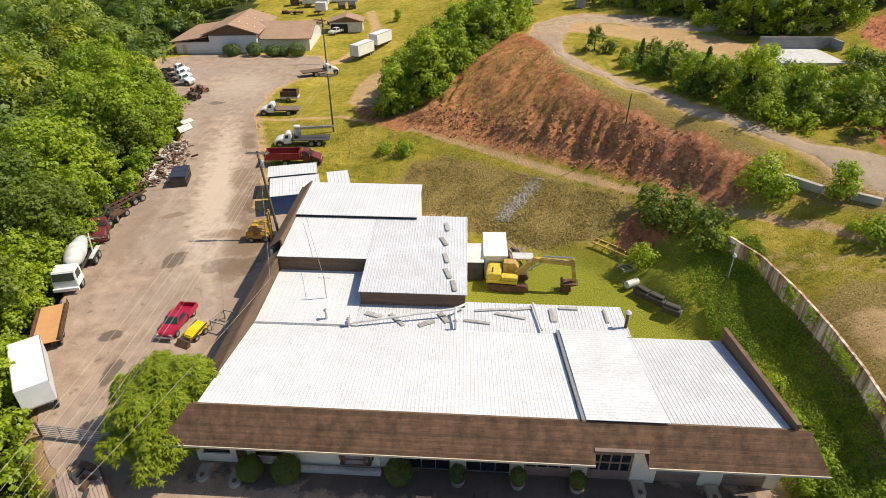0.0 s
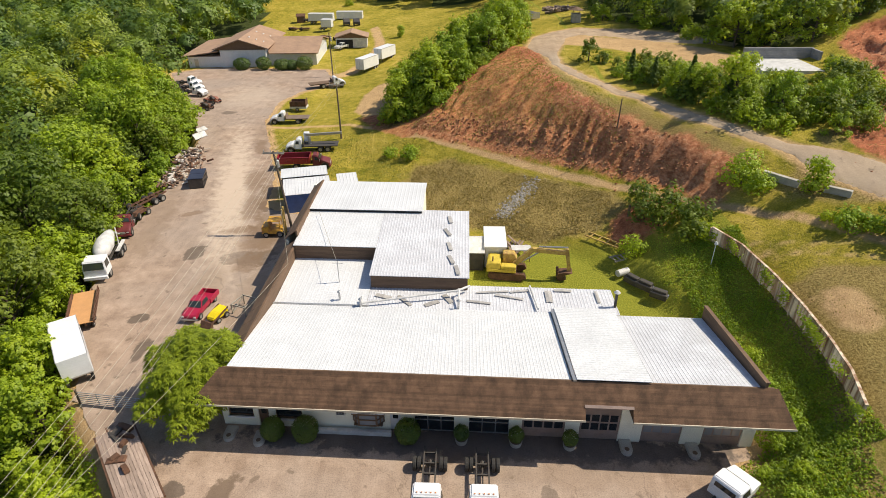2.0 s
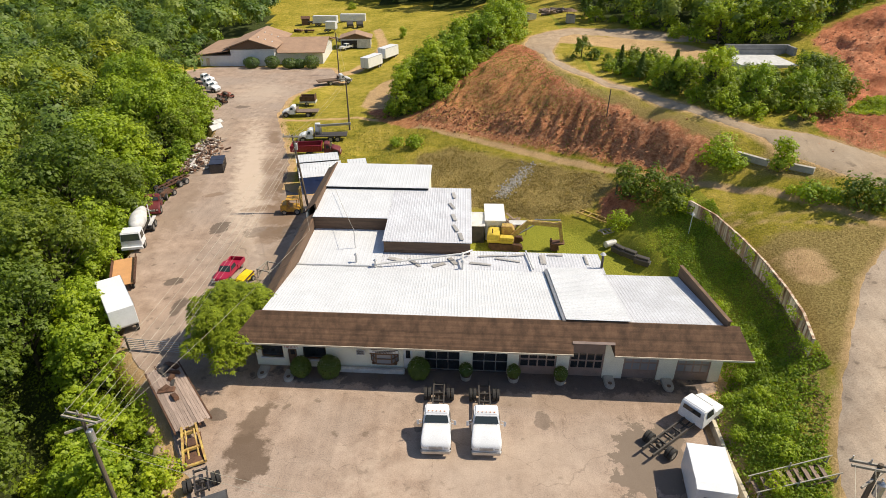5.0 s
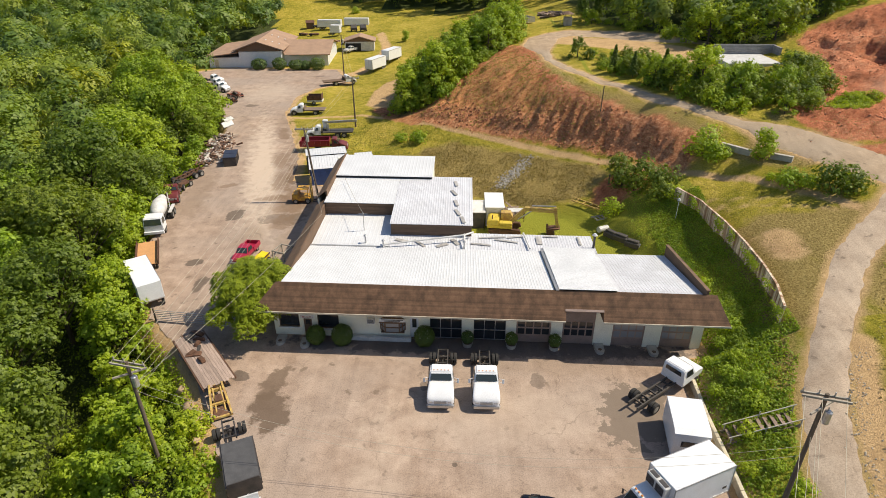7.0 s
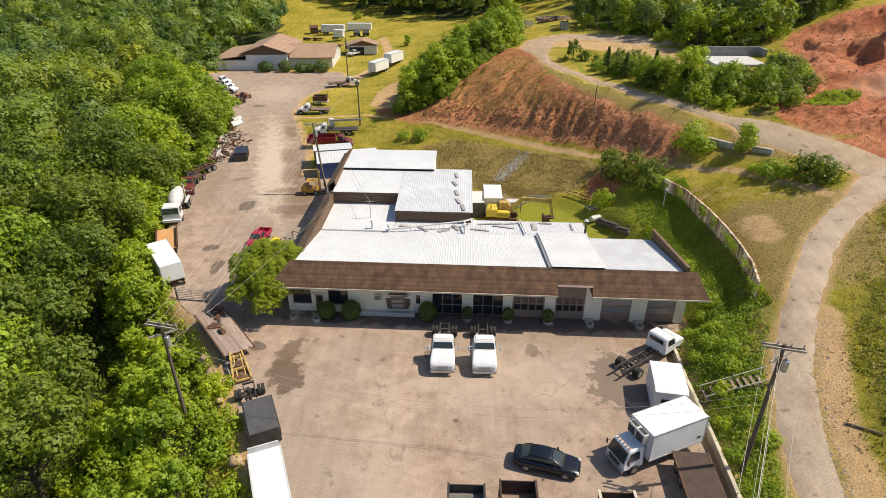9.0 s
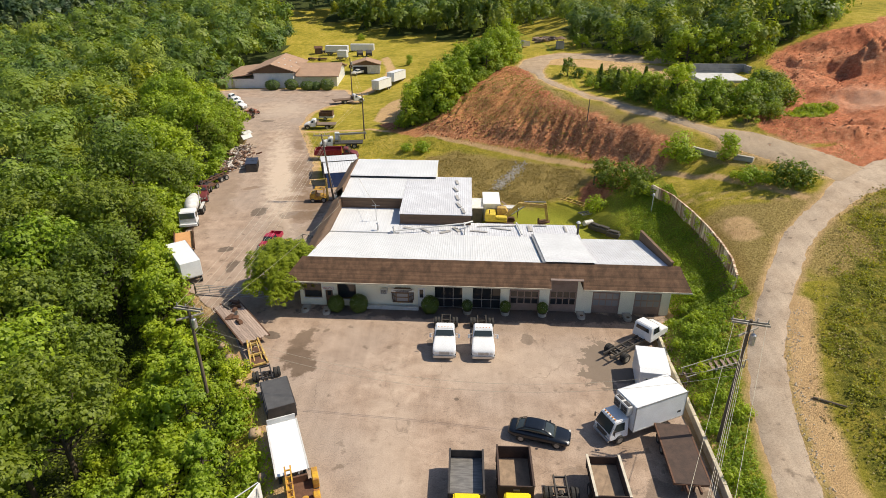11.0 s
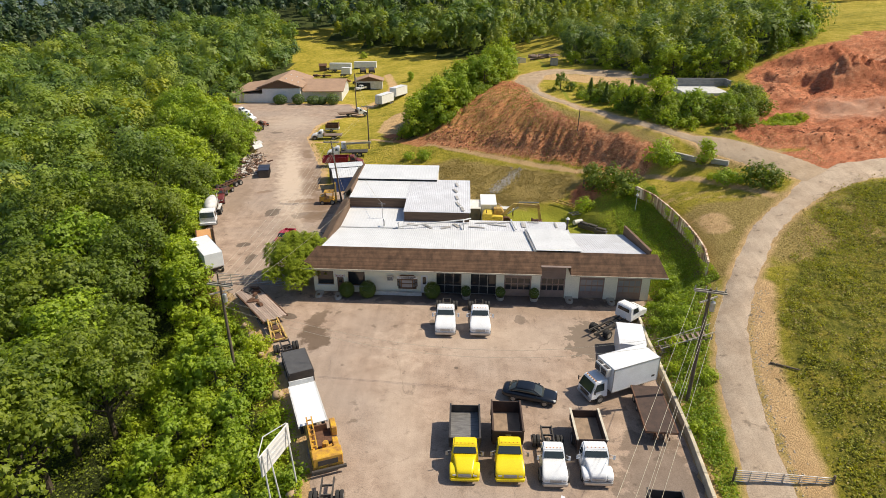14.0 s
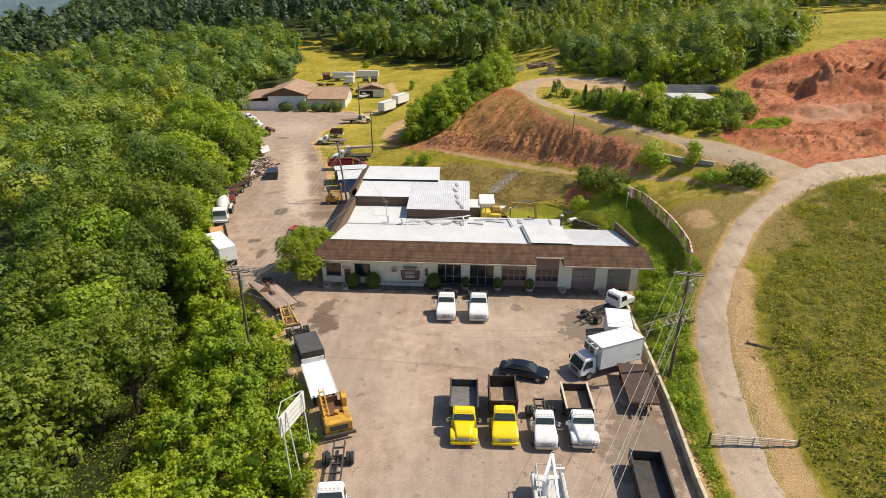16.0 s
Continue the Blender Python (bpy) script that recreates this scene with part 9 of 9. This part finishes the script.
tagged(part("scrap_heap", bm, SCRAP), "heap of rusty scrap metal and broken parts", "scrap", kind="stuff")
RED_STEEL = paint("faded_red_steel", (0.36, 0.085, 0.06), 0.7, worn=0.6, scale=2, dirt=(0.20, 0.10, 0.06))


def stripped_frame(m, length, material, label):
    """A stripped ladder frame with an engine, axles and a few wheels left on."""
    t = thing("stripped_frame", m, label, "scrap")
    bm = bmesh.new()
    for s in (-1, 1):
        beam(bm, (s * 0.45, -length / 2, 0.55), (s * 0.5, length / 2, 0.62), 0.1, 0.2)
    for k in range(5):
        y = -length / 2 + 0.2 + k * (length - 0.4) / 4
        beam(bm, (-0.45, y, 0.55), (0.45, y, 0.57), 0.1, 0.12)
    part("rails", bm, material, t)
    bm = bmesh.new()
    prism(bm, [(-0.6, 0.55), (0.5, 0.55), (0.55, 1.0), (0.2, 1.25), (-0.4, 1.2), (-0.6, 0.9)], -0.32, 0.3, None, 0.04)
    for k in range(3):
        rod(bm, (-0.25 + 0.2 * k, 0.1, 1.15), (-0.3 + 0.25 * k, 0.25, 1.5), 0.06, None, 7)
    part("engine", bm, STEEL_DARK, t)
    for name, outline, x0, x1 in (("wing", [(-length / 2, 0.6), (-length / 2 + 0.9, 0.6), (-length / 2 + 0.8, 1.1), (-length / 2 + 0.1, 1.25)], -0.9, -0.8),
                                  ("bracket", [(length / 2 - 1.1, 0.7), (length / 2, 0.7), (length / 2 - 0.1, 1.0)], 0.75, 0.85),
                                  ("tank", [(-0.9, 0.7), (1.2, 0.7), (1.0, 1.15), (-0.6, 1.1)], 0.3, 0.95)):
        bm = bmesh.new()
        prism(bm, outline, x0, x1, None, 0.02)
        part(name, bm, material, t)
    bm = bmesh.new()
    box(bm, -0.95, -0.3, 0.5, length / 2 - 0.2, 0.72, 0.8, 0.01)
    part("deck_plate", bm, material, t)
    for y in (-length * 0.3, length * 0.32):
        bm = bmesh.new()
        rod(bm, (-0.85, y, 0.42), (0.85, y, 0.42), 0.09)
        part("axle", bm, RUSTY, t)
        for s in (-1, 1):
            wheel(t, s * 0.85, y, 0.42, 0.24)
    return t


stripped_frame(pose(-53.6, 117.2, 0, 0, 0, 62), 4.2, RED_STEEL, "stripped red truck frame on old wheels by the wood")
stripped_frame(pose(-53.2, 112.2, 0, 0, 0, 74), 3.6, RUSTY, "rusty stripped frame with a dark engine by the wood")
stripped_frame(pose(-43.2, 63.2, 0, 0, 0, -14), 4.6, RUSTY, "rusty stripped frame with its engine beside the trees")
for x, y, a, w, h, tip in ((-47.0, 94.6, -24, 2.7, 1.1, 56), (-48.2, 98.4, -30, 2.2, 1.1, 24), (-43.0, 69.4, 55, 2.6, 0.9, 12)):
    t = thing("old_tailgate", pose(x, y, 0, 0, 0, a), "dented white steel tailgate leaning on scrap", "scrap", "old tailgates")
    bm = bmesh.new()
    box(bm, -0.03, 0.03, -w / 2, w / 2, 0.0, h)
    for z in (0.05, h - 0.05):
        box(bm, -0.12, 0.03, -w / 2, w / 2, z - 0.05, z + 0.05)
    for y2 in (-w / 2, 0.1, w / 2):
        box(bm, -0.1, 0.03, y2 - 0.04, y2 + 0.04, 0, h)
    bm.transform(Matrix.Rotation(radians(tip - 90), 4, "Y"))
    low = min(v.co.z for v in bm.verts)
    bmesh.ops.translate(bm, vec=(0, 0, -low), verts=bm.verts)
    part("sheet", bm, OLD_WHITE, t)

# bank boulders at the lot edge, rubble in the hollow and beside the lane
def boulder(seed, r):
    rs = random.Random(seed)
    bm = bmesh.new()
    bmesh.ops.create_icosphere(bm, subdivisions=2, radius=r)
    for v in bm.verts:
        v.co *= 0.8 + 0.4 * noise.noise(v.co * (1.6 / r) + Vector((seed, 0, 0)))
        v.co.z *= 0.7
    return bm


rnd = random.Random(5)
for k, (x, y) in enumerate(((-24.6, 20.6), (-23.2, 18.6), (-21.5, 16.6), (-20.9, 14.8), (-19.4, 12.3), (-17.4, 8.6), (-15.4, 4.2), (-13.0, -2.6), (-12.8, -4.6), (-12.3, -0.6))):
    ob = part("boulder", boulder(k, rnd.uniform(0.4, 0.7)), CLAY_STONE, smooth=True)
    ob.matrix_world = pose(x, y, ground_z(x, y) + 0.15, 0, 0, rnd.uniform(0, 360))
    tagged(ob, "tan boulder on the edge of the lot", "boulder", "edge boulders")


def rubble(name, line, width, count, r0, r1, label, seed, material=STONE):
    rs = random.Random(seed)
    bm = bmesh.new()
    for _ in range(count):
        f = rs.random() * (len(line) - 1)
        i = int(f)
        a, b = line[i], line[i + 1]
        x, y = a[0] + (b[0] - a[0]) * (f - i) + rs.gauss(0, width), a[1] + (b[1] - a[1]) * (f - i) + rs.gauss(0, width)
        r = rs.uniform(r0, r1)
        vs = bmesh.ops.create_icosphere(bm, subdivisions=1, radius=r, matrix=Matrix.Translation((x, y, ground_z(x, y) + r * 0.3)))["verts"]
        for v in vs:
            v.co += Vector((rs.uniform(-1, 1), rs.uniform(-1, 1), rs.uniform(-1, 1))) * r * 0.25
    return tagged(part(name, bm, material), label, "rubble", kind="stuff")


rubble("rubble", [(9.1, 70), (7.5, 67), (6, 65), (4.7, 62.8)], 0.6, 620, 0.05, 0.16, "strip of pale rock rubble in the drain", 1)
rubble("rubble", [(30.6, 21.2), (28.2, 16.6), (26.2, 11.0), (24.9, 5), (24.0, -2)], 0.42, 420, 0.02, 0.075, "loose pale stones beside the lane", 2, paint("pale_gravel", (0.66, 0.57, 0.45), 0.95, worn=0.7, scale=3, relief=0.3))
rubble("rubble", [(-6, 91), (0.5, 85.5), (7, 79.5), (14, 74), (20, 68.5), (25, 61)], 1.2, 420, 0.06, 0.24, "broken blocks of clay along the foot of the cut", 6, paint("brown_clods", (0.50, 0.245, 0.125), 0.95, worn=0.5, scale=1.5, relief=0.5))
rubble("rubble", [(-7, 92), (0, 86.5), (7, 80), (14, 74.5), (20, 69), (26, 60)], 1.6, 500, 0.04, 0.17, "fallen clods of red clay at the foot of the cut", 3, paint("red_clods", (0.52, 0.22, 0.11), 0.95, worn=0.5, scale=2, relief=0.4))

rubble("rubble", [(46, 57), (53, 56), (62, 55), (70, 60), (75, 75), (70, 88), (62, 92), (58, 86), (64, 74), (54, 72)], 2.6, 420, 0.05, 0.2, "loose clods and stones over the quarry", 4, paint("quarry_clods", (0.62, 0.30, 0.17), 0.95, worn=0.6, scale=2, relief=0.4))
# concrete bunker on the hill
t = thing("bunker_wall", pose(0, 0, 13.6), "grey block bunker walls with a pale floor", "wall")
BLOCK = paint("grey_block", (0.33, 0.32, 0.31), 0.9, worn=0.7, scale=0.8, fine=8, relief=0.2)
for a in ((41.4, 51.6, 88.6, 88.9, 0, 3.2), (51.3, 51.6, 86.0, 88.6, 0, 3.1)):
    n = 8
    for k in range(n):
        bm = bmesh.new()
        box(bm, a[0], a[1], a[2], a[3], a[4] + (a[5] - a[4]) * k / n, a[4] + (a[5] - a[4]) * (k + 1) / n - 0.03)
        part("course", bm, BLOCK, t)
bm = bmesh.new()
box(bm, 41.0, 49.5, 80.5, 88.6, 0.9, 1.6)
part("floor", bm, OLD_WHITE, t)
# low concrete edge in the road junction
t = thing("road_edging", pose(0, 0, 0), "broken pale concrete edging at the road", "kerb")
for (x0, y0), (x1, y1) in (((31.9, 55.9), (34.3, 53.1)), ((36.0, 51.6), (37.8, 50.0))):
    bm = bmesh.new()
    beam(bm, (x0, y0, ground_z(x0, y0) + 0.1), (x1, y1, ground_z(x1, y1) + 0.1), 0.5, 1.0)
    part("slab", bm, CONCRETE, t)

# hangar-like house at the end of the yard
t = thing("gabled_building", pose(-56.0, 158.0, 0, 0, 0, 4), "low white building with wide brown gabled roofs", "building")
def gable(t, x0, x1, y0, y1, eave, ridge, over=0.8):
    xm = (x0 + x1) / 2
    bm = bmesh.new()
    for s in (-1, 1):
        xe = xm + s * ((x1 - x0) / 2 + over)
        q = [(xe, y0 - over, eave - 0.25), (xe, y1 + over, eave - 0.25), (xm, y1 + over, ridge), (xm, y0 - over, ridge)]
        f = poly(bm, q if s > 0 else q[::-1])
        r = bmesh.ops.extrude_face_region(bm, geom=[f])
        bmesh.ops.translate(bm, vec=(0, 0, 0.2), verts=[v for v in r["geom"] if isinstance(v, bmesh.types.BMVert)])
    bmesh.ops.recalc_face_normals(bm, faces=bm.faces)
    roof = part("roof", bm, BROWN_ROOF, t)
    bm = bmesh.new()
    box(bm, x0, x1, y0, y1, 0, eave - 0.3)
    part("wall", bm, OLD_WHITE, t)
    for y in (y0 + 0.05, y1 - 0.05):
        bm = bmesh.new()
        poly(bm, [(x0 - 0.4, y, eave - 0.35), (x1 + 0.4, y, eave - 0.35), (xm, y, ridge - 0.12)])
        part("gable_end", bm, TIMBER, t)
    return roof


bm = bmesh.new()
def slab(bm, q, up=0.2):
    f = poly(bm, q)
    f.normal_update()
    if f.normal.z < 0:
        f.normal_flip()
    r = bmesh.ops.extrude_face_region(bm, geom=[f])
    bmesh.ops.translate(bm, vec=(0, 0, up), verts=[v for v in r["geom"] if isinstance(v, bmesh.types.BMVert)])
    bmesh.ops.recalc_face_normals(bm, faces=bm.faces)


slab(bm, [(-9.6, -9, 4.5), (-2.5, -9, 6.9), (-2.5, 14, 6.9), (-9.6, 14, 4.5)])
part("roof", bm, BROWN_ROOF, t)
bm = bmesh.new()
slab(bm, [(-17.8, -8.6, 2.8), (-8.3, -8.6, 4.0), (-8.3, 14, 4.0), (-17.8, 14, 2.8)])
part("roof", bm, BROWN_ROOF, t)
bm = bmesh.new()
slab(bm, [(4.6, -9, 4.6), (-2.5, -9, 6.9), (-2.5, 14, 6.9), (4.6, 14, 4.6)])
part("roof", bm, BROWN_ROOF, t)
bm = bmesh.new()
slab(bm, [(4.4, -7.5, 3.1), (17, -7.5, 3.1), (17, 3.5, 5.4), (0.4, 3.5, 5.4)])
part("roof", bm, BROWN_ROOF, t)
bm = bmesh.new()
slab(bm, [(1, 14, 3.1), (17, 14, 3.1), (17, 3.5, 5.4), (1, 3.5, 5.4)])
part("roof", bm, BROWN_ROOF, t)
for a in ((-16.5, -8.0, -7.6, 13, 0, 2.7), (-8.0, 3.6, -8.0, 13, 0, 4.3), (3.6, 16.2, -6.0, 13, 0, 2.9)):
    bm = bmesh.new()
    box(bm, *a)
    part("wall", bm, WHITE, t)
bm = bmesh.new()
prism_f = [(-9.2, -8.3, 4.45), (4.2, -8.3, 4.45), (-2.5, -8.3, 6.85)]
poly(bm, prism_f)
part("gable_end", bm, TIMBER, t)
bm = bmesh.new()
poly(bm, [(16.4, -6.5, 3.0), (16.4, 13, 3.0), (16.4, 3.5, 5.3)])
part("gable_end", bm, OLD_WHITE, t)
for x in (-1.2, 0.6, 2.4):
    bm = bmesh.new()
    k = abs(x + 2.5) * (0.324 if x > -2.5 else 0.338)
    box(bm, x - 0.12, x + 0.12, -4.0, -2.8, 7.0 - k, 7.2 - k)
    part("vent", bm, OLD_WHITE, t)
    bm = bmesh.new()
    box(bm, x - 0.12, x + 0.12, 4.0, 5.2, 7.0 - k, 7.2 - k)
    part("vent", bm, OLD_WHITE, t)
for x in (-14.5,):
    bm = bmesh.new()
    box(bm, x - 0.5, x + 0.5, -7.66, -7.6, 0, 2.1)
    part("door", bm, GALV, t)
for x, r, h in ((-57.5, 2.2, 2.9), (-51.8, 2.0, 3.2), (-47.0, 2.3, 2.6), (-44.6, 1.6, 2.4), (-41.3, 2.2, 3.3)):
    b = clipped(int(90 + x), h, r, 1500, 0.16, HEDGE, "large clipped green bush before the white building")
    b.matrix_basis = pose(x, 147.6, 0)
t = thing("small_house", pose(-34.2, 177.5, 0.2, 0, 0, 6), "small white carport house with a brown roof", "house")
gable(t, -4.5, 4.5, -3, 3.5, 3.0, 4.2, 0.5)
# black panel on the wall draws the shade inside the carport
bm = bmesh.new()
box(bm, -4.3, 0.4, -3.04, -3.0, 0, 2.3)
part("opening", bm, SHADE_BLACK, t)
pickup(pose(-36.5, 173.2, 0.2, 0, 0, -30), OLD_WHITE, "old white pickup before the carport")
for x, y, a in ((-40.5, 187, 40), (-45, 190, 70), (-36.5, 188.5, 110), (-61, 211.5, 60), (-56.5, 209, 95)):
    t = thing("scrap_piece", pose(x, y, ground_z(x, y), 0, 0, a), "rusty farm scrap on the grass", "scrap")
    bm = bmesh.new()
    box(bm, -0.7, 0.7, -1.8, 1.8, 0.4, 0.9, 0.05)
    part("body", bm, RUSTY, t)
    bm = bmesh.new()
    for s in (-1, 1):
        rod(bm, (s * 0.7, 1, 0.5), (s * 0.9, 1, 0.5), 0.5, None, 10)
    part("wheel", bm, RUBBER, t)
for x, y, mat_, lab in ((-42.2, 212.4, STEEL_DARK, "dark steel machine body in the far meadow"), (-38.4, 210.8, BLACK, "black steel machine body in the far meadow")):
    t = thing("machine_body", pose(x, y, ground_z(x, y), 0, 0, 15), lab, "machine")
    bm = bmesh.new()
    prism(bm, [(-1.3, 0.5), (1.3, 0.5), (1.3, 2.1), (0.2, 2.3), (-1.3, 1.3)], -1.1, 1.1, None, 0.05)
    part("body", bm, mat_, t)
    for s in (-1, 1):
        wheel(t, s * 1.0, 0.6, 0.5, 0.3)
        wheel(t, s * 1.0, -0.8, 0.45, 0.3)
t = thing("plank_shed", pose(-61.3, 224.2, ground_z(-61.3, 224.2), 0, 0, 12), "small weathered brown plank shed in the far meadow", "shed")
bm = bmesh.new()
box(bm, -1.5, 1.5, -1.4, 1.4, 0, 2.1)
part("wall", bm, TIMBER, t)
bm = bmesh.new()
prism(bm, [(-1.7, 2.1), (0, 2.9), (1.7, 2.1), (1.7, 2.2), (0, 3.0), (-1.7, 2.2)], -1.7, 1.7)
part("roof", bm, RUSTY, t)
# rusty oddments left on the lowboy trailer
rnd = random.Random(44)
for k in range(9):
    u, v = rnd.uniform(-0.9, 0.9), rnd.uniform(-3.9, 0.4)
    q = pose(-23.6, 23.3, 0.97, 0, 0, 220) @ pose(u, v, 0, 0, 0, rnd.uniform(0, 180))
    t = thing("scrap_piece", q, "rusty broken machine part on a plank trailer", "scrap", "scrap on the trailer")
    bm = bmesh.new()
    w, l, h = rnd.uniform(0.1, 0.35), rnd.uniform(0.3, 0.8), rnd.uniform(0.12, 0.4)
    prism(bm, [(-l, 0), (l, 0), (l * 0.8, h), (-l * 0.5, h * 0.7)], -w, w, None, 0.03)
    part("casting", bm, RUSTY if k % 3 else STEEL_DARK, t)
# on the knoll: an old dumped truck bed, a stump heap and a well house
t = thing("dump_bed", pose(14.2, 138.5, ground_z(14.2, 138.5), 0, 0, 30), "old grey truck bed tipped on the knoll", "truck bed")
dump_bed(t, -2.2, 2.2, 0.5, 1.6, 1.1, GALV, BED_BROWN, 0.2, 0, 4)
for s in (-1, 1):
    wheel(t, s * 0.9, 0.8, 0.45, 0.25)
t = thing("well_house", pose(23, 129.5, ground_z(23, 129.5)), "small block well house with a peaked cover", "hut")
bm = bmesh.new()
box(bm, -0.9, 0.9, -0.9, 0.9, 0, 1.8, 0.04)
part("wall", bm, CONCRETE, t)
bm = bmesh.new()
rod(bm, (0, 0, 2.5), (0, 0, 3.1), 1.5, 0.1, 8)
for x in (-0.7, 0.7):
    rod(bm, (x, 0, 1.8), (x, 0, 2.6), 0.07)
part("roof", bm, TIMBER, t)
rnd = random.Random(3)
bm = bmesh.new()
for k in range(60):
    a = rnd.uniform(0, 6.28)
    c = Vector((22 + rnd.gauss(0, 1.6), 147.5 + rnd.gauss(0, 1.2), ground_z(22, 147.5) + rnd.uniform(0.1, 1.0)))
    d = Vector((math.cos(a), math.sin(a), rnd.uniform(-0.2, 0.2))) * rnd.uniform(0.8, 1.8)
    rod(bm, c - d, c + d, rnd.uniform(0.1, 0.3), None, 6)
tagged(part("log_heap", bm, BED_WOOD), "heap of old logs and stumps on the knoll", "log pile", kind="stuff")

# the shade tree at the workshop corner, with arching feathery sprays


def frond_tree(seed, height, radius, sprays, material, label):
    rs = np.random.RandomState(seed)
    t = thing("tree", pose(0, 0, 0), label, "tree")
    n = 24
    a, f = np.arange(n) * 2.4 + rs.uniform(-0.3, 0.3, n), (np.arange(n) + 0.5) / n
    out = radius * 0.8 * np.sqrt(f)
    C = np.stack([np.cos(a) * out, np.sin(a) * out, height * (0.84 - 0.46 * f ** 1.6) + rs.uniform(-0.25, 0.25, n)], 1)
    R = radius * rs.uniform(0.2, 0.29, n)
    bm = bmesh.new()
    for x, y in ((0.25, 0.1), (-0.2, 0.15), (0.05, -0.25)):
        rod(bm, (x * 0.5, y * 0.5, -0.4), (x * 3, y * 3, height * 0.5), 0.14, 0.08, 8)
    for c in C[::2]:
        rod(bm, (c[0] * 0.12, c[1] * 0.12, height * 0.42), tuple(c), 0.06, 0.02, 5)
    part("trunk", bm, BARK, t)
    P, D = lobes_points(rs, C - np.array((0, 0, 0.2)), R * 0.8, 2600, -0.4, 0.4)
    V0, F0 = leaf_quads(rs, P, D, 0.22, 0.1, 0.4)
    T, DT = lobes_points(rs, C, R, sprays, -0.25, 0.8)
    k = np.repeat(np.arange(sprays), 7)
    m = len(k)
    d = rs.normal(0, 1, (m, 3)) + 0.8 * DT[k] + 0.5 * T[k] / radius * (1, 1, 0)
    d[:, 2] = rs.uniform(-0.05, 0.3, m)
    d /= np.linalg.norm(d, axis=1)[:, None]
    length = rs.uniform(0.2, 0.44, (m, 1))
    side = np.cross(d, (0, 0, 1))
    side /= np.linalg.norm(side, axis=1)[:, None]
    S = []
    for along, drop, wide in ((0.0, 0.0, 0.02), (0.45, 0.04, 0.07), (1.0, 0.3, 0.015)):
        mid = T[k] + d * length * along - np.array((0, 0, 1)) * length * drop
        S += [mid - side * wide * length / 0.65, mid + side * wide * length / 0.65]
    V1 = np.stack(S, 1).reshape(-1, 3)
    F1 = np.concatenate([np.arange(m)[:, None] * 6 + np.array((i, i + 1, i + 3, i + 2)) for i in (0, 2)])
    ob = new("crown", mesh_of("crown", np.vstack([V0, V1]), np.vstack([F0, F1 + len(V0)]), material))
    ob.parent = t
    return t


yard_tree = frond_tree(61, 6.0, 5.2, 5200, foliage("shade_tree_leaves", (0.06, 0.11, 0.005), (0.34, 0.41, 0.022), 0.33), "spreading green shade tree with feathery leaves beside the workshop")
yard_tree.matrix_basis = pose(-20.7, 30.2, 0)
